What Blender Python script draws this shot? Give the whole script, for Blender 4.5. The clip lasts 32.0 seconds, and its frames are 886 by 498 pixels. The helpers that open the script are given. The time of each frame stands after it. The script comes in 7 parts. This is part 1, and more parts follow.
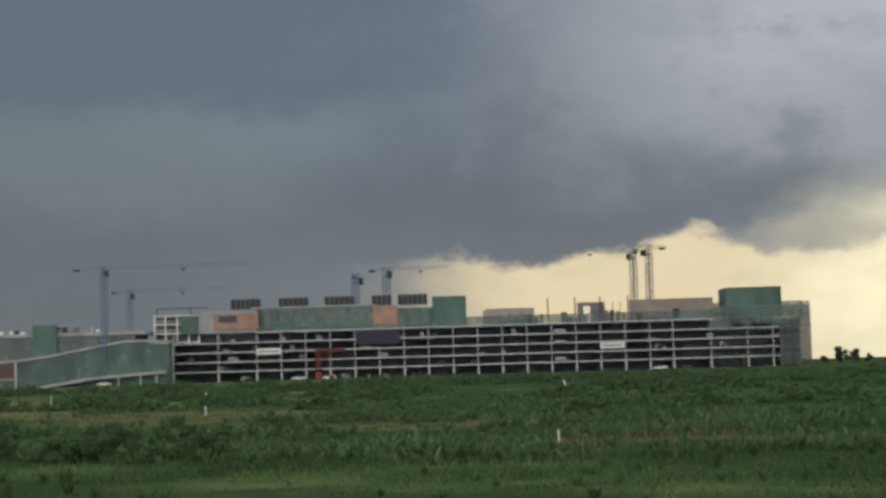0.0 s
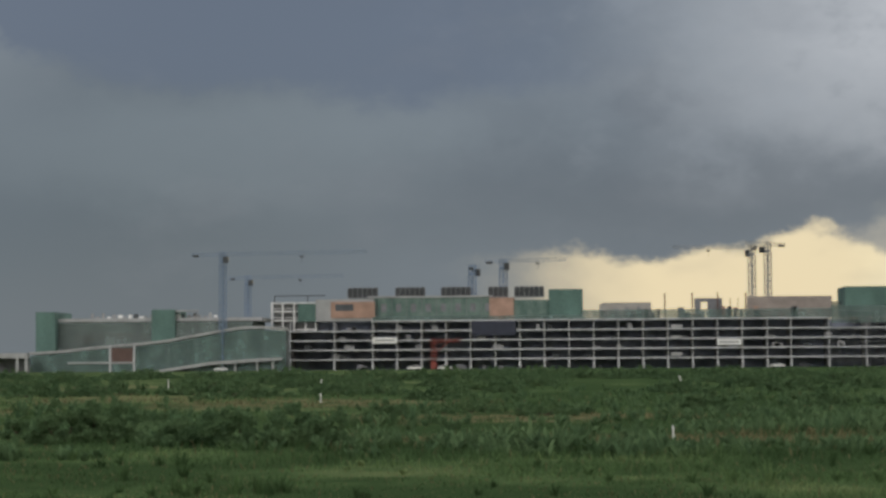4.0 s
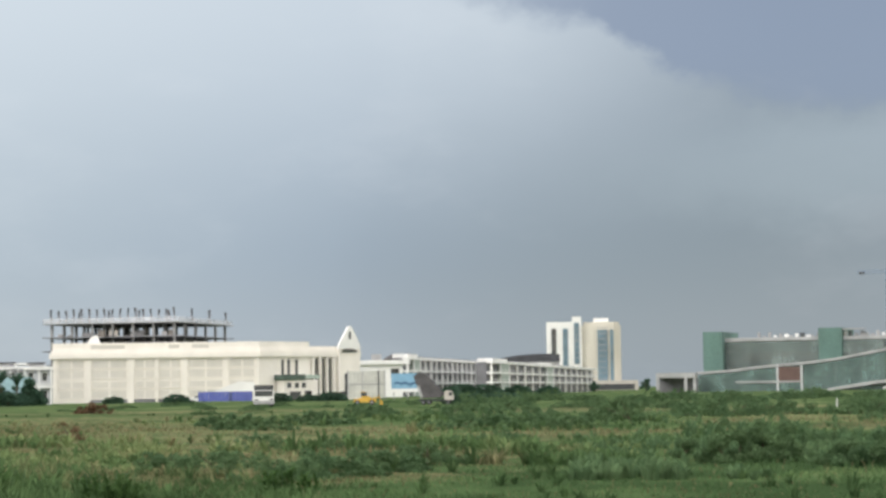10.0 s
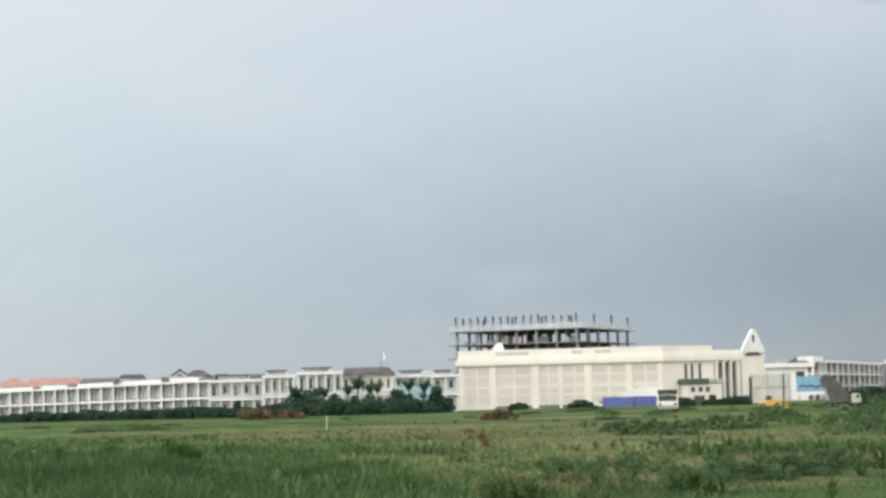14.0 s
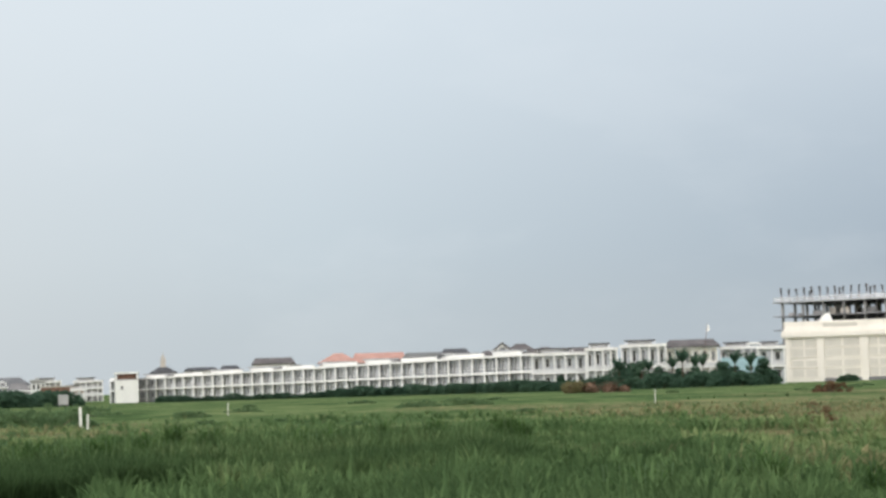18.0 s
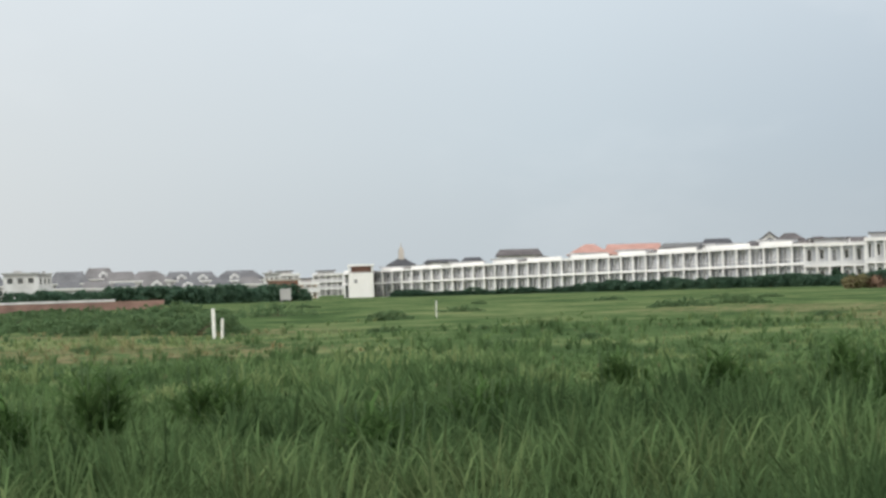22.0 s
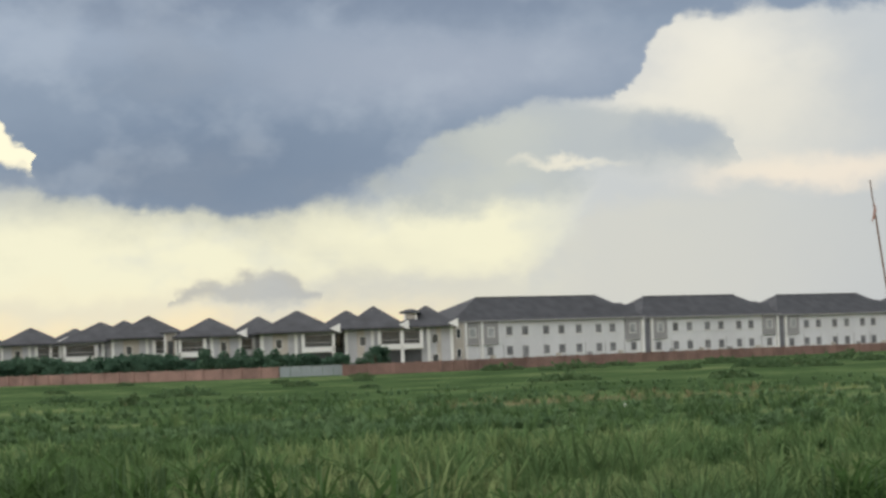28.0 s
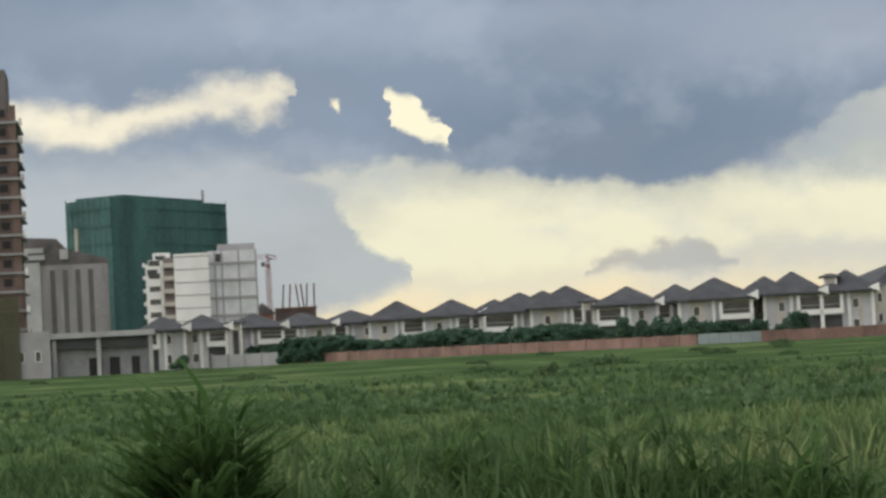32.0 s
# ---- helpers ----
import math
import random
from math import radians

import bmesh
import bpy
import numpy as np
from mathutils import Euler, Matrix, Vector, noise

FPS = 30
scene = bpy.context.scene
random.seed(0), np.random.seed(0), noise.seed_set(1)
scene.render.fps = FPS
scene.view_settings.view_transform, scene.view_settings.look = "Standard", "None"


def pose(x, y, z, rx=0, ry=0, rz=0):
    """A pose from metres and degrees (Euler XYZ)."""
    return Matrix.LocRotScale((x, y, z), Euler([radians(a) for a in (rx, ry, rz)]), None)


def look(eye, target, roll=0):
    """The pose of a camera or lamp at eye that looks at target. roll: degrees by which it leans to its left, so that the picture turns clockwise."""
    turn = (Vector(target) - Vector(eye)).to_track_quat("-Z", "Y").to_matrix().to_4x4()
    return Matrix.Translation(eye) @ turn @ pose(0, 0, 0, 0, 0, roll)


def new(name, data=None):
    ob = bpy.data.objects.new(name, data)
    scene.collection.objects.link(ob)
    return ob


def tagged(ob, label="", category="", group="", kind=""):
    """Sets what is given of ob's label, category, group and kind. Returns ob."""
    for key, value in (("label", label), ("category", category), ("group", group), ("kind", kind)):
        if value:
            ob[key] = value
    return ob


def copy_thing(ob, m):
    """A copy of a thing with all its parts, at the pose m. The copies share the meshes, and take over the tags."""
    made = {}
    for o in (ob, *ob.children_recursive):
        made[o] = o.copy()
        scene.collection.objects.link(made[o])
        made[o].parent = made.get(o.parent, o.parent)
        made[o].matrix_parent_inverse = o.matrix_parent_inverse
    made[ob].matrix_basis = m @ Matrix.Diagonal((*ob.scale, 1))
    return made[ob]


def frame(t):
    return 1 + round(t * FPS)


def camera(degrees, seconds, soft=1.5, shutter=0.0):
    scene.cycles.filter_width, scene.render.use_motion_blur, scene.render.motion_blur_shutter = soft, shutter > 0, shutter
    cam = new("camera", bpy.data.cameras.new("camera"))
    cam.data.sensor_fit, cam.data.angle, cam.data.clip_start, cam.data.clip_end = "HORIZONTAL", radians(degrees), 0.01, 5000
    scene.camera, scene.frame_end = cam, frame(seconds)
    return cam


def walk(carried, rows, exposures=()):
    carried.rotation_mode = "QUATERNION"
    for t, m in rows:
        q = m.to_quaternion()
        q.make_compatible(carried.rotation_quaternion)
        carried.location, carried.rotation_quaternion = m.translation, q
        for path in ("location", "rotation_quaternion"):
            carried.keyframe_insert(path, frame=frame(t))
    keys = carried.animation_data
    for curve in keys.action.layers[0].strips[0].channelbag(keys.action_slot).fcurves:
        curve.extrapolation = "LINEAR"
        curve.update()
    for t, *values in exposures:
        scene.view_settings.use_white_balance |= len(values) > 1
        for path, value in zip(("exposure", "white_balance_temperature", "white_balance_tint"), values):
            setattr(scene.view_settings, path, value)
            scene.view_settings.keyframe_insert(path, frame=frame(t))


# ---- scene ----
# seconds, heading to the left of the first view, tilt up, roll (degrees), metres moved forward over the field in place
# of a zoom
PATH = [
    (0, 0.032, 3.065, -1.706, 0), (0.5, 0.58, 3.296, -1.696, 0), (1, 1.193, 3.566, -1.547, 0),
    (1.5, 1.036, 3.789, -1.484, 0), (2, 1.714, 3.701, -1.229, 0), (2.5, 2.67, 3.199, -0.641, 0),
    (4.5, 3.354, 2.885, -0.239, 0), (5, 4.629, 2.812, -0.384, 0), (5.5, 6.109, 2.496, -0.32, 0),
    (6, 8.026, 2.383, -0.371, 0), (6.5, 9.882, 2.656, -0.242, 0), (7, 10.569, 2.821, -0.215, 0),
    (7.5, 11.205, 2.715, -0.198, 0), (8, 12.433, 2.992, -0.299, 0), (8.5, 14.522, 3.338, -0.376, 0),
    (9, 16.064, 3.566, -0.5, 0), (9.5, 17.844, 3.552, -0.595, 0), (10, 20.045, 3.571, -0.81, 0),
    (10.5, 21.708, 3.611, -0.957, 0), (11, 22.781, 3.612, -1.189, 0), (11.5, 23.64, 3.848, -1.257, 0),
    (12, 24.865, 3.928, -1.365, 0), (12.5, 26.306, 3.942, -1.492, 0), (13, 27.394, 4.076, -1.638, 0),
    (13.5, 28.539, 4.105, -1.787, 0), (14, 30.331, 3.896, -1.447, 0), (14.5, 32.085, 3.711, -1.316, 0),
    (16.5, 34.888, 3.466, -1.279, 0), (17, 36.15, 3.743, -1.07, 0), (17.5, 38.234, 3.906, -1.327, 0),
    (17.7, 38.364, 3.721, -1.521, 0), (17.8, 38.428, 3.628, -1.618, 0.3), (17.9, 38.493, 3.536, -1.715, 2.1),
    (18, 38.557, 3.443, -1.812, 5.3), (18.1, 38.397, 3.406, -1.798, 9.24), (18.2, 38.236, 3.369, -1.785, 13.18),
    (18.3, 38.075, 3.332, -1.772, 17.12), (18.4, 37.915, 3.295, -1.758, 21.06), (18.5, 37.754, 3.257, -1.745, 25),
    (18.6, 37.707, 3.195, -1.777, 28.94), (18.7, 37.66, 3.132, -1.808, 32.88), (18.8, 37.613, 3.069, -1.84, 36.82),
    (18.9, 37.566, 3.007, -1.872, 40.76), (19, 37.519, 2.944, -1.904, 44.7), (19.1, 37.82, 3.008, -1.858, 47.9),
    (19.2, 38.122, 3.072, -1.813, 49.7), (19.3, 38.423, 3.136, -1.768, 50), (19.5, 39.026, 3.265, -1.678, 50),
    (20, 40.449, 3.491, -1.651, 50), (20.5, 41.024, 3.004, -1.582, 50), (21, 42.116, 2.787, -1.62, 50),
    (21.5, 43.646, 2.141, -1.705, 50), (22, 45.232, 0.91, -1.739, 50), (22.5, 48.292, 0.282, -1.774, 50),
    (23, 51.249, 0.769, -1.878, 50), (23.5, 54.708, 1.167, -2.024, 50), (24, 57.899, 1.281, -2.263, 50),
    (24.5, 60.945, 1.84, -2.323, 50), (25, 64.237, 2.195, -2.1, 50), (25.5, 66.788, 2.446, -1.612, 50),
    (27.5, 70.732, 2.697, -2.043, 50), (28, 72.847, 2.701, -2.157, 50), (28.5, 74.224, 2.814, -2.374, 50),
    (29, 75.843, 2.837, -2.463, 50), (29.5, 77.191, 2.583, -2.457, 50), (30, 78.299, 2.439, -2.368, 50),
    (30.5, 79.503, 2.311, -2.471, 50), (31, 80.27, 2.235, -2.513, 50), (31.5, 81.236, 2.18, -2.444, 50),
    (32, 83.542, 2.359, -3.012, 50),
]
EYE_HEIGHT = 2.4
AHEAD = radians(39.5)


def eye_pose(yaw, pitch, roll, gone):
    eye = Matrix.Translation((-math.sin(AHEAD) * gone, math.cos(AHEAD) * gone, EYE_HEIGHT))
    return eye @ pose(0, 0, 0, 0, 0, yaw) @ pose(0, 0, 0, 90 + pitch) @ pose(0, 0, 0, 0, 0, roll)


cam = camera(22.49, 32.0, soft=2.9, shutter=0.0)
EXPOSURES = [(0, -1.1), (2.5, -1.1), (4.5, -0.95), (5.0, -0.45), (5.6, -0.15), (9, 0.0), (22.5, 0.0), (24.0, 0.03), (25.0, 0.14), (25.5, 0.1), (26.5, -0.2), (27.5, -0.35), (32, -0.42)]
walk(cam, [(t, eye_pose(*v)) for t, *v in PATH], EXPOSURES)

# ---- world and light ----
world = bpy.data.worlds.new("sky")
scene.world = world
world.use_nodes = True
wt = world.node_tree
wt.nodes.clear()
SUN_AZ, SUN_EL = 148.0, 26.0      # degrees to the left of the first view, and up


def wnode(kind, **settings):
    n = wt.nodes.new(kind)
    for key, value in settings.items():
        if key == "op":
            n.operation = value
        elif key == "sky":
            n.sky_type = value
    return n


def wmath(op, a, b=None, c=None):
    n = wnode("ShaderNodeMath", op=op)
    for i, v in enumerate((a, b, c)):
        if v is None:
            continue
        if isinstance(v, (int, float)):
            n.inputs[i].default_value = v
        else:
            wt.links.new(v, n.inputs[i])
    return n.outputs[0]


coords = wnode("ShaderNodeTexCoord").outputs["Generated"]
split = wnode("ShaderNodeSeparateXYZ")
wt.links.new(coords, split.inputs[0])
azimuth = wmath("MULTIPLY", wmath("ARCTAN2", wmath("MULTIPLY", split.outputs[0], -1.0), split.outputs[1]), 57.29578)
height = wmath("MULTIPLY", wmath("ARCSINE", split.outputs[2]), 57.29578)


def cloud_noise(scale, detail, stretch, rough=0.55):
    mapping = wnode("ShaderNodeMapping")
    mapping.inputs["Scale"].default_value = (1, 1, stretch)
    wt.links.new(coords, mapping.inputs["Vector"])
    n = wnode("ShaderNodeTexNoise")
    n.inputs["Scale"].default_value, n.inputs["Detail"].default_value = scale, detail
    n.inputs["Roughness"].default_value = rough
    wt.links.new(mapping.outputs[0], n.inputs["Vector"])
    return n.outputs[0], n.outputs[1]


big_v, big_c = cloud_noise(9.0, 6, 2.2)
mid_v, mid_c = cloud_noise(20.0, 4, 1.5)
fine_v, fine_c = cloud_noise(58.0, 5, 1.4, 0.6)
mid_s, fine_s = wnode("ShaderNodeSeparateColor"), wnode("ShaderNodeSeparateColor")
wt.links.new(mid_c, mid_s.inputs[0])
wt.links.new(fine_c, fine_s.inputs[0])


def shaken(value, channel, broad, narrow):
    """An angle shifted by the cloud noise, so that outlines billow."""
    value = wmath("ADD", value, wmath("MULTIPLY", wmath("SUBTRACT", mid_s.outputs[channel], 0.5), broad))
    return wmath("ADD", value, wmath("MULTIPLY", wmath("SUBTRACT", fine_s.outputs[channel], 0.5), narrow))


az_w, el_w = shaken(azimuth, 0, 2.2, 1.2), shaken(height, 1, 1.3, 0.8)


def ramp(value, lo, hi, smooth=True):
    n = wnode("ShaderNodeMapRange")
    n.interpolation_type = "SMOOTHSTEP" if smooth else "LINEAR"
    wt.links.new(value, n.inputs["Value"])
    n.inputs["From Min"].default_value, n.inputs["From Max"].default_value = lo, hi
    return n.outputs["Result"]


def linear(rgb):
    return tuple((c / 255 / 12.92 if c / 255 < 0.04045 else ((c / 255 + 0.055) / 1.055) ** 2.4) for c in rgb) + (1.0,)


def blend(base, over, mask):
    n = wnode("ShaderNodeMix")
    n.data_type = "RGBA"
    for v, socket in ((mask, n.inputs[0]), (base, n.inputs[6]), (over, n.inputs[7])):
        if isinstance(v, tuple):
            socket.default_value = v
        elif isinstance(v, (int, float)):
            socket.default_value = v
        else:
            wt.links.new(v, socket)
    return n.outputs[2]


def seen(rgb, stops):
    """The radiance that shows as this colour when the camera's exposure stands at so many stops."""
    return tuple(c * 2 ** -stops for c in linear(rgb)[:3]) + (1.0,)


def bank(base, rgb, stops, az, el, half_az, half_el, edge=0.3, cover=1.0):
    dx = wmath("DIVIDE", wmath("SUBTRACT", az_w, az), half_az)
    dy = wmath("DIVIDE", wmath("SUBTRACT", el_w, el), half_el)
    d = wmath("SQRT", wmath("ADD", wmath("MULTIPLY", dx, dx), wmath("MULTIPLY", dy, dy)))
    return blend(base, seen(rgb, stops), wmath("MULTIPLY", ramp(d, 1 + edge, 1 - edge), cover))


def outline(points, lo=-45.0, hi=105.0, top=20.0):
    """The height of a cloud's edge along the azimuth: (azimuth, elevation), any order."""
    r = wnode("ShaderNodeValToRGB")
    wt.links.new(ramp(az_w, lo, hi, False), r.inputs[0])
    points = sorted(points)
    e = r.color_ramp.elements
    while len(e) < len(points):
        e.new(0.5)
    for k, (az, el) in enumerate(points):
        v = (el + 5) / (top + 5)
        e[k].position, e[k].color = (az - lo) / (hi - lo), (v, v, v, 1)
    return wmath("MULTIPLY_ADD", r.outputs[0], top + 5, -5)


def cloud(base, rgb, stops, upper=None, lower=None, soft_up=0.2, soft_low=0.2, fade=None, other=None, cover=1.0, shut=False):
    """A cloud between two outlines, shut at both ends or not; fade: azimuths at which it is whole, and gone, on one side; other: on the other side."""
    mask = None
    if shut:
        ends = (min(p[0] for p in upper) - 0.1, max(p[0] for p in upper) + 0.1)
        upper, lower = upper + [(q, -4) for q in ends], lower + [(q, 15) for q in ends]
    for edge, soft, sign in ((upper, soft_up, 1), (lower, soft_low, -1)):
        if edge is not None:
            d = wmath("SUBTRACT", outline(edge), el_w) if sign > 0 else wmath("SUBTRACT", el_w, outline(edge))
            m = ramp(d, -soft, soft)
            mask = m if mask is None else wmath("MULTIPLY", mask, m)
    for f in (fade, other):
        if f is not None:
            m = ramp(az_w, f[1], f[0])
            mask = m if mask is None else wmath("MULTIPLY", mask, m)
    return blend(base, seen(rgb, stops), wmath("MULTIPLY", mask, cover))


STORM, BRIGHT, DUSK = -1.1, 0.0, -0.4     # exposure under the storm, over the open sky, towards the dusk
deck = blend(seen((112, 118, 126), 0), seen((121, 131, 141), 0), ramp(azimuth, -14, 8, False))
deck = blend(deck, seen((147, 162, 179), 0), ramp(azimuth, 7, 23, False))
deck = blend(deck, seen((192, 204, 213), 0), ramp(azimuth, 22, 42, False))
deck = blend(deck, seen((212, 216, 218), 0), ramp(azimuth, 42, 60, False))
deck = blend(deck, seen((198, 201, 201), DUSK), ramp(azimuth, 58, 70, False))
deck = blend(deck, seen((232, 240, 246), 0), wmath("MULTIPLY", ramp(height, 2.0, 11.0), wmath("MULTIPLY", wmath("MULTIPLY", ramp(azimuth, 8, 20), ramp(azimuth, 66, 56)), 0.55)))
deck = blend(deck, seen((178, 187, 193), 0), wmath("MULTIPLY", ramp(height, 4.0, 0.5), wmath("MULTIPLY", ramp(azimuth, 64, 40), 0.45)))
# unseen sky behind and beside the standpoint, brightened to light the facades
deck = blend(deck, seen((245, 242, 238), -1.1), wmath("MAXIMUM", ramp(azimuth, 98, 130), ramp(azimuth, -28, -60)))
# storm front: a dark mass, lighter to the east, with a clear yellow strip under it and a flat slab of cloud above
open_sky = deck
deck = cloud(deck, (108, 116, 125), STORM, fade=(3, 14), other=(-22, -40))
deck = bank(deck, (178, 181, 186), STORM, -11.5, 8.6, 7.0, 3.4, 0.8, 0.95)
deck = bank(deck, (146, 150, 156), STORM, -9.5, 5.4, 5.0, 1.7, 0.8, 0.6)
deck = bank(deck, (119, 128, 135), STORM, 8, 5.4, 6.5, 1.4, 0.6, 0.7)
deck = bank(deck, (92, 99, 108), STORM, -1.5, 4.2, 6.5, 1.4, 0.8, 0.8)
deck = bank(deck, (98, 104, 112), STORM, -6.5, 4.2, 4.5, 0.8, 0.7, 0.7)
deck = cloud(deck, (226, 209, 172), STORM, [(3.5, 2.4), (2.7, 2.6), (0.5, 2.7), (-0.9, 2.85), (-1.7, 2.7), (-3.1, 2.9), (-5.2, 3.05), (-5.8, 3.3), (-6.7, 3.35), (-7.4, 3.1), (-8.6, 2.85), (-10, 2.81),
                                                      (-10.8, 2.75), (-11.3, 3.5), (-14, 4.2), (-22, 4.5)], [(-40, -4), (40, -4)], 0.2, 0.2, (-2.5, 3.0))
deck = bank(deck, (255, 246, 206), STORM, -12.5, 1.6, 3.4, 2.2, 0.7)
deck = bank(deck, (172, 164, 150), STORM, -9.6, 3.15, 1.7, 0.34, 0.6, 0.6)
deck = cloud(deck, (135, 148, 170), BRIGHT, None, [(40, 19.0), (30, 15.0), (24, 12.0), (22, 10.9), (19.5, 10.0), (17.4, 9.6), (16.2, 9.55), (15, 8.75), (13.9, 7.7), (12.1, 7.2), (10.3, 7.0), (8.5, 7.05), (5, 6.85), (3.3, 6.75), (0, 7.0), (-6, 8.2)],
             0.2, 0.38, (3.0, -4.0), (15.0, 24.0), 0.9)
deck = bank(deck, (126, 138, 147), BRIGHT, 12, 2.5, 9, 4, 0.7, 0.4)
# pale opening and warm streaks above the long blocks
deck = bank(deck, (236, 231, 216), DUSK, 66.2, 7.2, 2.6, 1.5, 0.8)
deck = bank(deck, (240, 226, 206), DUSK, 63.4, 4.3, 2.6, 0.45, 0.7, 0.9)
deck = bank(deck, (228, 223, 208), DUSK, 65.2, 5.6, 2.6, 1.2, 0.8, 0.7)
# yellow strip of clear sky along the horizon, warmer low down
deck = cloud(deck, (238, 234, 205), DUSK, [(50, 6), (100, 6)], [(50, -4), (100, -4)], 0.5, 0.5, (71.2, 68.6), (88, 92))
deck = cloud(deck, (243, 222, 182), DUSK, [(50, 1.4), (100, 1.4)], [(50, -4), (100, -4)], 1.1, 0.5, (73.0, 70.0), (88, 92), 0.85)
deck = cloud(deck, (206, 205, 196), DUSK, [(77, 1.7), (76, 2.1), (74.4, 2.25), (71.2, 2.1), (70.2, 2.4), (69.7, 3.0), (69, 3.6), (66, 3.8), (58, 3.6)], [(77, 1.5), (74, 1.3), (71, 0.9), (66, 0.4), (58, 0.0)], 0.35, 0.7, (68, 60), None, 0.8)
deck = cloud(deck, (188, 186, 177), DUSK, [(80.2, 1.55), (79.9, 1.75), (79, 1.95), (77.3, 2.22), (76.5, 1.85), (76.1, 1.6)], [(80.2, 1.6), (78, 1.46), (76.1, 1.55)], 0.16, 0.2, shut=True)
deck = cloud(deck, (178, 184, 187), DUSK, [(84.2, 1.75), (84.9, 2.3), (85.6, 2.9), (86.0, 3.7), (88, 5.2), (104, 5.4)], [(84.2, 1.6), (85.7, 1.25), (86.9, 0.9), (90, 0.2), (104, 0.0)], 0.25, 0.35, shut=True)
# the large blue-grey cloud and the smaller one at its end
deck = cloud(deck, (172, 179, 182), DUSK, [(77, 4.0), (74, 4.9), (73, 5.6), (70.2, 6.3), (67.7, 6.2), (66.1, 5.9), (65.3, 5.4), (64.9, 5.0)], [(77, 3.9), (75.5, 3.85), (72.3, 3.64), (69.6, 3.95), (68.8, 4.7), (65.7, 4.55), (64.9, 4.8)],
             0.3, 0.4, None, None, 0.75, True)
deck = cloud(deck, (132, 146, 165), DUSK, None, [(100, 4.2), (94, 4.3), (90, 4.5), (87, 4.7), (84.8, 4.75), (82.9, 4.5), (82.4, 4.35), (81.5, 4.1), (80.4, 3.78), (78.8, 3.95), (78, 3.8), (75.5, 4.15), (74.1, 4.65),
                                                  (73.1, 5.45), (70.2, 6.2), (67.9, 6.5), (67.3, 8.2), (66.5, 8.6), (61, 8.5), (56, 8.9), (51, 10.5), (46, 14), (42, 19)], 0.2, 0.2)
deck = bank(deck, (108, 124, 147), DUSK, 79.0, 5.0, 5.2, 1.3, 0.7, 0.75)
deck = bank(deck, (164, 172, 186), DUSK, 72.6, 7.4, 4.6, 1.0, 0.8, 0.75)
deck = bank(deck, (166, 177, 193), DUSK, 85.0, 8.3, 7.0, 0.8, 0.8, 0.6)
deck = bank(deck, (120, 132, 152), DUSK, 74.0, 9.6, 9.0, 1.0, 0.6, 0.7)
deck = bank(deck, (178, 185, 191), DUSK, 92.0, 4.2, 6.5, 1.0, 0.7, 0.85)
deck = bank(deck, (138, 151, 172), DUSK, 86.2, 5.5, 1.6, 0.6, 0.6, 0.7)
deck = bank(deck, (150, 162, 177), DUSK, 66.6, 5.4, 1.3, 0.5, 0.6, 0.5)
deck = bank(deck, (242, 234, 212), DUSK, 69.4, 4.72, 1.0, 0.12, 0.8, 0.7)
# bright breaks
deck = cloud(deck, (248, 238, 212), DUSK, [(97, 6.0), (94.5, 6.4), (91.8, 6.3), (89.6, 6.75), (87.2, 6.75), (86.7, 6.5)], [(97, 5.9), (94.5, 5.6), (91.8, 5.55), (90, 5.9), (88.9, 6.1), (87.9, 5.7), (86.7, 6.45)], 0.32, 0.36, shut=True)
deck = cloud(deck, (255, 246, 214), DUSK, [(85.0, 5.8), (84.8, 6.0), (84.4, 6.4), (83.7, 6.45), (83.55, 5.6), (83.1, 5.4), (82.9, 5.2)], [(85.0, 5.75), (84.8, 5.7), (84.5, 5.4), (84, 5.25), (83.5, 4.85), (83.1, 5.0), (82.9, 5.15)], 0.17, 0.17, shut=True)
deck = bank(deck, (250, 240, 205), DUSK, 85.85, 6.1, 0.17, 0.17, 0.4)
# above the view the sky returns to the plain deck, to light the ground
deck = blend(deck, open_sky, ramp(height, 11.5, 16))
# mottling within the cloud
deck = blend(deck, seen((178, 187, 198), DUSK), wmath("MULTIPLY", wmath("MULTIPLY", ramp(mid_v, 0.5, 0.7), 0.3), ramp(azimuth, 64, 72)))
deck = blend(deck, seen((150, 156, 164), STORM), wmath("MULTIPLY", wmath("MULTIPLY", ramp(mid_v, 0.5, 0.72), 0.3), wmath("MULTIPLY", ramp(azimuth, 6, -4), ramp(height, 3.2, 5.0))))
deck = blend(deck, seen((84, 91, 101), STORM), wmath("MULTIPLY", wmath("MULTIPLY", ramp(mid_v, 0.5, 0.32), 0.4), wmath("MULTIPLY", ramp(azimuth, 6, -4), ramp(height, 3.2, 5.0))))
deck = blend(deck, seen((96, 104, 120), DUSK), wmath("MULTIPLY", wmath("MULTIPLY", ramp(big_v, 0.48, 0.66), 0.16), ramp(wmath("ABSOLUTE", wmath("SUBTRACT", azimuth, 42)), 24, 38)))
deck = blend(deck, seen((238, 242, 246), 0), wmath("MULTIPLY", ramp(big_v, 0.5, 0.7), 0.08))

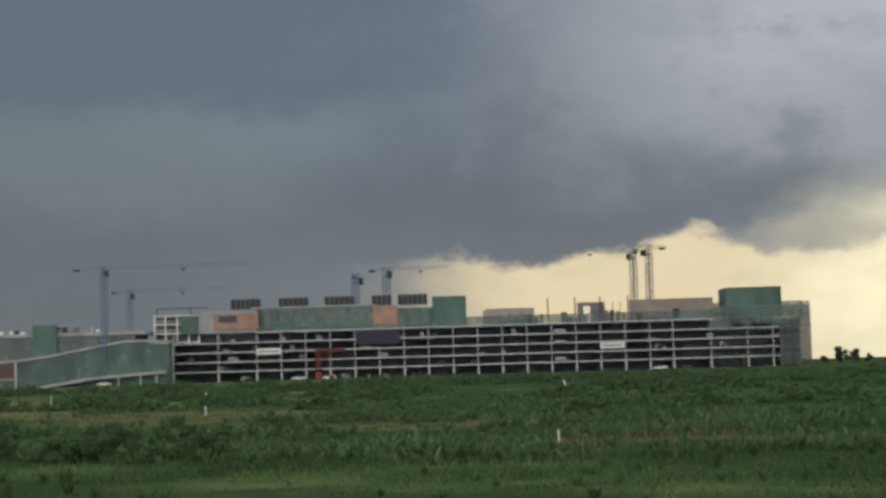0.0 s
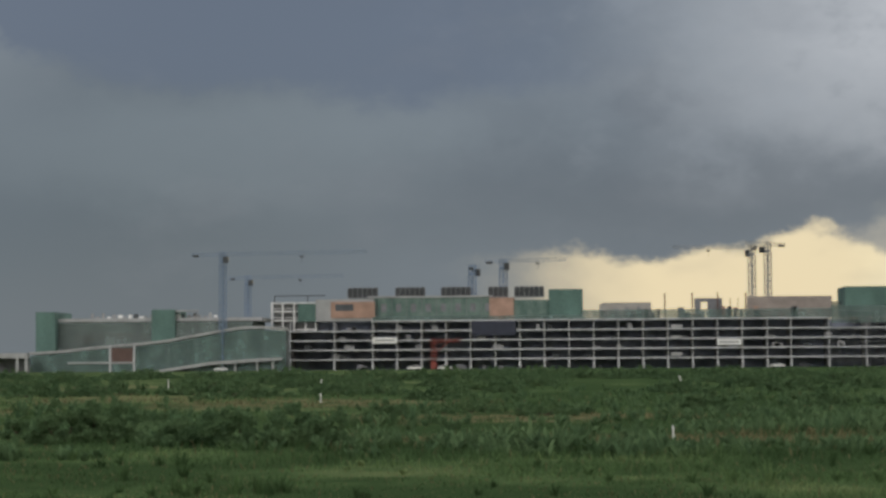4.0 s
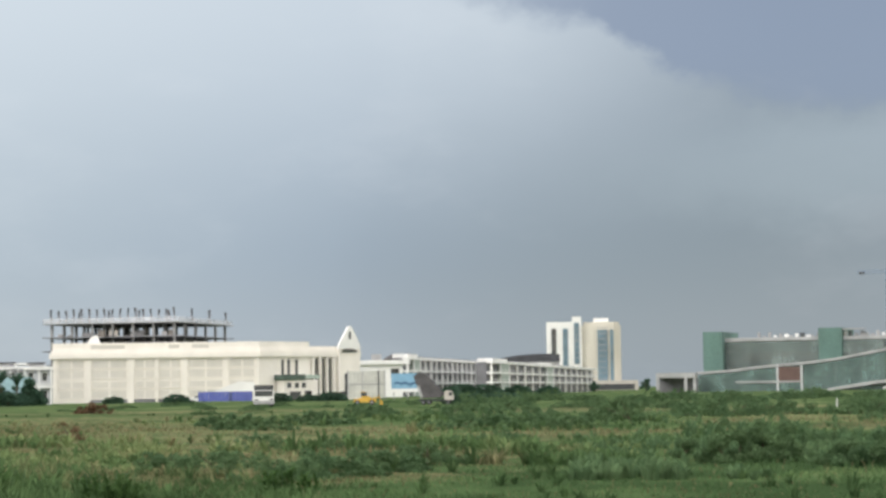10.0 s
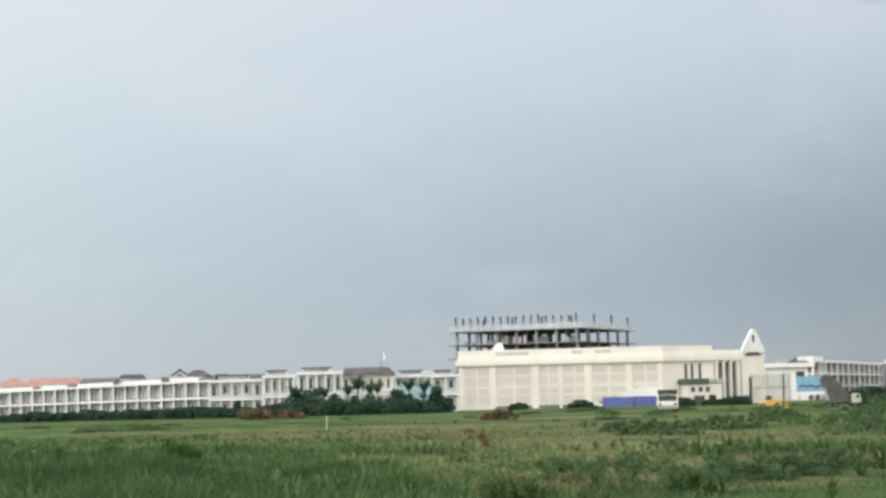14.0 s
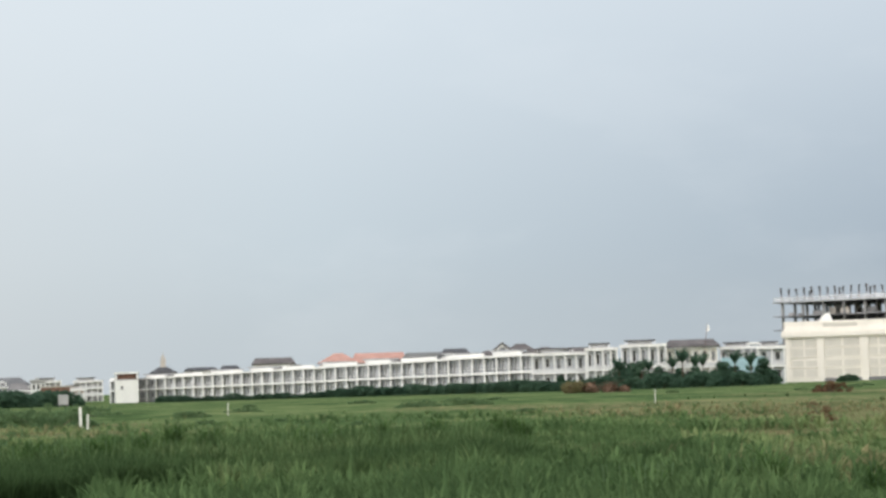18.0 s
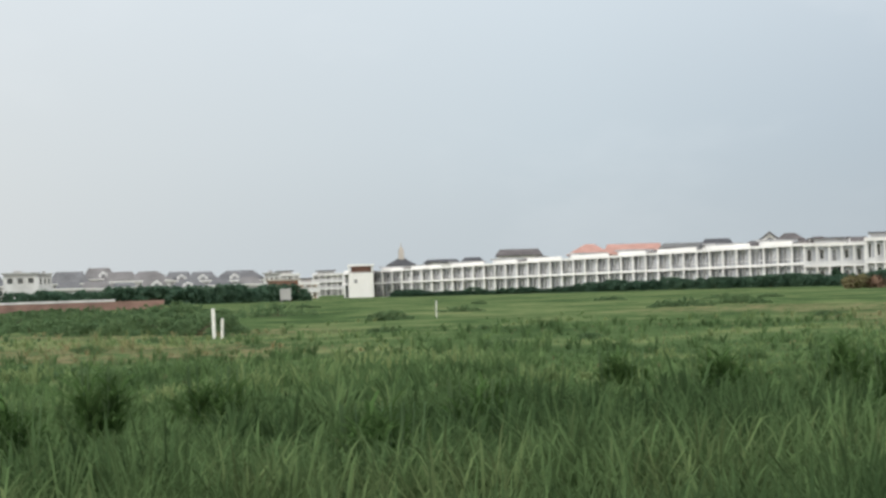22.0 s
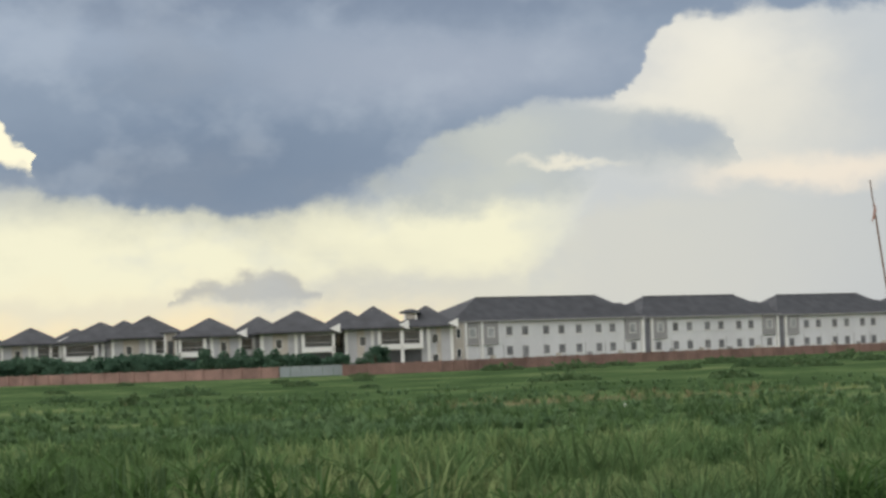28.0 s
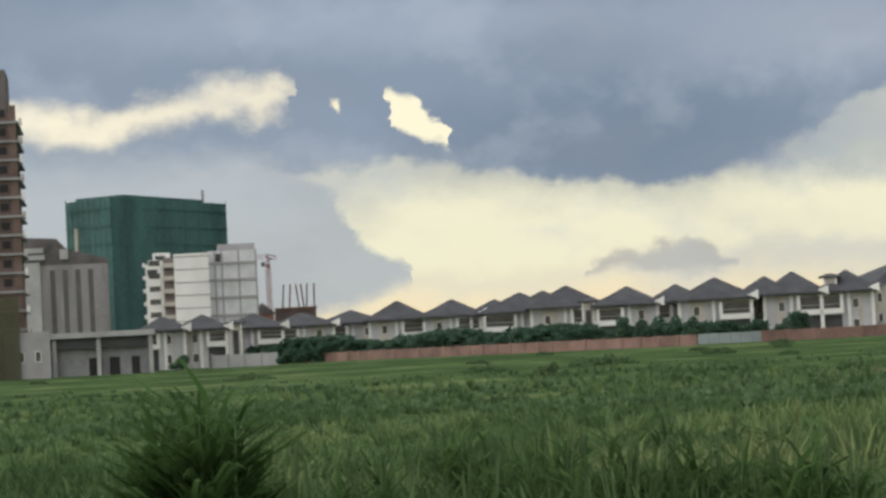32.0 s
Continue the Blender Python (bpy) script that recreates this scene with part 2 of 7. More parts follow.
nishita = wnode("ShaderNodeTexSky", sky="NISHITA")
nishita.sun_disc = False
nishita.sun_elevation, nishita.sun_rotation = radians(SUN_EL), radians(-SUN_AZ)
air = wnode("ShaderNodeMix")
air.data_type, air.blend_type = "RGBA", "ADD"
air.inputs[0].default_value = 1.0
haze = wnode("ShaderNodeVectorMath", op="SCALE")
wt.links.new(nishita.outputs[0], haze.inputs[0])
haze.inputs["Scale"].default_value = 0.01
wt.links.new(deck, air.inputs[6])
wt.links.new(haze.outputs[0], air.inputs[7])
background = wnode("ShaderNodeBackground")
background.inputs["Strength"].default_value = 1.0
wt.links.new(air.outputs[2], background.inputs["Color"])
wt.links.new(background.outputs[0], wnode("ShaderNodeOutputWorld").inputs["Surface"])

lamp = bpy.data.lights.new("sun", "SUN")
lamp.energy, lamp.angle, lamp.color = 1.1, radians(14), (1.0, 0.95, 0.88)
sun = new("sun", lamp)
a, e = radians(SUN_AZ), radians(SUN_EL)
sun.matrix_world = look((-300 * math.sin(a), 300 * math.cos(a), 200), (-300 * math.sin(a) + math.sin(a) * math.cos(e),
                        300 * math.cos(a) - math.cos(a) * math.cos(e), 200 - math.sin(e)))

# ---- materials ----
def mat(name, col, rough=0.8, var=0.12, scale=0.4, fine=6.0, bump=0.15, metal=0.0, col2=None, alpha=1.0, piece=0.0, streak=0.0):
    """A weathered surface: broad stains, fine grain, a little relief, and piece-to-piece change."""
    m = bpy.data.materials.new(name)
    m.use_nodes = True
    nt = m.node_tree
    p = nt.nodes["Principled BSDF"]
    p.inputs["Roughness"].default_value, p.inputs["Metallic"].default_value = rough, metal
    pos = nt.nodes.new("ShaderNodeNewGeometry").outputs["Position"]

    def grain(s, detail, z=1.0):
        g = nt.nodes.new("ShaderNodeMapping")
        g.inputs["Scale"].default_value = (1, 1, z)
        nt.links.new(pos, g.inputs["Vector"])
        n = nt.nodes.new("ShaderNodeTexNoise")
        n.inputs["Scale"].default_value, n.inputs["Detail"].default_value = s, detail
        nt.links.new(g.outputs[0], n.inputs["Vector"])
        return n.outputs[0]

    broad, small = grain(scale, 4, 1.0 - streak * 0.85), grain(fine, 3)
    both = nt.nodes.new("ShaderNodeMath")
    both.operation = "MULTIPLY_ADD"
    nt.links.new(small, both.inputs[0])
    both.inputs[1].default_value = 0.4
    nt.links.new(broad, both.inputs[2])
    spread = nt.nodes.new("ShaderNodeMapRange")
    nt.links.new(both.outputs[0], spread.inputs["Value"])
    spread.inputs["From Min"].default_value, spread.inputs["From Max"].default_value = 0.45, 0.95
    mix = nt.nodes.new("ShaderNodeMix")
    mix.data_type = "RGBA"
    other = col2 or tuple(c * (1 - 2 * var) for c in col)
    light = col if col2 else tuple(min(1, c * (1 + var)) for c in col)
    mix.inputs[6].default_value, mix.inputs[7].default_value = (*other, 1), (*light, 1)
    nt.links.new(spread.outputs[0], mix.inputs[0])
    out = mix.outputs[2]
    if piece:
        info = nt.nodes.new("ShaderNodeObjectInfo")
        hsv = nt.nodes.new("ShaderNodeHueSaturation")
        r = nt.nodes.new("ShaderNodeMapRange")
        nt.links.new(info.outputs["Random"], r.inputs["Value"])
        r.inputs["To Min"].default_value, r.inputs["To Max"].default_value = 1 - piece, 1 + piece
        nt.links.new(r.outputs[0], hsv.inputs["Value"])
        nt.links.new(out, hsv.inputs["Color"])
        out = hsv.outputs[0]
    nt.links.new(out, p.inputs["Base Color"])
    if bump:
        b = nt.nodes.new("ShaderNodeBump")
        b.inputs["Strength"].default_value, b.inputs["Distance"].default_value = bump, 0.05
        nt.links.new(small, b.inputs["Height"])
        nt.links.new(b.outputs[0], p.inputs["Normal"])
    if alpha < 1:
        a = nt.nodes.new("ShaderNodeMapRange")
        nt.links.new(small, a.inputs["Value"])
        a.inputs["From Min"].default_value, a.inputs["From Max"].default_value = 0.3, 0.7
        a.inputs["To Min"].default_value, a.inputs["To Max"].default_value = alpha - 0.12, min(1, alpha + 0.12)
        nt.links.new(a.outputs[0], p.inputs["Alpha"])
    return m


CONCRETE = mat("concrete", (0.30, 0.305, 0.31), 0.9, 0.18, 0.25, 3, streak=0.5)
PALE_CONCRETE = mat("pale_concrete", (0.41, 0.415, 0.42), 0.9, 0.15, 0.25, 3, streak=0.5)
# darker concrete; indoors its colour stands in for shade
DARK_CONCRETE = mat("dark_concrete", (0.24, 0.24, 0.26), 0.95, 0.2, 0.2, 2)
WHITE = mat("white_paint", (0.82, 0.82, 0.81), 0.6, 0.06, 0.2, 2, streak=0.6)
CREAM = mat("cream_paint", (0.84, 0.80, 0.745), 0.6, 0.05, 0.2, 2, streak=0.6)
CREAM_DARK = mat("cream_panel", (0.62, 0.595, 0.55), 0.6, 0.05, 0.3, 2)
GREY_PAINT = mat("grey_paint", (0.33, 0.33, 0.34), 0.7, 0.08, 0.3, 2)
EDGE_CONCRETE = mat("struck_concrete", (0.58, 0.59, 0.61), 0.85, 0.14, 0.3, 3)
# grey-brown wall, darkened in its colour for the shade behind columns
SHADED_LOGGIA = mat("shaded_loggia_wall", (0.20, 0.20, 0.22), 0.8, 0.15, 0.3, 2)
GREEN_GREY = mat("grey_green_render", (0.40, 0.46, 0.42), 0.8, 0.12, 0.3, 2)
# white plaster in a blue-grey tone that stands in for shade in recesses
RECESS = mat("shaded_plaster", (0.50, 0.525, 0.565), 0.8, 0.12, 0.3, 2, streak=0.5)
BEIGE = mat("beige_paint", (0.50, 0.465, 0.42), 0.7, 0.08, 0.3, 2)
# netting greens are greyed and lightened to take in distance haze
GREEN_NET = mat("green_netting", (0.115, 0.20, 0.175), 0.9, 0.25, 0.12, 1.5, streak=0.7)
HALL_NET = mat("weathered_netting", (0.20, 0.27, 0.24), 0.9, 0.3, 0.35, 1.2, col2=(0.075, 0.135, 0.115), streak=0.6)
PALE_NET = mat("pale_green_netting", (0.18, 0.25, 0.235), 0.9, 0.3, 0.12, 0.4, alpha=0.5, streak=0.7)
TEAL_NET = mat("teal_netting", (0.062, 0.155, 0.148), 0.85, 0.25, 0.1, 1.0, streak=0.7)
BRICK = mat("brick_infill", (0.27, 0.15, 0.115), 0.95, 0.15, 0.4, 3)
PINK = mat("unpainted_plaster", (0.45, 0.29, 0.225), 0.9, 0.15, 0.3, 3)
# copy of the white wall colour, toned down in place of shade
SHADED_WHITE = mat("shaded_white_plaster", (0.66, 0.67, 0.68), 0.8, 0.12, 0.3, 2, streak=0.6)
# grey copy of the window glass, with the tone of shaded bays in its colour
SHADED_GLASS = mat("shaded_glass", (0.22, 0.23, 0.25), 0.25, 0.3, 0.3, 1, bump=0)
CURTAINED = mat("curtained_glass", (0.40, 0.42, 0.44), 0.3, 0.25, 0.5, 2, bump=0)
GLASS = mat("window_glass", (0.07, 0.08, 0.09), 0.12, 0.2, 0.3, 1, bump=0)
BLUE_GLASS = mat("blue_glass", (0.14, 0.22, 0.28), 0.15, 0.15, 0.2, 1, bump=0)
SLATE = mat("slate_roof", (0.066, 0.069, 0.079), 0.8, 0.2, 0.5, 5)
OLD_ROOF = mat("brown_roof", (0.125, 0.115, 0.118), 0.85, 0.25, 0.4, 4)
ORANGE_ROOF = mat("orange_roof", (0.45, 0.26, 0.22), 0.85, 0.12, 0.4, 4)
STEEL_BLUE = mat("crane_blue", (0.19, 0.26, 0.37), 0.5, 0.1, 0.5, 3)
STEEL_GREY = mat("crane_grey", (0.25, 0.26, 0.27), 0.5, 0.1, 0.5, 3)
STEEL_RED = mat("crane_red", (0.27, 0.06, 0.045), 0.6, 0.15, 0.5, 3)
RUST = mat("rusty_steel", (0.16, 0.09, 0.06), 0.8, 0.2, 0.8, 5)
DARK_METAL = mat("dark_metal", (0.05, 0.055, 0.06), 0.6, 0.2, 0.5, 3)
BLUE_SHEET = mat("blue_sheet", (0.09, 0.12, 0.42), 0.5, 0.12, 0.5, 3)
BLUE_ROOF = mat("blue_roof_sheet", (0.10, 0.24, 0.45), 0.5, 0.15, 0.3, 3)
YELLOW = mat("yellow_paint", (0.70, 0.42, 0.06), 0.5, 0.12, 0.6, 3)
BLACK = mat("black_rubber", (0.02, 0.02, 0.022), 0.8, 0.2, 1, 4)
DUMP_GREY = mat("tipper_body", (0.09, 0.085, 0.09), 0.7, 0.25, 0.7, 4)
RED_BRICK_TOWER = mat("tower_brick", (0.13, 0.095, 0.09), 0.95, 0.25, 0.2, 2)
POLE_RED = mat("red_enamel", (0.10, 0.035, 0.03), 0.5, 0.2, 2, 12)
POLE_WHITE = mat("white_enamel", (0.75, 0.75, 0.72), 0.5, 0.1, 2, 12)
BARK = mat("bark", (0.10, 0.075, 0.05), 0.95, 0.25, 2, 12)
SOIL = mat("bare_soil", (0.20, 0.13, 0.09), 0.95, 0.25, 0.5, 4)
WALL_BRICK = mat("red_clay_brick", (0.27, 0.17, 0.145), 0.95, 0.2, 0.3, 3, piece=0.12)


def leaf_mat(name, low, high, scale=0.15, bright=1.0, spread=0.12):
    m = mat(name, high, 0.75, 0.2, scale, 2.5, bump=0, col2=low)
    nt = m.node_tree
    p = nt.nodes["Principled BSDF"]
    geo = nt.nodes.new("ShaderNodeNewGeometry")
    hsv = nt.nodes.new("ShaderNodeHueSaturation")
    r = nt.nodes.new("ShaderNodeMapRange")
    nt.links.new(geo.outputs["Random Per Island"], r.inputs["Value"])
    r.inputs["To Min"].default_value, r.inputs["To Max"].default_value = (1 - spread) * bright, (1 + spread) * bright
    nt.links.new(r.outputs[0], hsv.inputs["Value"])
    source = p.inputs["Base Color"].links[0].from_socket
    nt.links.new(source, hsv.inputs["Color"])
    nt.links.new(hsv.outputs[0], p.inputs["Base Color"])
    p.inputs["Specular IOR Level"].default_value = 0.0
    thin = nt.nodes.new("ShaderNodeBsdfTranslucent")     # thin leaves let half the light through
    nt.links.new(hsv.outputs[0], thin.inputs["Color"])
    both = nt.nodes.new("ShaderNodeMixShader")
    both.inputs[0].default_value = 0.5
    nt.links.new(p.outputs[0], both.inputs[1])
    nt.links.new(thin.outputs[0], both.inputs[2])
    nt.links.new(both.outputs[0], nt.nodes["Material Output"].inputs["Surface"])
    return m


# tree leaves are brightened in place of distance haze
TREE_LEAF = leaf_mat("tree_leaves", (0.026, 0.05, 0.036), (0.046, 0.078, 0.052), 0.15, 2.5, 0.25)
SHRUB_LEAF = leaf_mat("shrub_leaves", (0.052, 0.090, 0.046), (0.086, 0.128, 0.062), 0.5, 2.0, 0.2)
GRASS_LEAF = leaf_mat("tall_grass", (0.045, 0.092, 0.022), (0.092, 0.148, 0.04), 0.06, 1.6, 0.24)
TALL_LEAF = leaf_mat("cane_leaves", (0.042, 0.086, 0.026), (0.080, 0.135, 0.050), 0.2, 1.4, 0.35)
TUSSOCK_LEAF = leaf_mat("tall_tussock", (0.045, 0.092, 0.022), (0.092, 0.148, 0.04), 0.06, 1.36, 0.42)
GRASS_PALE = leaf_mat("dry_grass", (0.12, 0.125, 0.065), (0.21, 0.18, 0.10), 0.1, 1.3)
DEAD_LEAF = leaf_mat("dead_brush", (0.10, 0.06, 0.04), (0.20, 0.13, 0.08))

# ---- builders ----
CUBE = ((0, 1, 3, 2), (4, 6, 7, 5), (0, 4, 5, 1), (2, 3, 7, 6), (0, 2, 6, 4), (1, 5, 7, 3))


def boxes(*items):
    """One mesh out of boxes (x0, x1, y0, y1, z0, z1)."""
    v, f = [], []
    for x0, x1, y0, y1, z0, z1 in items:
        n = len(v)
        v += [(x, y, z) for x in (x0, x1) for y in (y0, y1) for z in (z0, z1)]
        f += [tuple(n + i for i in q) for q in CUBE]
    me = bpy.data.meshes.new("block")
    me.from_pydata(v, [], f)
    return me


def solid(v, f):
    me = bpy.data.meshes.new("solid")
    me.from_pydata(v, [], f)
    return me


def prism(outline, z0, z1):
    """An upright prism over a plan outline, anticlockwise from above."""
    n = len(outline)
    v = [(x, y, z0) for x, y in outline] + [(x, y, z1) for x, y in outline]
    f = [tuple(range(n - 1, -1, -1)), tuple(range(n, 2 * n))]
    f += [(i, (i + 1) % n, (i + 1) % n + n, i + n) for i in range(n)]
    return solid(v, f)


def profile(outline, y0, y1):
    """A form cut out along y: outline in x and z, clockwise as seen from the front."""
    n = len(outline)
    v = [(x, y0, z) for x, z in outline] + [(x, y1, z) for x, z in outline]
    f = [tuple(range(n)), tuple(range(2 * n - 1, n - 1, -1))]
    f += [(i, i + n, (i + 1) % n + n, (i + 1) % n) for i in range(n)]
    return solid(v, f)


def rod(points, r, sides=6, taper=1.0):
    """A round bar through points."""
    v, f = [], []
    pts = [Vector(p) for p in points]
    for i, p in enumerate(pts):
        d = (pts[min(i + 1, len(pts) - 1)] - pts[max(i - 1, 0)]).normalized()
        a = d.orthogonal().normalized()
        b = d.cross(a)
        rr = r * (1 + (taper - 1) * i / max(1, len(pts) - 1))
        v += [tuple(p + (a * math.cos(k * 2 * math.pi / sides) + b * math.sin(k * 2 * math.pi / sides)) * rr) for k in range(sides)]
    for i in range(len(pts) - 1):
        f += [(i * sides + k, i * sides + (k + 1) % sides, (i + 1) * sides + (k + 1) % sides, (i + 1) * sides + k) for k in range(sides)]
    f += [tuple(range(sides - 1, -1, -1)), tuple(range((len(pts) - 1) * sides, len(pts) * sides))]
    return solid(v, f)


def merge(*meshes):
    v, f = [], []
    for me in meshes:
        n = len(v)
        v += [tuple(q.co) for q in me.vertices]
        f += [tuple(n + i for i in q.vertices) for q in me.polygons]
    return solid(v, f)


def part(name, me, material, parent, label="", at=(0, 0, 0), rz=0):
    ob = new(name, me)
    if not me.materials:
        me.materials.append(material)
    ob.parent = parent
    ob.matrix_local = pose(*at, 0, 0, rz)
    if label:
        ob["label"] = label
    return ob


def thing(name, x, y, label, category, z=0.0, rz=0, group="", kind=""):
    ob = new(name)
    ob.empty_display_size = 1
    ob.matrix_world = pose(x, y, z, 0, 0, rz)
    return tagged(ob, label, category, group, kind)


def single(name, me, material, x, y, label, category, z=0.0, rz=0, group="", kind=""):
    ob = new(name, me)
    me.materials.append(material)
    ob.matrix_world = pose(x, y, z, 0, 0, rz)
    return tagged(ob, label, category, group, kind)


def hip_roof(x0, x1, y0, y1, z0, z1, inset, over=0.6):
    """A hipped roof with its ridge along x and a thin eave."""
    x0, x1, y0, y1 = x0 - over, x1 + over, y0 - over, y1 + over
    ym = (y0 + y1) / 2
    t = 0.25
    v = [(x0, y0, z0), (x1, y0, z0), (x1, y1, z0), (x0, y1, z0), (x0, y0, z0 + t), (x1, y0, z0 + t), (x1, y1, z0 + t), (x0, y1, z0 + t),
         (x0 + inset, ym, z1), (x1 - inset, ym, z1)]
    f = [(3, 2, 1, 0), (0, 1, 5, 4), (1, 2, 6, 5), (2, 3, 7, 6), (3, 0, 4, 7), (4, 5, 9, 8), (6, 7, 8, 9), (5, 6, 9), (7, 4, 8)]
    return solid(v, f)


def window(parent, x, z, w, h, y=0.0, glass=None, frame_mat=None, name="window"):
    """A framed window set into a wall that faces -y."""
    fr = part(name, boxes((x, x + w, y - 0.06, y + 0.1, z, z + 0.1), (x, x + w, y - 0.06, y + 0.1, z + h - 0.1, z + h),
                          (x, x + 0.1, y - 0.06, y + 0.1, z + 0.1, z + h - 0.1), (x + w - 0.1, x + w, y - 0.06, y + 0.1, z + 0.1, z + h - 0.1)), frame_mat or WHITE, parent)
    part("pane", boxes((x + 0.1, x + w - 0.1, y - 0.02, y + 0.06, z + 0.1, z + h - 0.1)), glass or GLASS, fr)
    return fr


def foliage(centres, count, size, rng, flat=0.8):
    """Leaf clumps: small folded leaves scattered in round masses (x, y, z, radius)."""
    v, f = [], []
    total = sum(c[3] ** 2 for c in centres)
    for cx, cy, cz, r in centres:
        n = max(12, int(count * r * r / total))
        for _ in range(n):
            d = Vector((rng.gauss(0, 1), rng.gauss(0, 1), rng.gauss(0, 1))).normalized()
            k = r * (0.55 + 0.5 * rng.random())
            p = Vector((cx, cy, cz)) + Vector((d.x * k, d.y * k, d.z * k * flat))
            s = size * (0.6 + 0.8 * rng.random())
            a = Vector((rng.gauss(0, 1), rng.gauss(0, 1), rng.gauss(0, 0.6))).normalized() * s
            b = a.cross(Vector((rng.gauss(0, 1), rng.gauss(0, 1), rng.gauss(0, 1)))).normalized() * s * 0.45
            n0 = len(v)
            v += [tuple(p - a), tuple(p + b), tuple(p + a), tuple(p - b)]
            f += [(n0, n0 + 1, n0 + 2, n0 + 3)]
    return solid(v, f)


def from_eye(az, dist, second=False):
    """A place in the plan, by direction and distance from either standpoint."""
    gone = 50.0 if second else 0.0
    return (-math.sin(AHEAD) * gone - dist * math.sin(radians(az)), math.cos(AHEAD) * gone + dist * math.cos(radians(az)))


# ---- ground ----
GROUND = mat("meadow", (0.082, 0.130, 0.036), 1.0, 0.2, 0.045, 0.9, bump=0.3, col2=(0.036, 0.075, 0.018))
GROUND.node_tree.nodes["Principled BSDF"].inputs["Specular IOR Level"].default_value = 0.0


def meadow_colour(m, socket, patches, darken=0.0):
    """Growth of several ages in broad patches, with dry, trodden ground between: (x, y, half width, half depth)."""
    nt = m.node_tree
    pos = nt.nodes.new("ShaderNodeNewGeometry").outputs["Position"]
    growth = None
    for scale, detail, share in ((0.035, 3, 0.38), (0.14, 4, 0.44), (0.9, 3, 0.18)):
        flat = nt.nodes.new("ShaderNodeMapping")
        flat.inputs["Scale"].default_value = (1, 1, 0)
        nt.links.new(pos, flat.inputs["Vector"])
        g = nt.nodes.new("ShaderNodeTexNoise")
        g.inputs["Scale"].default_value, g.inputs["Detail"].default_value = scale, detail
        nt.links.new(flat.outputs[0], g.inputs["Vector"])
        k = nt.nodes.new("ShaderNodeMath")
        k.operation = "MULTIPLY_ADD"
        nt.links.new(g.outputs[0], k.inputs[0])
        k.inputs[1].default_value = share
        k.inputs[2].default_value = 0.0
        if growth is not None:
            nt.links.new(growth, k.inputs[2])
        growth = k.outputs[0]
    apart = nt.nodes.new("ShaderNodeVectorMath")         # darkens to the west, for lusher growth and the tall grass's own shade
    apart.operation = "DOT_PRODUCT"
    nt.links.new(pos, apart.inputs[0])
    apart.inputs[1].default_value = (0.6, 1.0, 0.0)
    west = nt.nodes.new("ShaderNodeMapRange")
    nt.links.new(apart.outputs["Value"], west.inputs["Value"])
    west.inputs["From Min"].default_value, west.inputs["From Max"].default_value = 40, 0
    west.inputs["To Min"].default_value, west.inputs["To Max"].default_value = -darken, -darken - 0.04
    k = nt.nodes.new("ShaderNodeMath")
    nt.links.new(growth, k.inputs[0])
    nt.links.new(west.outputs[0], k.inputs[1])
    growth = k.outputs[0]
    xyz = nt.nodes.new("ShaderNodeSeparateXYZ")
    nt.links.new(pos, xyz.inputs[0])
    east = nt.nodes.new("ShaderNodeMapRange")            # darkens before the building site: the storm's dim light put into the colour
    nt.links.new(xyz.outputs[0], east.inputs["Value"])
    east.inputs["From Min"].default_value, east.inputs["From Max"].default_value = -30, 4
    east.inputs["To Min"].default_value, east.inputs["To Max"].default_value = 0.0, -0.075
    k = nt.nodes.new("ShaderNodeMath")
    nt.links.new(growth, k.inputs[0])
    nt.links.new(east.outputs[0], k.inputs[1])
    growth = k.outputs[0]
    ramp = nt.nodes.new("ShaderNodeValToRGB")
    nt.links.new(growth, ramp.inputs[0])
    e = ramp.color_ramp.elements
    e[0].position, e[0].color = 0.42, (0.050, 0.086, 0.036, 1)
    e[1].position, e[1].color = 0.59, (0.165, 0.200, 0.092, 1)
    mid = e.new(0.50)
    mid.color = (0.086, 0.137, 0.057, 1)
    col = ramp.outputs[0]
    n = nt.nodes.new("ShaderNodeTexNoise")
    n.inputs["Scale"].default_value, n.inputs["Detail"].default_value = 0.22, 6
    nt.links.new(pos, n.inputs["Vector"])
    off = nt.nodes.new("ShaderNodeVectorMath")
    off.operation = "MULTIPLY_ADD"
    nt.links.new(n.outputs[1], off.inputs[0])
    off.inputs[1].default_value = (9, 26, 0)
    nt.links.new(pos, off.inputs[2])

    def math_node(op, a, b):
        q = nt.nodes.new("ShaderNodeMath")
        q.operation = op
        for i, s in enumerate((a, b)):
            if isinstance(s, (int, float)):
                q.inputs[i].default_value = s
            else:
                nt.links.new(s, q.inputs[i])
        return q.outputs[0]

    total = None
    for x, y, w, d in patches:
        g = nt.nodes.new("ShaderNodeMapping")
        g.inputs["Location"].default_value = (-(x + 4.5) / w, -(y + 13) / d, 0)
        g.inputs["Scale"].default_value = (1 / w, 1 / d, 0)
        nt.links.new(off.outputs[0], g.inputs["Vector"])
        ln = nt.nodes.new("ShaderNodeVectorMath")
        ln.operation = "LENGTH"
        nt.links.new(g.outputs[0], ln.inputs[0])
        r = nt.nodes.new("ShaderNodeMapRange")
        r.interpolation_type = "SMOOTHSTEP"
        nt.links.new(ln.outputs["Value"], r.inputs["Value"])
        r.inputs["From Min"].default_value, r.inputs["From Max"].default_value = 1.15, 0.75
        total = r.outputs[0] if total is None else math_node("MAXIMUM", total, r.outputs[0])
    fine = nt.nodes.new("ShaderNodeTexNoise")
    fine.inputs["Scale"].default_value, fine.inputs["Detail"].default_value = 0.9, 6
    nt.links.new(pos, fine.inputs["Vector"])
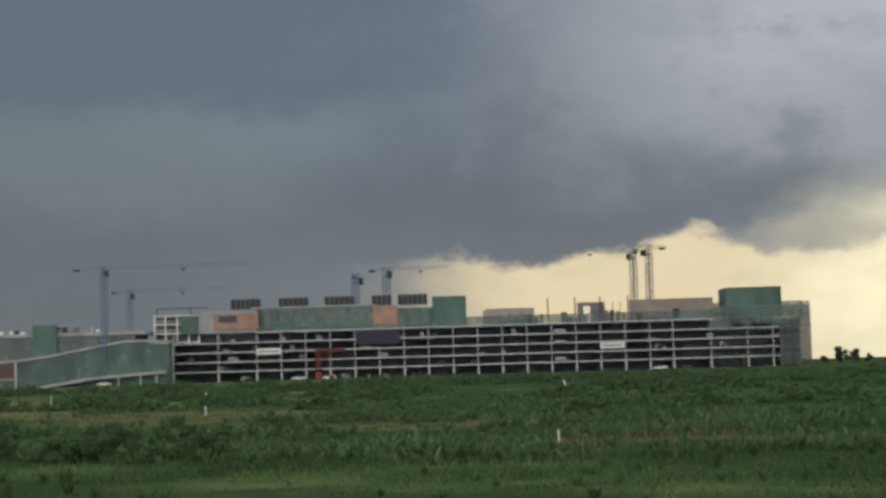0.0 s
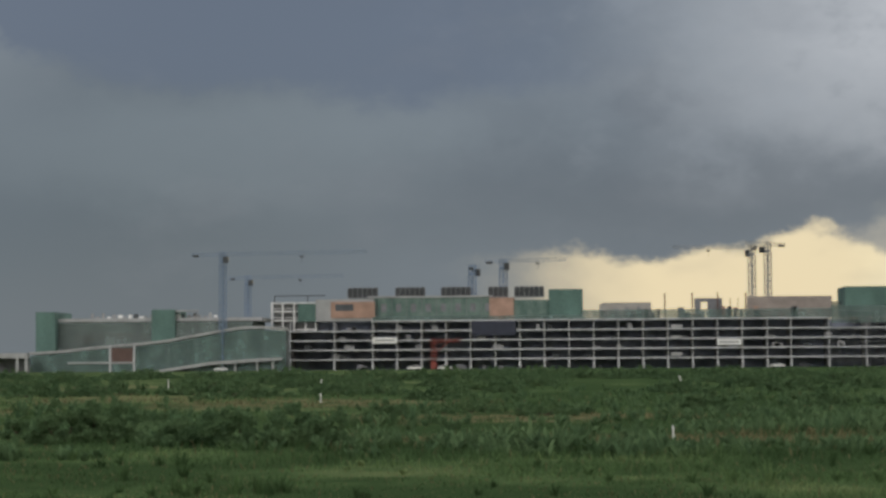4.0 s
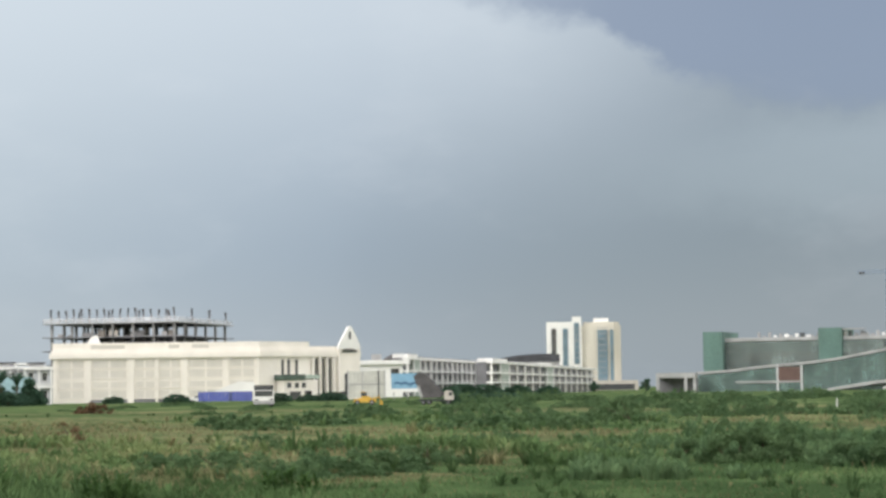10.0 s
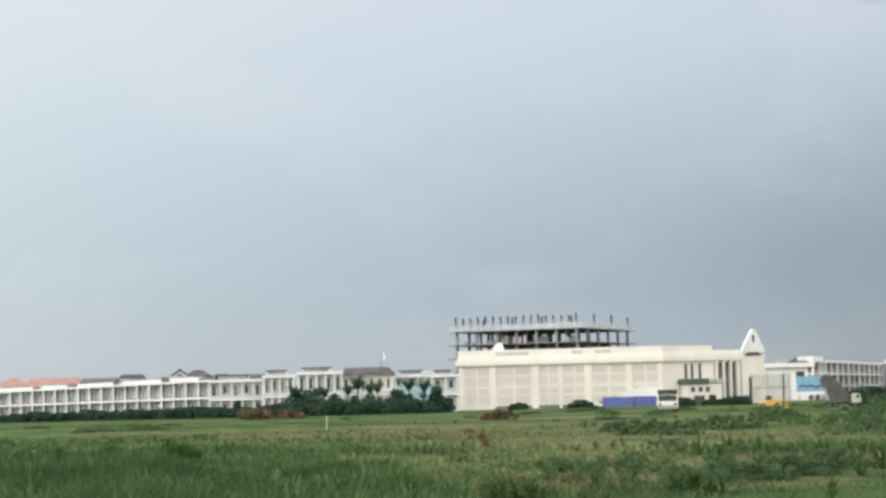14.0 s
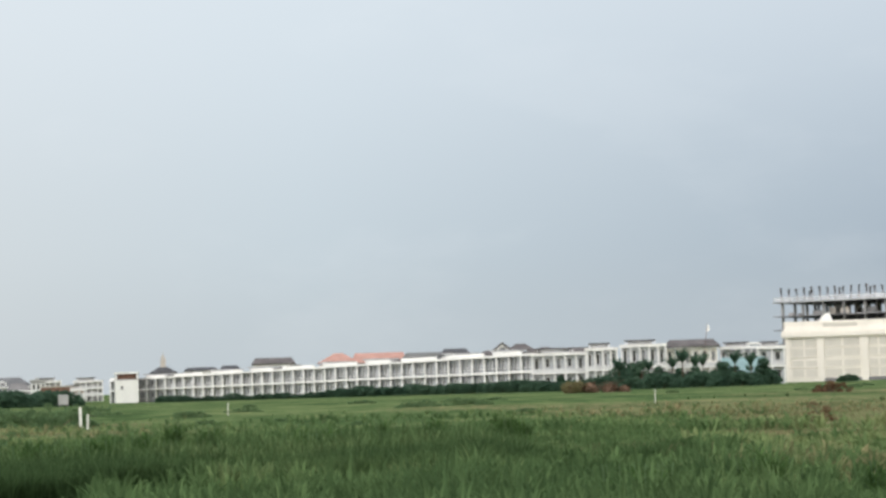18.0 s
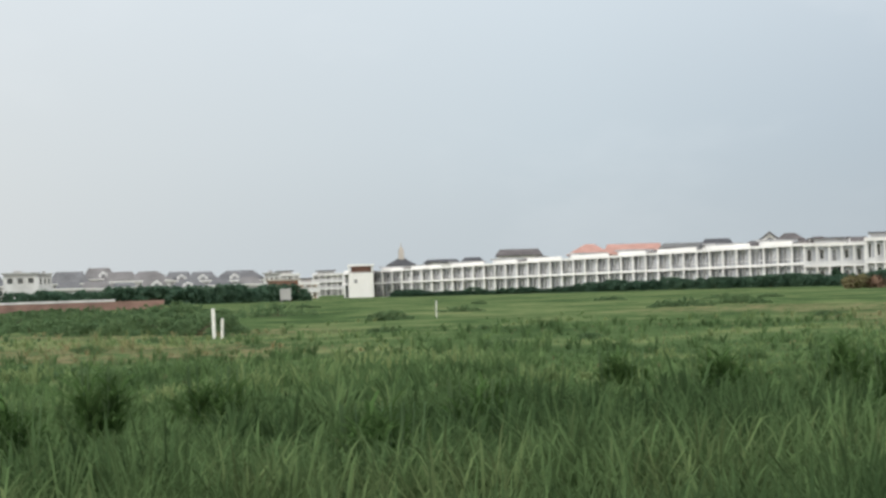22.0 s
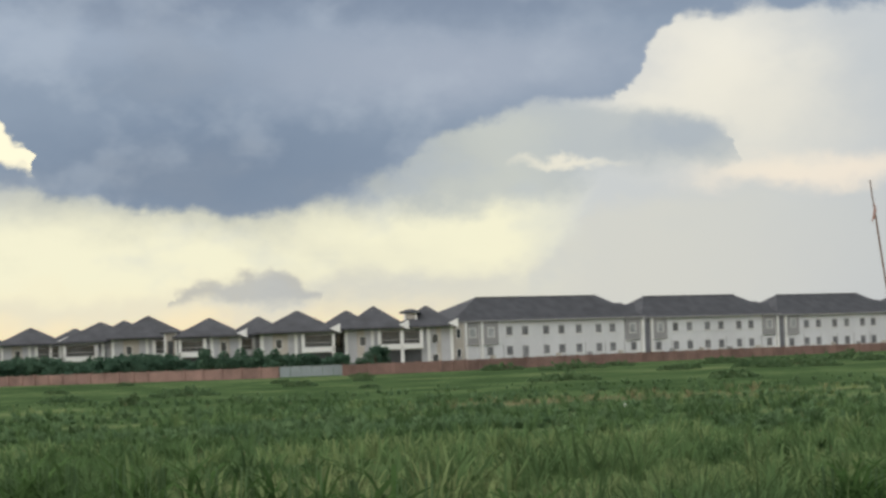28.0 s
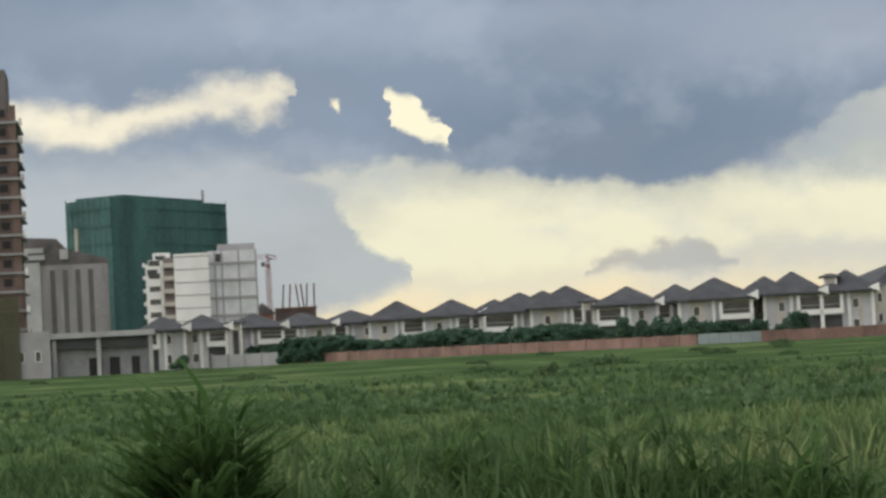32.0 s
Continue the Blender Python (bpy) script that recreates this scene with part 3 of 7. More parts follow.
    r = nt.nodes.new("ShaderNodeMapRange")
    nt.links.new(fine.outputs[0], r.inputs["Value"])
    r.inputs["From Min"].default_value, r.inputs["From Max"].default_value = 0.44, 0.62
    mask = math_node("MULTIPLY", total, r.outputs[0])
    mix = nt.nodes.new("ShaderNodeMix")
    mix.data_type = "RGBA"
    nt.links.new(mask, mix.inputs[0])
    nt.links.new(col, mix.inputs[6])
    mix.inputs[7].default_value = (0.215, 0.19, 0.108, 1)
    nt.links.new(mix.outputs[2], socket)


STRAW = [(-16, 130, 9, 16), (3, 68, 7, 5), (-4, 72, 6, 5), (-30, 150, 7, 14), (14, 64, 5, 4), (-38, 96, 9, 12), (-58, 120, 14, 20), (-95, 150, 16, 16),
         (-26, 54, 7, 5), (-120, 170, 22, 16), (-105, 92, 12, 8), (-135, 118, 12, 10), (-60, 220, 30, 22), (-132, 78, 8, 9), (-30, 70, 8, 6), (-44, 84, 8, 8), (-48, 104, 10, 8), (-78, 134, 16, 16), (-100, 185, 24, 26), (-120, 240, 26, 26), (-32, 105, 8, 12), (-14, 128, 10, 14), (-2, 96, 9, 7)]
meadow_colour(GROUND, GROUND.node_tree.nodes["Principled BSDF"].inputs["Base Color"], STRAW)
for m, darken in ((GRASS_LEAF, 0.0), (TUSSOCK_LEAF, 0.026)):
    meadow_colour(m, m.node_tree.nodes["Principled BSDF"].inputs["Base Color"].links[0].from_node.inputs["Color"], STRAW, darken)


def bumps(x, y):
    d = math.hypot(x, y)
    fade = max(0.0, min(1.0, (d - 12) / 20))
    return fade * 0.16 * (noise.noise((x * 0.06, y * 0.06, 0.3)) + 0.7 * noise.noise((x * 0.2, y * 0.2, 5.1)))


def build_ground():
    def axis(lo, hi, step, reach):
        inner = list(np.arange(lo, hi + 0.1, step))
        out, s = [], step
        while hi + s < reach:
            out.append(hi + s)
            s *= 1.5
        return sorted({*[lo - (q - hi) for q in out], *inner, *out})
    xs, ys = axis(-190, 60, 2.5, 4300), axis(-30, 250, 2.5, 4300)
    v = [(float(x), float(y), bumps(x, y) if -190 < x < 60 and -30 < y < 250 else 0.0) for y in ys for x in xs]
    w = len(xs)
    f = [(j * w + i, j * w + i + 1, (j + 1) * w + i + 1, (j + 1) * w + i) for j in range(len(ys) - 1) for i in range(w - 1)]
    me = solid(v, f)
    for q in me.polygons:
        q.use_smooth = True
    single("ground", me, GROUND, 0, 0, "flat overgrown meadow with dry straw patches", "ground", kind="structure")


build_ground()

# ---- car park under construction ----
LEVELS = (3.5, 6.6, 9.7, 12.8, 16.0)
COLUMNS_X = (-89, -74.5) + tuple(-62 + 8 * i for i in range(17)) + (73.6, 85.8, 97.8, 106, 114.5)


def car_park():
    b = thing("car_park", 0, 725, "unfinished concrete multi-storey car park with open floors", "building")
    for i, z in enumerate(LEVELS):
        x0, x1 = (-89.4, 115) if i != 4 else (-62.3, 86.2)
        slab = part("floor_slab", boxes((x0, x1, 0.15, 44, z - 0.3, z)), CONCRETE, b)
        part("edge_beam", boxes((x0, x1, -0.15, 0.15, z - 0.36, z + 0.06)), EDGE_CONCRETE, slab)
    tall = boxes((-0.17, 0.17, 0.2, 0.6, 0, 16))
    # inner columns darker than the front ones: interior shade in their colour
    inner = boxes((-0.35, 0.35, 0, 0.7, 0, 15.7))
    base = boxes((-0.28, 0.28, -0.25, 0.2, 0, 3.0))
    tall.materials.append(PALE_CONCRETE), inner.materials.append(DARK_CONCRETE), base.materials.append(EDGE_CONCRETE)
    for x in COLUMNS_X:
        c = part("column", tall, CONCRETE, b, at=(x, -0.1, 0))
        part("column_base", base, PALE_CONCRETE, c)
        for y in (6, 11):
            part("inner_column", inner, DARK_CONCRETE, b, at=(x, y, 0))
    # the interior's bluish shade is put into the rear wall's colour
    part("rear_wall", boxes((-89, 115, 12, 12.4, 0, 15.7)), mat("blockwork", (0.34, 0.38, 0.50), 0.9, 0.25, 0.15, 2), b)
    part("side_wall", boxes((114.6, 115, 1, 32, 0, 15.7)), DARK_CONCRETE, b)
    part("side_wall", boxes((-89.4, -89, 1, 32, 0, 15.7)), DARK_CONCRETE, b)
    # site clutter on the open floors
    rng = random.Random(4)
    for _ in range(46):
        x, lev = rng.uniform(-86, 110), rng.choice((0.0,) + LEVELS[:4])
        w, h = rng.uniform(0.8, 3.5), rng.uniform(0.5, 1.6)
        part("stacked_material", boxes((x, x + w, 1.2, 2.6, lev + 0.02, lev + h), (x + 0.2, x + w * 0.6, 1.4, 2.4, lev + h, lev + h * 1.3)),
             rng.choice((CONCRETE, DARK_METAL, DARK_CONCRETE, GREY_PAINT)), b)
    part("blue_tarpaulin", boxes((-29.5, -15.2, -0.3, -0.2, 11.0, 15.7)), mat("dark_tarpaulin", (0.03, 0.035, 0.06), 0.6), b, "dark blue tarpaulin hung over two bays")
    for x0, x1, z0, z1 in ((-62.0, -54.0, 8.6, 10.6), (49.8, 57.6, 7.3, 9.2)):
        s = part("banner", boxes((x0, x1, -0.32, -0.24, z0, z1)), WHITE, b, "white banner with unreadable dark bars")
        part("banner_print", boxes((x0 + 0.7, x1 - 0.7, -0.35, -0.33, (z0 + z1) / 2 - 0.25, (z0 + z1) / 2 + 0.25)), GREY_PAINT, s)
    for z in (12.6, 9.0, 3.6):
        part("notice_board", boxes((35, 38.6, -0.32, -0.22, z + 0.4, z + 1.4)), PALE_CONCRETE, b, "small pale notice board")
    # roof storey
    part("netting_skirt", boxes((6, 88, 0.6, 0.8, 16.1, 19.0)), PALE_NET, b, "pale green safety netting along the roof edge")
    part("netting_skirt", boxes((-62, 6, 0.6, 0.8, 16.1, 17.4)), PALE_NET, b)
    hall = part("plant_hall", boxes((-62, -24, 6, 30, 16, 23.6)), HALL_NET, b, "roof hall wrapped in green netting")
    for k in range(8):
        part("hall_rib", boxes((-61 + k * 4.9, -60.86 + k * 4.9, 5.85, 5.98, 16, 23.4)), DARK_CONCRETE, hall)
        part("hall_opening", boxes((-59.6 + k * 4.9, -57.9 + k * 4.9, 5.9, 5.99, 19.0, 21.6)), DARK_CONCRETE, hall)
    part("parapet", boxes((-64, -23, 5.7, 30.2, 23.6, 24.2)), PALE_CONCRETE, hall)
    part("brick_bay", boxes((-24, -16, 5.4, 28, 16, 23.4)), PINK, b, "bay of bare orange brick infill")
    part("plant_hall", boxes((-16, -4.5, 6, 30, 16, 22.6)), HALL_NET, b)
    part("plant_hall", boxes((-4.5, 6.6, 5.5, 30, 16, 26)), GREEN_NET, b)
    lodge = part("roof_house", boxes((-81, -62, 4, 26, 16, 23.2)), PALE_CONCRETE, b, "rendered roof house, part pink plaster")
    part("plaster_panel", boxes((-76, -61.5, 3.6, 3.96, 17, 22.4)), PINK, lodge)
    part("opening", boxes((-74.5, -68.5, 3.5, 3.57, 19.4, 21.6)), GLASS, lodge)
    part("roof_rail", boxes((-95, -78, 6, 6.2, 24.4, 24.7), (-95, -94.7, 6, 6.2, 22, 24.4), (-84, -83.7, 6, 6.2, 22, 24.4)), DARK_METAL, lodge)
    blk = part("side_block", boxes((-95.6, -81, 9, 24, 13, 22.2)), CONCRETE, b, "open-fronted white stair block")
    for z in (13.2, 16.2, 19.2, 22.0):
        part("landing_slab", boxes((-96, -81, 5.8, 9, z, z + 0.4)), WHITE, blk)
    for x in (-96, -92.4, -88.6, -84.8, -81.5):
        part("post", boxes((x, x + 0.45, 5.9, 6.4, 13, 22.2)), WHITE, blk)
    for z in (17.4, 20.4):
        part("guard_rail", boxes((-95.8, -81.2, 5.85, 5.95, z, z + 0.12)), WHITE, blk)
    part("side_block", boxes((-87, -79.5, 4.5, 6, 16, 21.8)), GREEN_NET, b)
    part("roof_wall", boxes((60.4, 88, 10, 10.4, 16, 23.2)), mat("dusty_stucco", (0.36, 0.31, 0.28), 0.9, 0.15, 0.2, 2), b, "long dusty parapet wall")
    part("roof_wall", boxes((88, 118, 12, 12.4, 16, 21.4)), PALE_NET, b)
    part("netted_block", boxes((91.6, 109.6, 3, 24, 16, 26)), GREEN_NET, b, "stair tower wrapped in dark green netting")
    part("netted_end", boxes((86.4, 118, -0.6, -0.5, 14.2, 19.8)), PALE_NET, b, "scaffold end hung with netting")
    part("netted_end", boxes((108, 118.2, -0.8, -0.7, 0.2, 14.2), (118, 118.2, -0.8, 20, 0.2, 21)), mat("thin_netting", (0.14, 0.17, 0.17), 0.9, 0.2, 0.15, 1.2, alpha=0.4), b)
    upright, rail = boxes((0, 0.08, -1.2, -1.12, 0, 18)), boxes((86.4, 118.4, -1.2, -1.15, 0, 0.07))
    for k in range(14):
        part("scaffold_upright", upright, STEEL_GREY, b, at=(86.4 + k * 2.45, 0, 0))
    for z in range(2, 20, 2):
        part("scaffold_rail", rail, STEEL_GREY, b, at=(0, 0, z))
    rs = random.Random(19)
    for k in range(34):                                     # loose stacks, props and starter bars on the roof
        x = rs.uniform(8, 88)
        part("roof_prop", boxes((x, x + rs.uniform(0.2, 2.2), 4, 4.6, 16.0, 16.0 + rs.uniform(1.2, 4.0))), rs.choice((CONCRETE, DARK_METAL, PALE_CONCRETE, PINK)), b)
    part("low_wall", boxes((12, 29, 8, 8.4, 16, 21.0), (13, 29, 7.9, 8.5, 21.0, 21.5)), mat("roof_stucco", (0.42, 0.40, 0.37), 0.9), b)
    for x in (33.3, 42.2, 50.4, 59.5):
        part("roof_post", boxes((x - 0.2, x + 0.2, 4, 4.4, 16, 24.4)), RUST, b)
    part("roof_frame", boxes((43, 52, 5, 6, 21.4, 22.6), (43, 45, 5, 6, 16, 21.4), (47.2, 52, 5.2, 5.8, 16, 21.4)), DARK_CONCRETE, b)
    for x in (54.5, 57):
        part("roof_post", boxes((x - 0.1, x + 0.1, 4, 4.2, 16, 22.6)), RUST, b)
    return b


def chiller(x, units):
    w = 1.62
    c = thing("cooling_unit", x, 735, "dark row of tall rooftop cooling units", "cooling unit", z=24.2 if x < -20 else 22.6, group="rooftop cooling units")
    c.location.z = 23.6
    top = 27.0 - 23.6
    part("base_frame", boxes((0, w * units, 0, 5, 0, 0.3)), STEEL_GREY, c)
    cell = merge(boxes((0.08, w - 0.08, 0, 5, 0.3, top)), boxes((0.35, w - 0.35, -0.1, 0, 0.8, top - 0.4)))
    cap = rod([(w / 2, 2.5, top), (w / 2, 2.5, top + 0.35)], 0.6, 10)
    cell.materials.append(DARK_METAL), cap.materials.append(STEEL_GREY)
    for k in range(units):
        q = part("cooling_cell", cell, DARK_METAL, c, at=(k * w, 0, 0))
        part("fan_cowl", cap, STEEL_GREY, q)
        part("divider", boxes((k * w - 0.06, k * w + 0.06, -0.2, 0.1, 0.3, top - 0.2)), STEEL_GREY, c)
    return c


car_park()
for px, units in ((-71, 6), (-55.2, 6), (-40, 6), (-24.4, 4), (-15.8, 6)):
    chiller(px, units)


def lattice(a, b, w, n, chord=0.12, brace=0.06):
    """A square lattice beam from a to b."""
    a, b = Vector(a), Vector(b)
    d = (b - a).normalized()
    u = d.orthogonal().normalized() if abs(d.z) > 0.9 else d.cross(Vector((0, 0, 1))).normalized()
    t = d.cross(u)
    c = [u * w / 2 + t * w / 2, u * w / 2 - t * w / 2, -u * w / 2 - t * w / 2, -u * w / 2 + t * w / 2]
    bars = [rod([a + q, b + q], chord, 4) for q in c]
    for i in range(n):
        p, q = a.lerp(b, i / n), a.lerp(b, (i + 1) / n)
        for k in range(4):
            bars.append(rod([p + c[k], q + c[(k + 1) % 4]], brace, 3))
            bars.append(rod([q + c[k], q + c[(k + 1) % 4]], brace, 3))
    return merge(*bars)


def tower_crane(x, y, top, jib, counter, turn, steel, label, thick=1.0, z=0.0):
    """A flat-top crane: mast, slewing ring, cab, jib with trolley, counter-jib with ballast."""
    c = thing("tower_crane", x, y, label, "crane", z=z, group="tower cranes on the site")
    h, q = top - z, min(1.0, thick * 0.9)
    part("mast", lattice((0, 0, 0), (0, 0, h - 2.2), 1.7 * thick, int(h / 2.4), 0.19 * thick, 0.11 * thick), steel, c)
    part("slewing_ring", rod([(0, 0, h - 2.2), (0, 0, h - 1.4)], 1.3 * q, 12), steel, c)
    r = Matrix.Rotation(radians(turn), 3, "Z")
    g = lambda p: tuple(r @ Vector(p))
    part("slewing_tower", lattice(g((0, 0, h - 1.4)), g((0, 0, h + 1.2)), 1.7 * q, 2, 0.16 * q, 0.1 * q), steel, c)
    part("jib", lattice(g((0.8, 0, h + 0.5)), g((jib, 0, h + 0.9)), 0.9, int(jib / 2), 0.055, 0.025), steel, c)
    part("counter_jib", lattice(g((-0.8, 0, h + 0.4)), g((-counter, 0, h + 0.3)), 0.9, int(counter / 2), 0.08, 0.04), steel, c)
    part("ballast", boxes((-1.2 * q, 0.8 * q, -0.6 * q, 0.6 * q, -0.45 * q, 0.35 * q)), DARK_METAL, c, "dark ballast blocks", at=g((-counter + 1.6, 0, h)), rz=turn)
    cab = part("cab", boxes((-0.9 * q, 0.9 * q, -0.8 * q, 0.8 * q, -1.3 * q, 1.0 * q)), DARK_METAL, c, at=g((1.2, -1.6, h - 1.2)), rz=turn)
    part("cab_window", boxes((0.92 * q, 0.97 * q, -0.65 * q, 0.65 * q, -0.5 * q, 0.8 * q)), GLASS, cab)
    tr = part("trolley", boxes((-0.6, 0.6, -0.5, 0.5, -0.7, -0.2)), DARK_METAL, c, at=g((jib * 0.55, 0, h)), rz=turn)
    part("hook_rope", boxes((-0.04, 0.04, -0.04, 0.04, -2.4, -0.9)), DARK_METAL, tr)
    return c


tower_crane(-108.2, 706, 36.8, 46, 10, 0, STEEL_BLUE, "blue flat-top tower crane standing before the netted wing", 0.95)
tower_crane(-105, 740, 30.6, 32, 6.5, 0, STEEL_BLUE, "smaller blue tower crane behind the wing", 0.9, 14)
tower_crane(-30.0, 742, 33.5, 9, 3, 80, STEEL_BLUE, "blue tower crane turned end-on above the roof", 1.1, 16)
tower_crane(-19.7, 744, 35.5, 21, 6, 0, STEEL_BLUE, "blue tower crane beside the cooling units", 1.1, 16)
tower_crane(62.6, 740, 39.0, 26, 2, 180, STEEL_GREY, "grey tower crane with its jib over the roof", 1.0, 16)
tower_crane(68.0, 742, 40.2, 8, 6.4, 200, STEEL_GREY, "grey tower crane with heavy ballast on a short counter-jib", 1.0, 16)


def site_hoist():
    h = thing("site_hoist", -42, 724.2, "red steel material hoist at the car park front", "hoist")
    part("mast", lattice((0, 0, 0), (0, 0, 10), 1.2, 6, 0.12, 0.08), STEEL_RED, h)
    part("arm", lattice((0, 0, 9.2), (8.6, 0, 9.4), 0.9, 6, 0.1, 0.06), STEEL_RED, h)
    part("leg", rod([(0, 0, 5), (5.2, 0, 9.2)], 0.15), STEEL_RED, h)
    part("cage", boxes((-0.9, 0.9, -1.6, -0.7, 0.3, 2.5)), STEEL_RED, h)


site_hoist()


# ---- netted wing beside the car park ----
def wing():
    b = thing("netted_wing", 0, 706, "low curved wing under construction, hung with green netting", "building")
    part("upper_storey", boxes((-163, -100, 10, 40, 0, 16.2)), mat("grey_netting", (0.17, 0.21, 0.20), 0.9, 0.3, 0.12, 1, streak=0.7, col2=(0.10, 0.13, 0.115)), b)
    for z in (5.4, 9.0, 12.6):
        part("floor_edge", boxes((-163, -100, 9.8, 9.98, z, z + 0.3)), GREY_PAINT, b)
    for k in range(9):
        part("facade_post", boxes((-160 + k * 7.4, -159.8 + k * 7.4, 9.8, 9.97, 0, 16.1)), DARK_CONCRETE, b)
    part("dusty_band", boxes((-158, -104, 9.85, 9.96, 9.5, 12.5)), mat("dusty_blockwork", (0.23, 0.20, 0.18), 0.9, 0.2, 0.3, 2), b, "band of dusty brown blockwork")
    part("facade_netting", boxes((-163.4, -100, 9.2, 9.3, 3.0, 15.8)), mat("facade_netting", (0.22, 0.275, 0.26), 0.9, 0.25, 0.15, 0.3, alpha=0.5, streak=0.7), b, "pale green netting over the upper storey")
    part("parapet", boxes((-163.5, -97, 9.6, 40.4, 16.2, 17.3)), PALE_CONCRETE, b)
    part("net_tower", boxes((-170, -163.6, 6, 30, 0, 19.4)), GREEN_NET, b, "corner stair tower wrapped in green netting")
    part("net_tower", boxes((-132.6, -125, 8, 30, 8, 20)), GREEN_NET, b)
    rng = random.Random(8)
    for k in range(24):
        x = -153 + k * 1.75
        part("roof_bundle", boxes((x, x + rng.uniform(0.6, 1.6), 11, 12, 17.3, 17.3 + rng.uniform(0.6, 1.7))), rng.choice((DARK_METAL, GREY_PAINT, PALE_CONCRETE, WHITE)), b)
    part("roof_slab", boxes((-128, -118, 8.5, 12, 19.3, 19.7)), PALE_CONCRETE, b)
    top = [(-171, 6.4), (-160, 7.0), (-152, 7.9), (-144, 8.6), (-134, 9.3), (-126, 10.2), (-118, 11.6), (-110, 13.0), (-102, 14.2), (-96, 14.3), (-88, 13.8)]
    band = [(x, z) for x, z in top] + [(x, z - 0.8) for x, z in reversed(top)]
    part("ramp_edge", profile(band, -0.4, 8), PALE_CONCRETE, b, "pale concrete edge of a rising ramp")
    net = [(x, z - 1.15) for x, z in top] + [(-88, 0), (-171, 0)]
    part("ramp_netting", profile(net, -0.75, -0.65), mat("ramp_netting", (0.19, 0.285, 0.265), 0.9, 0.25, 0.2, 0.35, alpha=0.5, streak=0.7), b, "pale green netting hung before the ramp")
    # wall under the ramp, with its shade put into the grey
    part("ramp_core", profile(net, 5, 7.8), mat("shaded_stucco", (0.20, 0.225, 0.23), 0.9, 0.35, 0.2, 2), b)
    for k in range(14):
        x = -168 + k * 5.6
        part("scaffold_pole", boxes((x, x + 0.14, 0.9, 1.04, 0, float(np.interp(x, [q[0] for q in top], [q[1] for q in top])) - 0.6)), STEEL_GREY, b)
    for dz in (2.6, 4.8):
        part("scaffold_rail", profile([(x, max(0.4, z - dz)) for x, z in top] + [(x, max(0.2, z - dz - 0.2)) for x, z in reversed(top)], 0.9, 1.0), STEEL_GREY, b)
    for x in (-144.5, -136.6, -126, -117, -108.5, -101, -95):
        part("column", boxes((x - 0.4, x + 0.4, -0.2, 0.6, 0, np.interp(x, [q[0] for q in top], [q[1] for q in top]) - 1.2)), CONCRETE, b)
    # brick inside the opening, darkened in its colour for shade
    part("brick_bay", boxes((-144, -137, -1.0, -0.8, 3.2, 7.6)), mat("shaded_brick", (0.14, 0.09, 0.08), 0.9), b)
    part("sill", boxes((-158, -136.2, -1.2, 0.4, 2.6, 3.2)), PALE_CONCRETE, b)
    for x in (-144.6, -136.9):
        part("bay_pier", boxes((x, x + 0.6, -1.1, -0.7, 0, 8.4)), EDGE_CONCRETE, b)
    low = [(-134, -0.3), (-112, 3.0), (-96, 4.0), (-89, 4.2), (-89, 3.4), (-112, 2.0), (-128, -0.3)]
    part("lower_ramp", profile(low, -3, 0), PALE_CONCRETE, b, "pale ramp rising to the first deck")
    for x in (-104, -97, -92):
        part("ramp_post", boxes((x - 0.35, x + 0.35, -2, -1.3, 0, 3.0)), PALE_CONCRETE, b)
    return b


wing()


def portal():
    b = thing("concrete_portal", -181.5, 695, "bare concrete gatehouse shell with an open front", "gatehouse", rz=8)
    part("roof_slab", boxes((0, 12.5, 0, 9, 4.6, 6.2)), PALE_CONCRETE, b)
    for x in (0, 9, 11.8):
        part("pier", boxes((x, x + 0.8, 0, 0.8, 0, 4.6)), PALE_CONCRETE, b)
    part("rear_wall", boxes((0, 12.5, 8.5, 9, 0, 4.6)), DARK_CONCRETE, b)


portal()

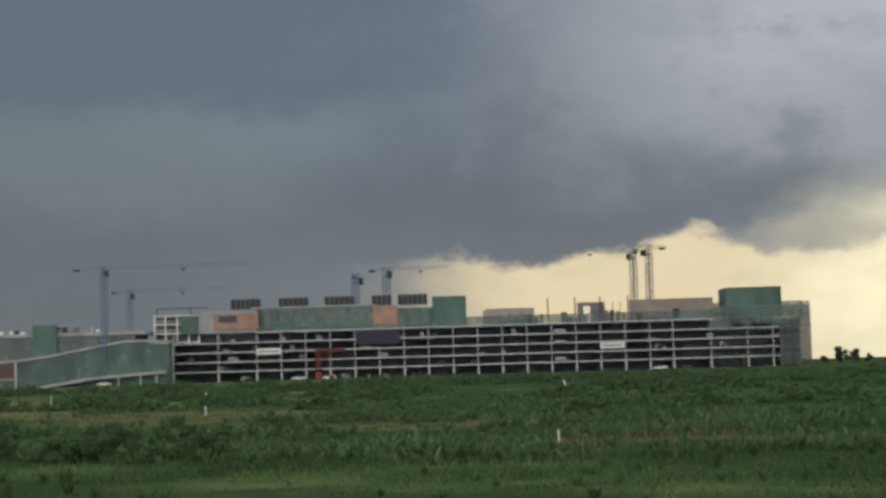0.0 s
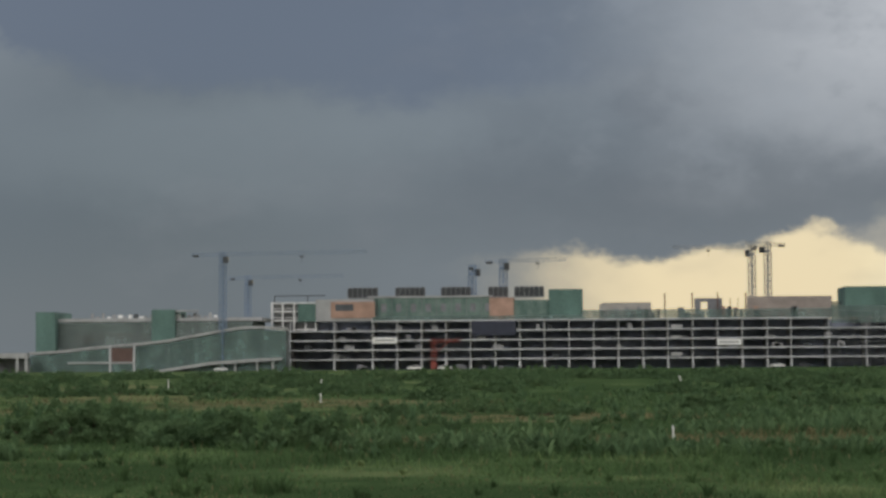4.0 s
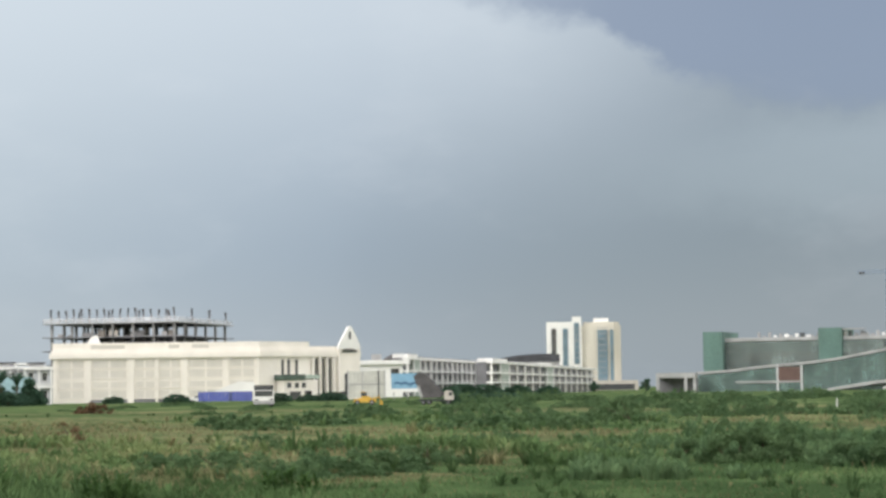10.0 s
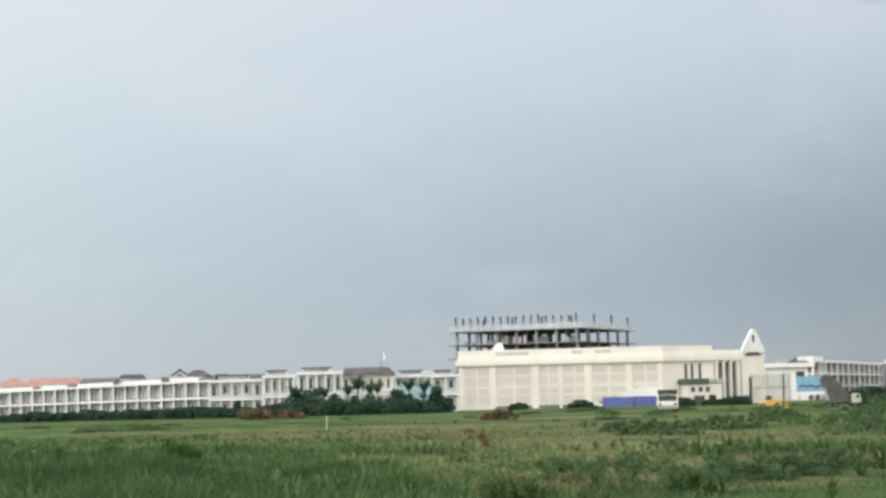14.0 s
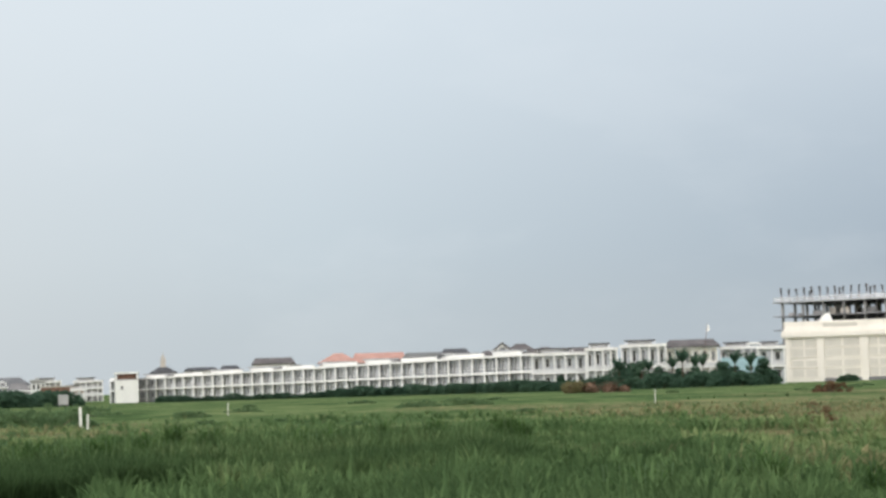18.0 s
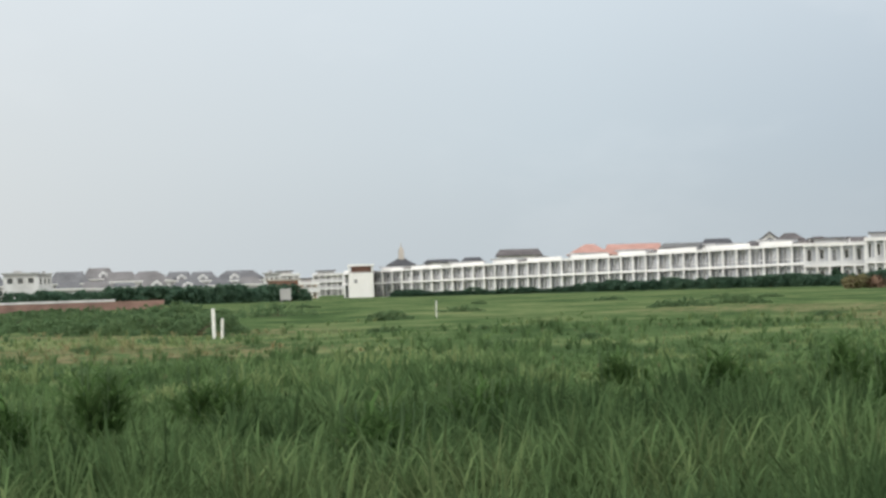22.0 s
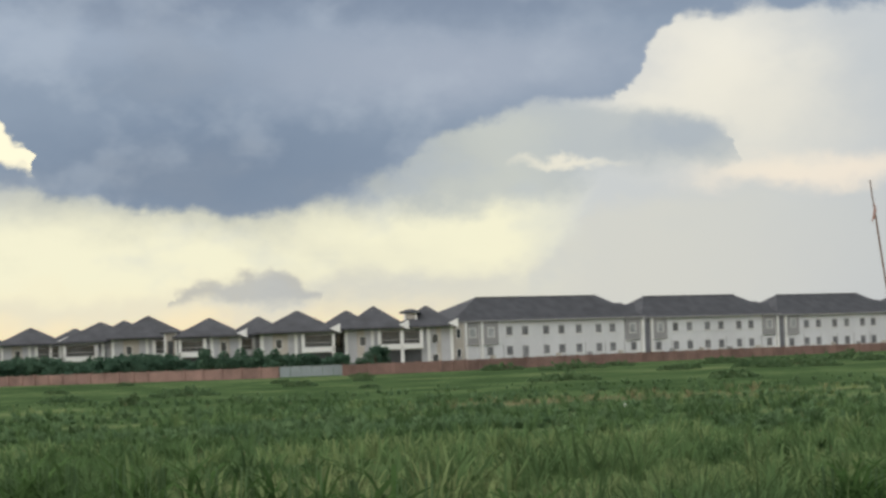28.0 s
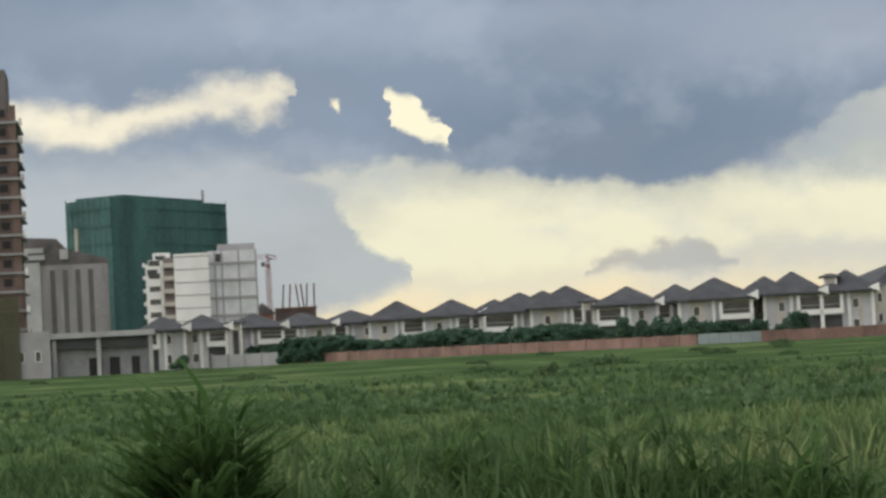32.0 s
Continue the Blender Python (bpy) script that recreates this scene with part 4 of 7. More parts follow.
# ---- white civic building ----
def white_building():
    b = thing("white_hall", -270, 467.5, "large cream-white civic building with a pointed gable tower", "building", rz=27.4)
    part("left_wall", prism([(0, 0), (49, 0), (75, 23), (70, 40), (0, 40)], 0, 10.6), CREAM, b)
    part("cornice", prism([(-0.8, -0.8), (49.3, -0.8), (75.8, 22.6), (71, 41), (-0.8, 41)], 10.6, 11.9), CREAM, b)
    part("cornice", prism([(-0.4, -0.4), (49.2, -0.4), (75.4, 22.8), (70.5, 40.5), (-0.4, 40.5)], 11.9, 12.5), CREAM, b)
    part("parapet", prism([(0, 0), (49, 0), (62, 11.5), (62, 40), (0, 40)], 12.5, 14.3), CREAM, b)
    part("parapet", prism([(62, 11.6), (75, 23), (70, 40), (62.1, 40)], 12.5, 13.2), CREAM, b)
    for x0, x1 in ((9, 17), (27.5, 30), (33, 37)):
        part("parapet_panel", boxes((x0, x1, -0.1, 0, 12.85, 13.8)), CREAM_DARK, b)
    part("roof_fin", profile([(8.0, 14.3), (8.8, 15.6), (10.0, 16.2), (10.6, 16.1), (11.2, 14.3)], 2, 2.5), WHITE, b)
    for x0, x1 in ((0.0, 0.9), (7.6, 8.9), (17.6, 19.2), (24.2, 24.9), (30.4, 31.8), (40.4, 41.6), (48.0, 49.0)):
        part("pilaster", boxes((x0, x1, -0.35, 0, 0, 10.6)), CREAM, b)
    lights = ((1.5, 4.2), (4.6, 7.3), (9.3, 13.1), (13.6, 17.3), (19.6, 21.5), (21.9, 24.0), (25.2, 27.7), (28.1, 30.2), (32.3, 36.0), (36.5, 40.2), (42.0, 44.8), (45.2, 47.8))
    for x0, x1 in lights:
        for z0, z1 in ((8.3, 10.1), (5.9, 7.7), (3.5, 5.0), (1.1, 2.9)):
            part("wall_panel", boxes((x0, x1, -0.04, 0.02, z0, z1)), CREAM_DARK, b)
            part("panel_rim", boxes((x0 - 0.12, x1 + 0.12, -0.16, 0, z0 - 0.2, z0 - 0.02)), CREAM, b)
    part("plinth_gap", boxes((8, 47, -0.1, 0, 0, 0.75)), DARK_CONCRETE, b)
    # the front with its tall windows
    at, rz = (49, 0, 0), 41.5

    def front(name, me, m, label=""):
        return part(name, me, m, b, label, at=at, rz=rz)

    for u in (7.4, 9.5, 12.2):
        front("tall_window", boxes((u, u + 1.0, -0.05, 0.05, 5.8, 9.9)), GLASS)
        front("window_surround", boxes((u - 0.25, u, -0.18, 0, 5.6, 10.1), (u + 1.0, u + 1.25, -0.18, 0, 5.6, 10.1)), CREAM)
    for k, u in enumerate((18.6, 21.0, 23.4)):
        front("glazed_bay", boxes((u, u + 1.5, -0.1, 0.05, 1.5, 10.2)), mat("bay_glass_%s" % "abc"[k], (0.12, 0.12, 0.12), 0.2, 0.15, 0.3, 2) if k == 0 else bpy.data.materials["bay_glass_a"])
        front("giant_column", rod([(u + 1.95, -0.5, 0), (u + 1.95, -0.5, 10.5)], 0.42, 10), CREAM)
    front("giant_column", rod([(18.1, -0.5, 0), (18.1, -0.5, 10.5)], 0.42, 10), CREAM)
    front("canopy", boxes((5.0, 12.4, -3.5, -0.2, 4.9, 6.2)), mat("dark_green_canopy", (0.07, 0.11, 0.09), 0.5), "dark green entrance canopy")
    front("canopy", boxes((12.4, 17.8, -3.2, -0.2, 5.2, 6.1)), mat("pale_canopy", (0.45, 0.55, 0.50), 0.5))
    front("porch", boxes((5.6, 17.2, -3.0, -0.3, 0, 4.9)), CREAM)
    for u in (6.6, 9.2, 11.6):
        front("porch_window", boxes((u, u + 1.3, -3.08, -2.98, 3.0, 4.2)), GLASS)
    front("porch_door", boxes((12.6, 15.0, -3.08, -2.98, 0, 2.2)), BLACK)
    front("porch_arch", boxes((7.5, 11.2, -3.08, -2.98, 0, 2.1)), GLASS)
    # gable tower at the end of the front
    front("gable_tower", boxes((26.6, 34.4, -1.2, 5, 0, 12.6)), CREAM)
    tower = front("gable", profile([(26.6, 13.4), (28.9, 16.6), (30.3, 18.3), (31.0, 18.3), (32.3, 16.6), (34.3, 13.4), (34.5, 12.5), (26.4, 12.5)], -1.4, -0.7), WHITE, "steep white pointed gable")
    part("gable_slot", boxes((30.1, 30.8, -1.48, -1.41, 15.0, 16.8)), DARK_METAL, tower)
    part("lettering_bar", boxes((27.6, 32.9, -1.5, -1.42, 11.7, 12.2)), DARK_METAL, tower, "unreadable dark lettering")
    part("lettering_bar", boxes((28.4, 31.9, -1.5, -1.42, 12.35, 12.6)), DARK_METAL, tower)
    for z in (4.6, 2.0):
        front("tower_window", boxes((28.6, 30.2, -1.28, -1.18, z, z + 1.6)), GLASS)
    for u in (18.8, 21.4, 24.2, 27.0):
        front("ground_arch", boxes((u, u + 1.7, -1.3, -1.21, 0, 1.9)) if u > 25 else boxes((u, u + 1.7, -0.12, -0.04, 0, 1.9)), GLASS)
    return b


white_building()


def side_house():
    b = thing("side_house", -276, 470, "small white house tucked beside the civic building", "house", rz=27)
    part("body", boxes((-12, 0, 6, 16, 0, 8.0)), WHITE, b)
    part("balcony", boxes((-10, -0.5, 4.6, 6, 4.4, 5.0)), WHITE, b)
    part("roof_slab", boxes((-9.5, -0.4, 4.4, 15, 9.4, 9.9)), WHITE, b)
    for x in (-9.2, -6, -0.9):
        part("roof_post", boxes((x, x + 0.35, 5, 5.4, 8.0, 9.4)), WHITE, b)
    part("lean_to", boxes((-5, 0, 2.5, 6, 0, 3.6)), PALE_CONCRETE, b)
    part("shutter", boxes((-3.4, -0.8, 2.4, 2.5, 0.4, 2.9)), DARK_METAL, b)


side_house()


def frame_building():
    x, y = from_eye(30.15, 592)
    b = thing("unfinished_building", x, y, "bare concrete building frame with upright starter bars on top", "building", rz=8)
    rng = random.Random(3)
    # lower slabs and core take the darker concrete, the top slab the lighter
    for z in (9.8, 13.4, 17.0, 20.6):
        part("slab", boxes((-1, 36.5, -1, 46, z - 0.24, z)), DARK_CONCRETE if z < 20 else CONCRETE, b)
    col = boxes((-0.3, 0.3, -0.3, 0.3, 0, 20.3))
    col.materials.append(CONCRETE)
    for i in range(7):
        for j in range(6):
            part("column", col, CONCRETE, b, at=(1 + i * 5.6, 1 + j * 8.6, 0))
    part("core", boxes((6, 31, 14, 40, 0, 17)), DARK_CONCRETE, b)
    for _ in range(26):
        px, py, z = rng.uniform(1, 33), rng.uniform(-0.3, 5), rng.choice((13.4, 17.0))
        part("site_load", boxes((px, px + rng.uniform(0.8, 2.5), py, py + 1, z, z + rng.uniform(0.5, 1.8))), rng.choice((PALE_CONCRETE, BEIGE, GREY_PAINT)), b)
    screen = mat("pale_formwork", (0.62, 0.64, 0.67), 0.8, 0.1, 0.4, 0.5, alpha=0.36)
    part("deck_screen", boxes((-0.8, 36.3, -0.8, -0.7, 20.6, 21.8)), screen, b, "pale sheeting round the top deck")
    part("deck_screen", boxes((36.2, 36.3, -0.6, 45, 20.6, 21.8)), screen, b)
    for i in range(17):
        for j in range(4 if i == 16 else 2 if i % 4 == 1 else 1):
            px, py = 0.8 + i * 2.12, 0.8 + j * 14.5
            top = 24.1 + rng.uniform(-0.4, 0.3)
            bars = part("starter_bar_cage", merge(*[rod([(px + dx, py + dy, 20.6), (px + dx * 0.4 + lean, py + dy * 0.4, top)], 0.05, 3)
                                               for dx, dy, lean in ((-0.25, 0, rng.uniform(-.3, .3)), (0.25, 0, rng.uniform(-.3, .3)), (0, 0.25, 0))]), RUST, b)
            part("bar_wrap", rod([(px, py, 22.5), (px + rng.uniform(-0.25, 0.25), py, top + 0.1)], 0.16, 6, 1.7), DARK_METAL, bars)


frame_building()


def hotel():
    x, y = from_eye(17.42, 1185)
    b = thing("hotel_tower", x, y, "distant cream and white tower with tall blue glass strips", "tower", rz=16.5)
    stone = mat("hotel_cream", (0.60, 0.57, 0.50), 0.7, 0.08, 0.1, 1, streak=0.6)
    part("left_wing", boxes((0, 13.5, 0, 22, 0, 36.5)), WHITE, b)
    part("lift_core", boxes((13.5, 18.6, -1.5, 22, 0, 39.2)), WHITE, b)
    part("right_wing", prism([(18.6, 1), (36, -1.5), (39.4, 3), (39.4, 22), (18.6, 22)], 0, 34.5), stone, b)
    part("crown", prism([(19.5, 2), (36, -0.8), (38.5, 3), (38.5, 20), (19.5, 20)], 34.5, 36.2), stone, b)
    part("crown_box", boxes((25, 33, 4, 14, 36.2, 38.3)), WHITE, b)
    for x0, x1, z0, z1, g in ((2.6, 5.2, 13, 33, GLASS), (8.6, 11.4, 13, 33, BLUE_GLASS)):
        part("glass_strip", boxes((x0, x1, -0.3, 0.1, z0, z1)), g, b)
    part("glass_strip", boxes((14.6, 17.4, -1.8, -1.45, 14, 36)), BLUE_GLASS, b)
    part("glass_strip", boxes((27, 32.3, -1.75, -0.2, 4, 32)), BLUE_GLASS, b)
    part("glass_strip", boxes((33.6, 35.4, -1.9, -1.2, 4, 32)), BLUE_GLASS, b)
    for z in range(6, 34, 3):
        part("floor_band", boxes((26.8, 32.5, -1.82, -1.76, z, z + 0.25)), GREY_PAINT, b)
        part("floor_band", boxes((14.5, 17.5, -1.88, -1.81, z + 8 if z < 26 else z, z + 8.25 if z < 26 else z + 0.25)), GREY_PAINT, b)
    part("podium", boxes((24, 48, -8, 2, 0, 5.2)), BEIGE, b)
    part("podium_opening", boxes((26, 46, -8.2, -7.9, 0.4, 3.2)), DARK_METAL, b)


hotel()


# ---- terraced shop-houses ----
def terrace_house(width, depth, z1, z2, top, style, deep):
    """One unit of a white terrace: two visible upper storeys with balconies, glass behind, and a parapet roof."""
    b = thing("terrace_house", 0, 0, "white terraced house with balconies and square columns", "house", group="white terrace")
    # the recess shade is carried by the body's colour
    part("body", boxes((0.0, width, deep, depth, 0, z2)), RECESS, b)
    for z in (z1, z2):
        part("balcony_slab", boxes((-0.05, width + 0.05, -0.35, deep, z - 0.36, z + 0.04)), WHITE, b)
    part("balcony_rail", boxes((0.1, width - 0.1, -0.15, -0.05, z1 + 0.72, z1 + 0.82), (0.1, width - 0.1, -0.15, -0.05, z1 + 0.35, z1 + 0.42)), GREY_PAINT, b)
    part("column", boxes((0, 0.34, -0.2, 0.2, 0, z2 - 0.3)), WHITE, b)
    part("column", boxes((width * 0.52, width * 0.52 + 0.18, -0.1, 0.15, 0, z2 - 0.3)), PALE_CONCRETE, b)
    for z0, zt in ((z1 - 2.3, z1 - 0.9), (z1 + 1.0, z2 - 0.7)):
        w = width * 0.27
        window(b, width * 0.2, z0, w, zt - z0, deep, SHADED_GLASS)
        if style == 1 and z0 > z1:
            # dark sheet in place of the shade in an open loggia
            part("loggia_opening", boxes((width * 0.56, width * 0.94, deep - 0.03, deep + 0.05, z1 + 0.1, z2 - 0.5)), SHADED_GLASS, b)
        else:
            window(b, width * 0.66, z0 - 0.2, w, zt - z0 + 0.2, deep, SHADED_GLASS, WHITE)
        part("string_course", boxes((0.1, width - 0.1, deep - 0.1, deep, z0 - 0.45, z0 - 0.3)), WHITE, b)
    # grey strip painted as the shade line beneath each slab
    for z in (z1, z2):
        part("slab_trim", boxes((0.26, width, -0.2, -0.05, z - 0.46, z - 0.3)), GREY_PAINT, b)
    part("party_wall", boxes((-0.1, 0.1, 0.26, deep, 0, z2 - 0.3)), PALE_CONCRETE, b)
    if style == 0:
        part("parapet", boxes((0, width, 0.0, 0.3, z2, z2 + 0.6)), WHITE, b)
    elif style == 1:
        part("roof_room", boxes((width * 0.1, width * 0.9, 2.5, depth - 1, z2, top - 0.3)), WHITE, b)
        part("roof_cap", boxes((0, width, 2.0, depth - 0.5, top - 0.3, top)), PALE_CONCRETE, b)
    else:
        part("canopy", hip_roof(0, width, 1.0, depth, z2, top, width * 0.3, 0.2), OLD_ROOF, b)
    return b


def terrace(p0, p1, units, depth, z1, z2, top, scale0, scale1, styles, group, deep):
    p0, p1 = Vector((*p0, 0)), Vector((*p1, 0))
    d = p1 - p0
    turn, w = math.degrees(math.atan2(d.y, d.x)), d.length / units
    kinds = {}
    for i in range(units):
        s = styles[i % len(styles)]
        q = p0 + d * (i / units)
        k = scale0 + (scale1 - scale0) * i / max(1, units - 1)
        if s not in kinds:
            kinds[s] = terrace_house(w, depth, z1, z2, top, s, deep)
            kinds[s]["group"] = group
            kinds[s].matrix_world = pose(q.x, q.y, 0, 0, 0, turn) @ Matrix.Diagonal((1, 1, k, 1))
        else:
            kinds[s].matrix_basis, keep = pose(0, 0, 0), kinds[s].matrix_basis.copy()
            copy_thing(kinds[s], pose(q.x, q.y, 0, 0, 0, turn) @ Matrix.Diagonal((1, 1, k, 1)))
            kinds[s].matrix_basis = keep


def frame_house(width, depth, z1, z2, top, style, base):
    """One unit of an unfinished terrace: white slabs and thick columns before loggias darkened by their wall colour."""
    b = thing("terrace_house", 0, 0, "white terraced house with deep open loggias", "house")
    part("body", boxes((0.0, width, 1.5, depth, 0, z2 - 0.2)), SHADED_LOGGIA, b)
    for z in (base, z1, z2):
        part("balcony_slab", boxes((-0.05, width + 0.05, -0.35, 1.5, z - 0.5, z + 0.1)), WHITE, b)
    for z in (base, z1):
        part("balcony_rail", boxes((0.5, width - 0.1, -0.15, -0.05, z + 0.62, z + 0.75)), WHITE, b)
    part("column", boxes((0, 1.0, -0.25, 0.3, 0, z2 - 0.5)), WHITE, b)
    part("column", boxes((width * 0.5, width * 0.5 + 0.6, -0.2, 0.2, 0, z2 - 0.5)), WHITE, b)
    for z, zt in ((0.6, base - 0.8), (base + 0.4, z1 - 0.9), (z1 + 0.4, z2 - 0.9)):
        for u in (0.16, 0.64):
            w = part("window", boxes((width * u, width * (u + 0.24), 1.42, 1.5, z, zt)), GLASS, b)
            part("window_frame", boxes((width * (u + 0.11), width * (u + 0.13), 1.34, 1.41, z, zt)), WHITE, w)
    if style == 1:
        part("stair_bay", boxes((width * 0.56, width * 0.98, -0.1, 1.3, 0, z2 - 0.5)), GREEN_GREY, b, "grey-green rendered stair bay")
        part("roof_room", boxes((width * 0.1, width * 0.95, 0.3, depth, z2 + 0.1, top)), WHITE, b)
    else:
        for u in (0.06, 0.56):
            part("roof_cap", boxes((width * u, width * (u + 0.36), 0.4, 2.0, z2 + 0.35, z2 + 0.6)), SLATE, b)
        part("parapet", boxes((0, width, -0.2, 0.1, z2 + 0.1, z2 + 0.42)), WHITE, b)
    return b


def frame_row(p0, p1, units, z1, z2, top, k0, k1, styles, base):
    p0, p1 = Vector((*p0, 0)), Vector((*p1, 0))
    d = p1 - p0
    turn, w, kinds = math.degrees(math.atan2(d.y, d.x)), d.length / units, {}
    for i in range(units):
        q, k, st = p0 + d * (i / units), k0 + (k1 - k0) * i / (units - 1), styles[i]
        m = pose(q.x, q.y, 0, 0, 0, turn)
        if st in kinds:
            copy_thing(kinds[st], m @ Matrix.Diagonal((1, 1, k / kinds[st].scale.z, 1)))
        else:
            b = frame_house(w, 5, z1, z2, top, st, base)
            b["group"] = "terrace beyond the civic building"
            b.matrix_basis = m @ Matrix.Diagonal((1, 1, k, 1))
            kinds[st] = b


# two rows beyond the civic building
frame_row(from_eye(21.0, 672), from_eye(18.72, 860), 9, 7.9, 11.6, 12.9, 1.0, 1.0, (1, 0, 0, 0, 0, 0, 0, 0, 1), 4.2)
frame_row(from_eye(18.85, 700), from_eye(16.15, 1000), 8, 7.2, 10.5, 11.6, 1.0, 0.93, (1, 0, 0, 1, 0, 0, 0, 0), 4.2)


def end_house():
    low = thing("flat_roof_house", *from_eye(22.2, 640), "low white house with a flat overhanging roof", "house", rz=22)
    part("body", boxes((0, 12, 0, 9, 0, 9.4)), WHITE, low)
    part("roof_edge", boxes((-0.6, 14, -1, 9, 9.4, 10.6)), WHITE, low)
    part("roof_tank", boxes((3, 6, 2, 5, 10.6, 12.4)), PALE_CONCRETE, low)
    part("window", boxes((8.6, 11, -0.08, 0, 5.4, 8.2)), GLASS, low)
    shed = thing("barrel_roof_hall", *from_eye(19.0, 900), "long hall with a low curved dark roof", "hall", rz=17)
    pts = [(0, 12.5), (4, 13.6), (12, 15.0), (20, 15.6), (28, 15.7), (30, 15.2), (30, 12.5)]
    part("roof", profile(pts, 0, 30), SLATE, shed)
    part("wall", boxes((0.3, 29.7, 0.4, 29.6, 0, 12.5)), PALE_CONCRETE, shed)
    far = thing("red_roof_house", *from_eye(21.6, 900), "far house with a low brown-red roof", "house", rz=21)
    part("body", boxes((0, 14, 0, 12, 0, 14)), BEIGE, far)
    part("roof", hip_roof(0, 14, 0, 12, 14, 16.6, 4), OLD_ROOF, far)


end_house()


# ---- things on the strip before the civic building ----
def billboard():
    x, y = from_eye(21.42, 500)
    b = thing("billboard", x, y, "blue and white landscape billboard on posts", "billboard", rz=21)
    for u in (0.4, 3.5, 6.6):
        part("post", boxes((u, u + 0.25, 0.1, 0.35, 0, 3)), STEEL_GREY, b)
    bd = part("panel", boxes((0, 7.2, 0, 0.1, 1.6, 5.8)), mat("billboard_blue", (0.22, 0.42, 0.60), 0.5, 0.1, 0.2, 1), b)
    hills = [(0.6, 3.3), (0.7, 3.7), (1.3, 4.1), (2.2, 3.6), (3.0, 4.0), (4.1, 3.5), (5.4, 4.0), (6.3, 3.8), (6.9, 4.2), (6.8, 3.7), (6.2, 3.4), (5.3, 3.5), (4.2, 3.0), (3.0, 3.5), (2.2, 3.2), (1.4, 3.6)]
    part("printed_hill_line", profile(hills, -0.03, -0.01), mat("billboard_navy", (0.03, 0.10, 0.22), 0.5), bd)
    part("printed_strip", boxes((0, 7.2, -0.03, -0.01, 1.6, 2.4)), WHITE, bd)


billboard()


def clad_box():
    x, y = from_eye(22.55, 505)
    b = thing("sheet_clad_cabin", x, y, "pale sheet-clad site cabin on steel posts", "cabin", rz=22)
    part("body", boxes((0, 8.6, 0, 6, 0.4, 6.5)), mat("pale_sheet", (0.55, 0.55, 0.51), 0.6), b)
    for u in (0, 3.4, 7.0, 8.4):
        part("post", boxes((u, u + 0.2, -0.12, 0, 0, 6.7)), GREY_PAINT, b)
    part("dark_edge", boxes((-0.5, 0, 0, 6, 0, 6.0)), DARK_METAL, b)
    part("drain_pipe", boxes((6.9, 7.15, -0.2, -0.1, 0, 6.3)), DARK_METAL, b)
    part("sheet_rib", boxes(*[(0.4 + k * 0.8, 0.46 + k * 0.8, -0.05, 0, 0.4, 6.4) for k in range(10)]), WHITE, b)
    part("mid_rail", boxes((0, 8.6, -0.1, -0.06, 3.4, 3.6)), GREY_PAINT, b)


clad_box()


def wheel(parent, x, y, r, w=0.35):
    t = part("wheel", merge(rod([(x, y - w / 2, r), (x, y + w / 2, r)], r, 14)), BLACK, parent)
    part("rim", rod([(x, y - w / 2 - 0.03, r), (x, y + w / 2 + 0.03, r)], r * 0.5, 10), STEEL_GREY, t)


def tipper():
    x, y = from_eye(20.72, 330)
    b = thing("dump_truck", x, y, "dusty dump truck with its tipping body raised", "truck", rz=14)
    b.scale = (0.64, 0.64, 0.64)
    part("chassis", boxes((0, 7.6, 0.4, 2.2, 0.8, 1.2)), DARK_METAL, b)
    part("cab", profile([(5.9, 1.0), (5.9, 2.9), (6.3, 3.2), (7.4, 3.1), (7.9, 2.0), (7.9, 1.0)], 0.2, 2.4), BEIGE, b)
    part("windscreen", boxes((7.0, 7.62, 0.12, 0.19, 2.0, 2.8)), GLASS, b)
    part("tipping_body", profile([(0.6, 1.5), (-1.2, 6.4), (0.0, 7.6), (1.6, 7.2), (5.8, 2.4), (5.0, 1.6)], 0, 2.6), DUMP_GREY, b, "raised brown-grey tipping body")
    part("tailboard", profile([(0.4, 1.6), (-0.4, 4.2), (0.1, 4.5), (1.0, 1.8)], -0.06, -0.01), PALE_CONCRETE, b)
    part("ram", rod([(3.0, 1.3, 1.2), (3.2, 1.3, 4.5)], 0.12), STEEL_GREY, b)
    for u in (1.0, 2.3, 6.8):
        wheel(b, u, 0.4, 0.52), wheel(b, u, 2.2, 0.52)
    return b


tipper()


def box_truck():
    x, y = from_eye(24.95, 330)
    b = thing("white_lorry", x, y, "white lorry seen head-on with a dark windscreen", "truck", rz=25)
    b.scale = (0.82, 0.82, 0.82)
    part("cab", boxes((0, 3.7, 0, 2.2, 0.6, 3.0)), WHITE, b)
    part("roof_fairing", boxes((0.1, 3.6, 0.3, 2.4, 3.0, 3.9)), DARK_METAL, b)
    part("windscreen", boxes((0.25, 3.45, -0.06, 0, 1.9, 2.9)), GLASS, b)
    part("bumper", boxes((-0.05, 3.75, -0.2, 0, 0.5, 1.1)), PALE_CONCRETE, b)
    part("load_box", boxes((0.1, 3.6, 2.5, 8.5, 0.8, 3.7)), WHITE, b)
    for u in (0.5, 3.2):
        part("headlight", boxes((u - 0.25, u + 0.25, -0.08, 0, 1.15, 1.45)), GLASS, b)
        wheel(b, u, 1.0, 0.5), wheel(b, u, 7.0, 0.5)


box_truck()


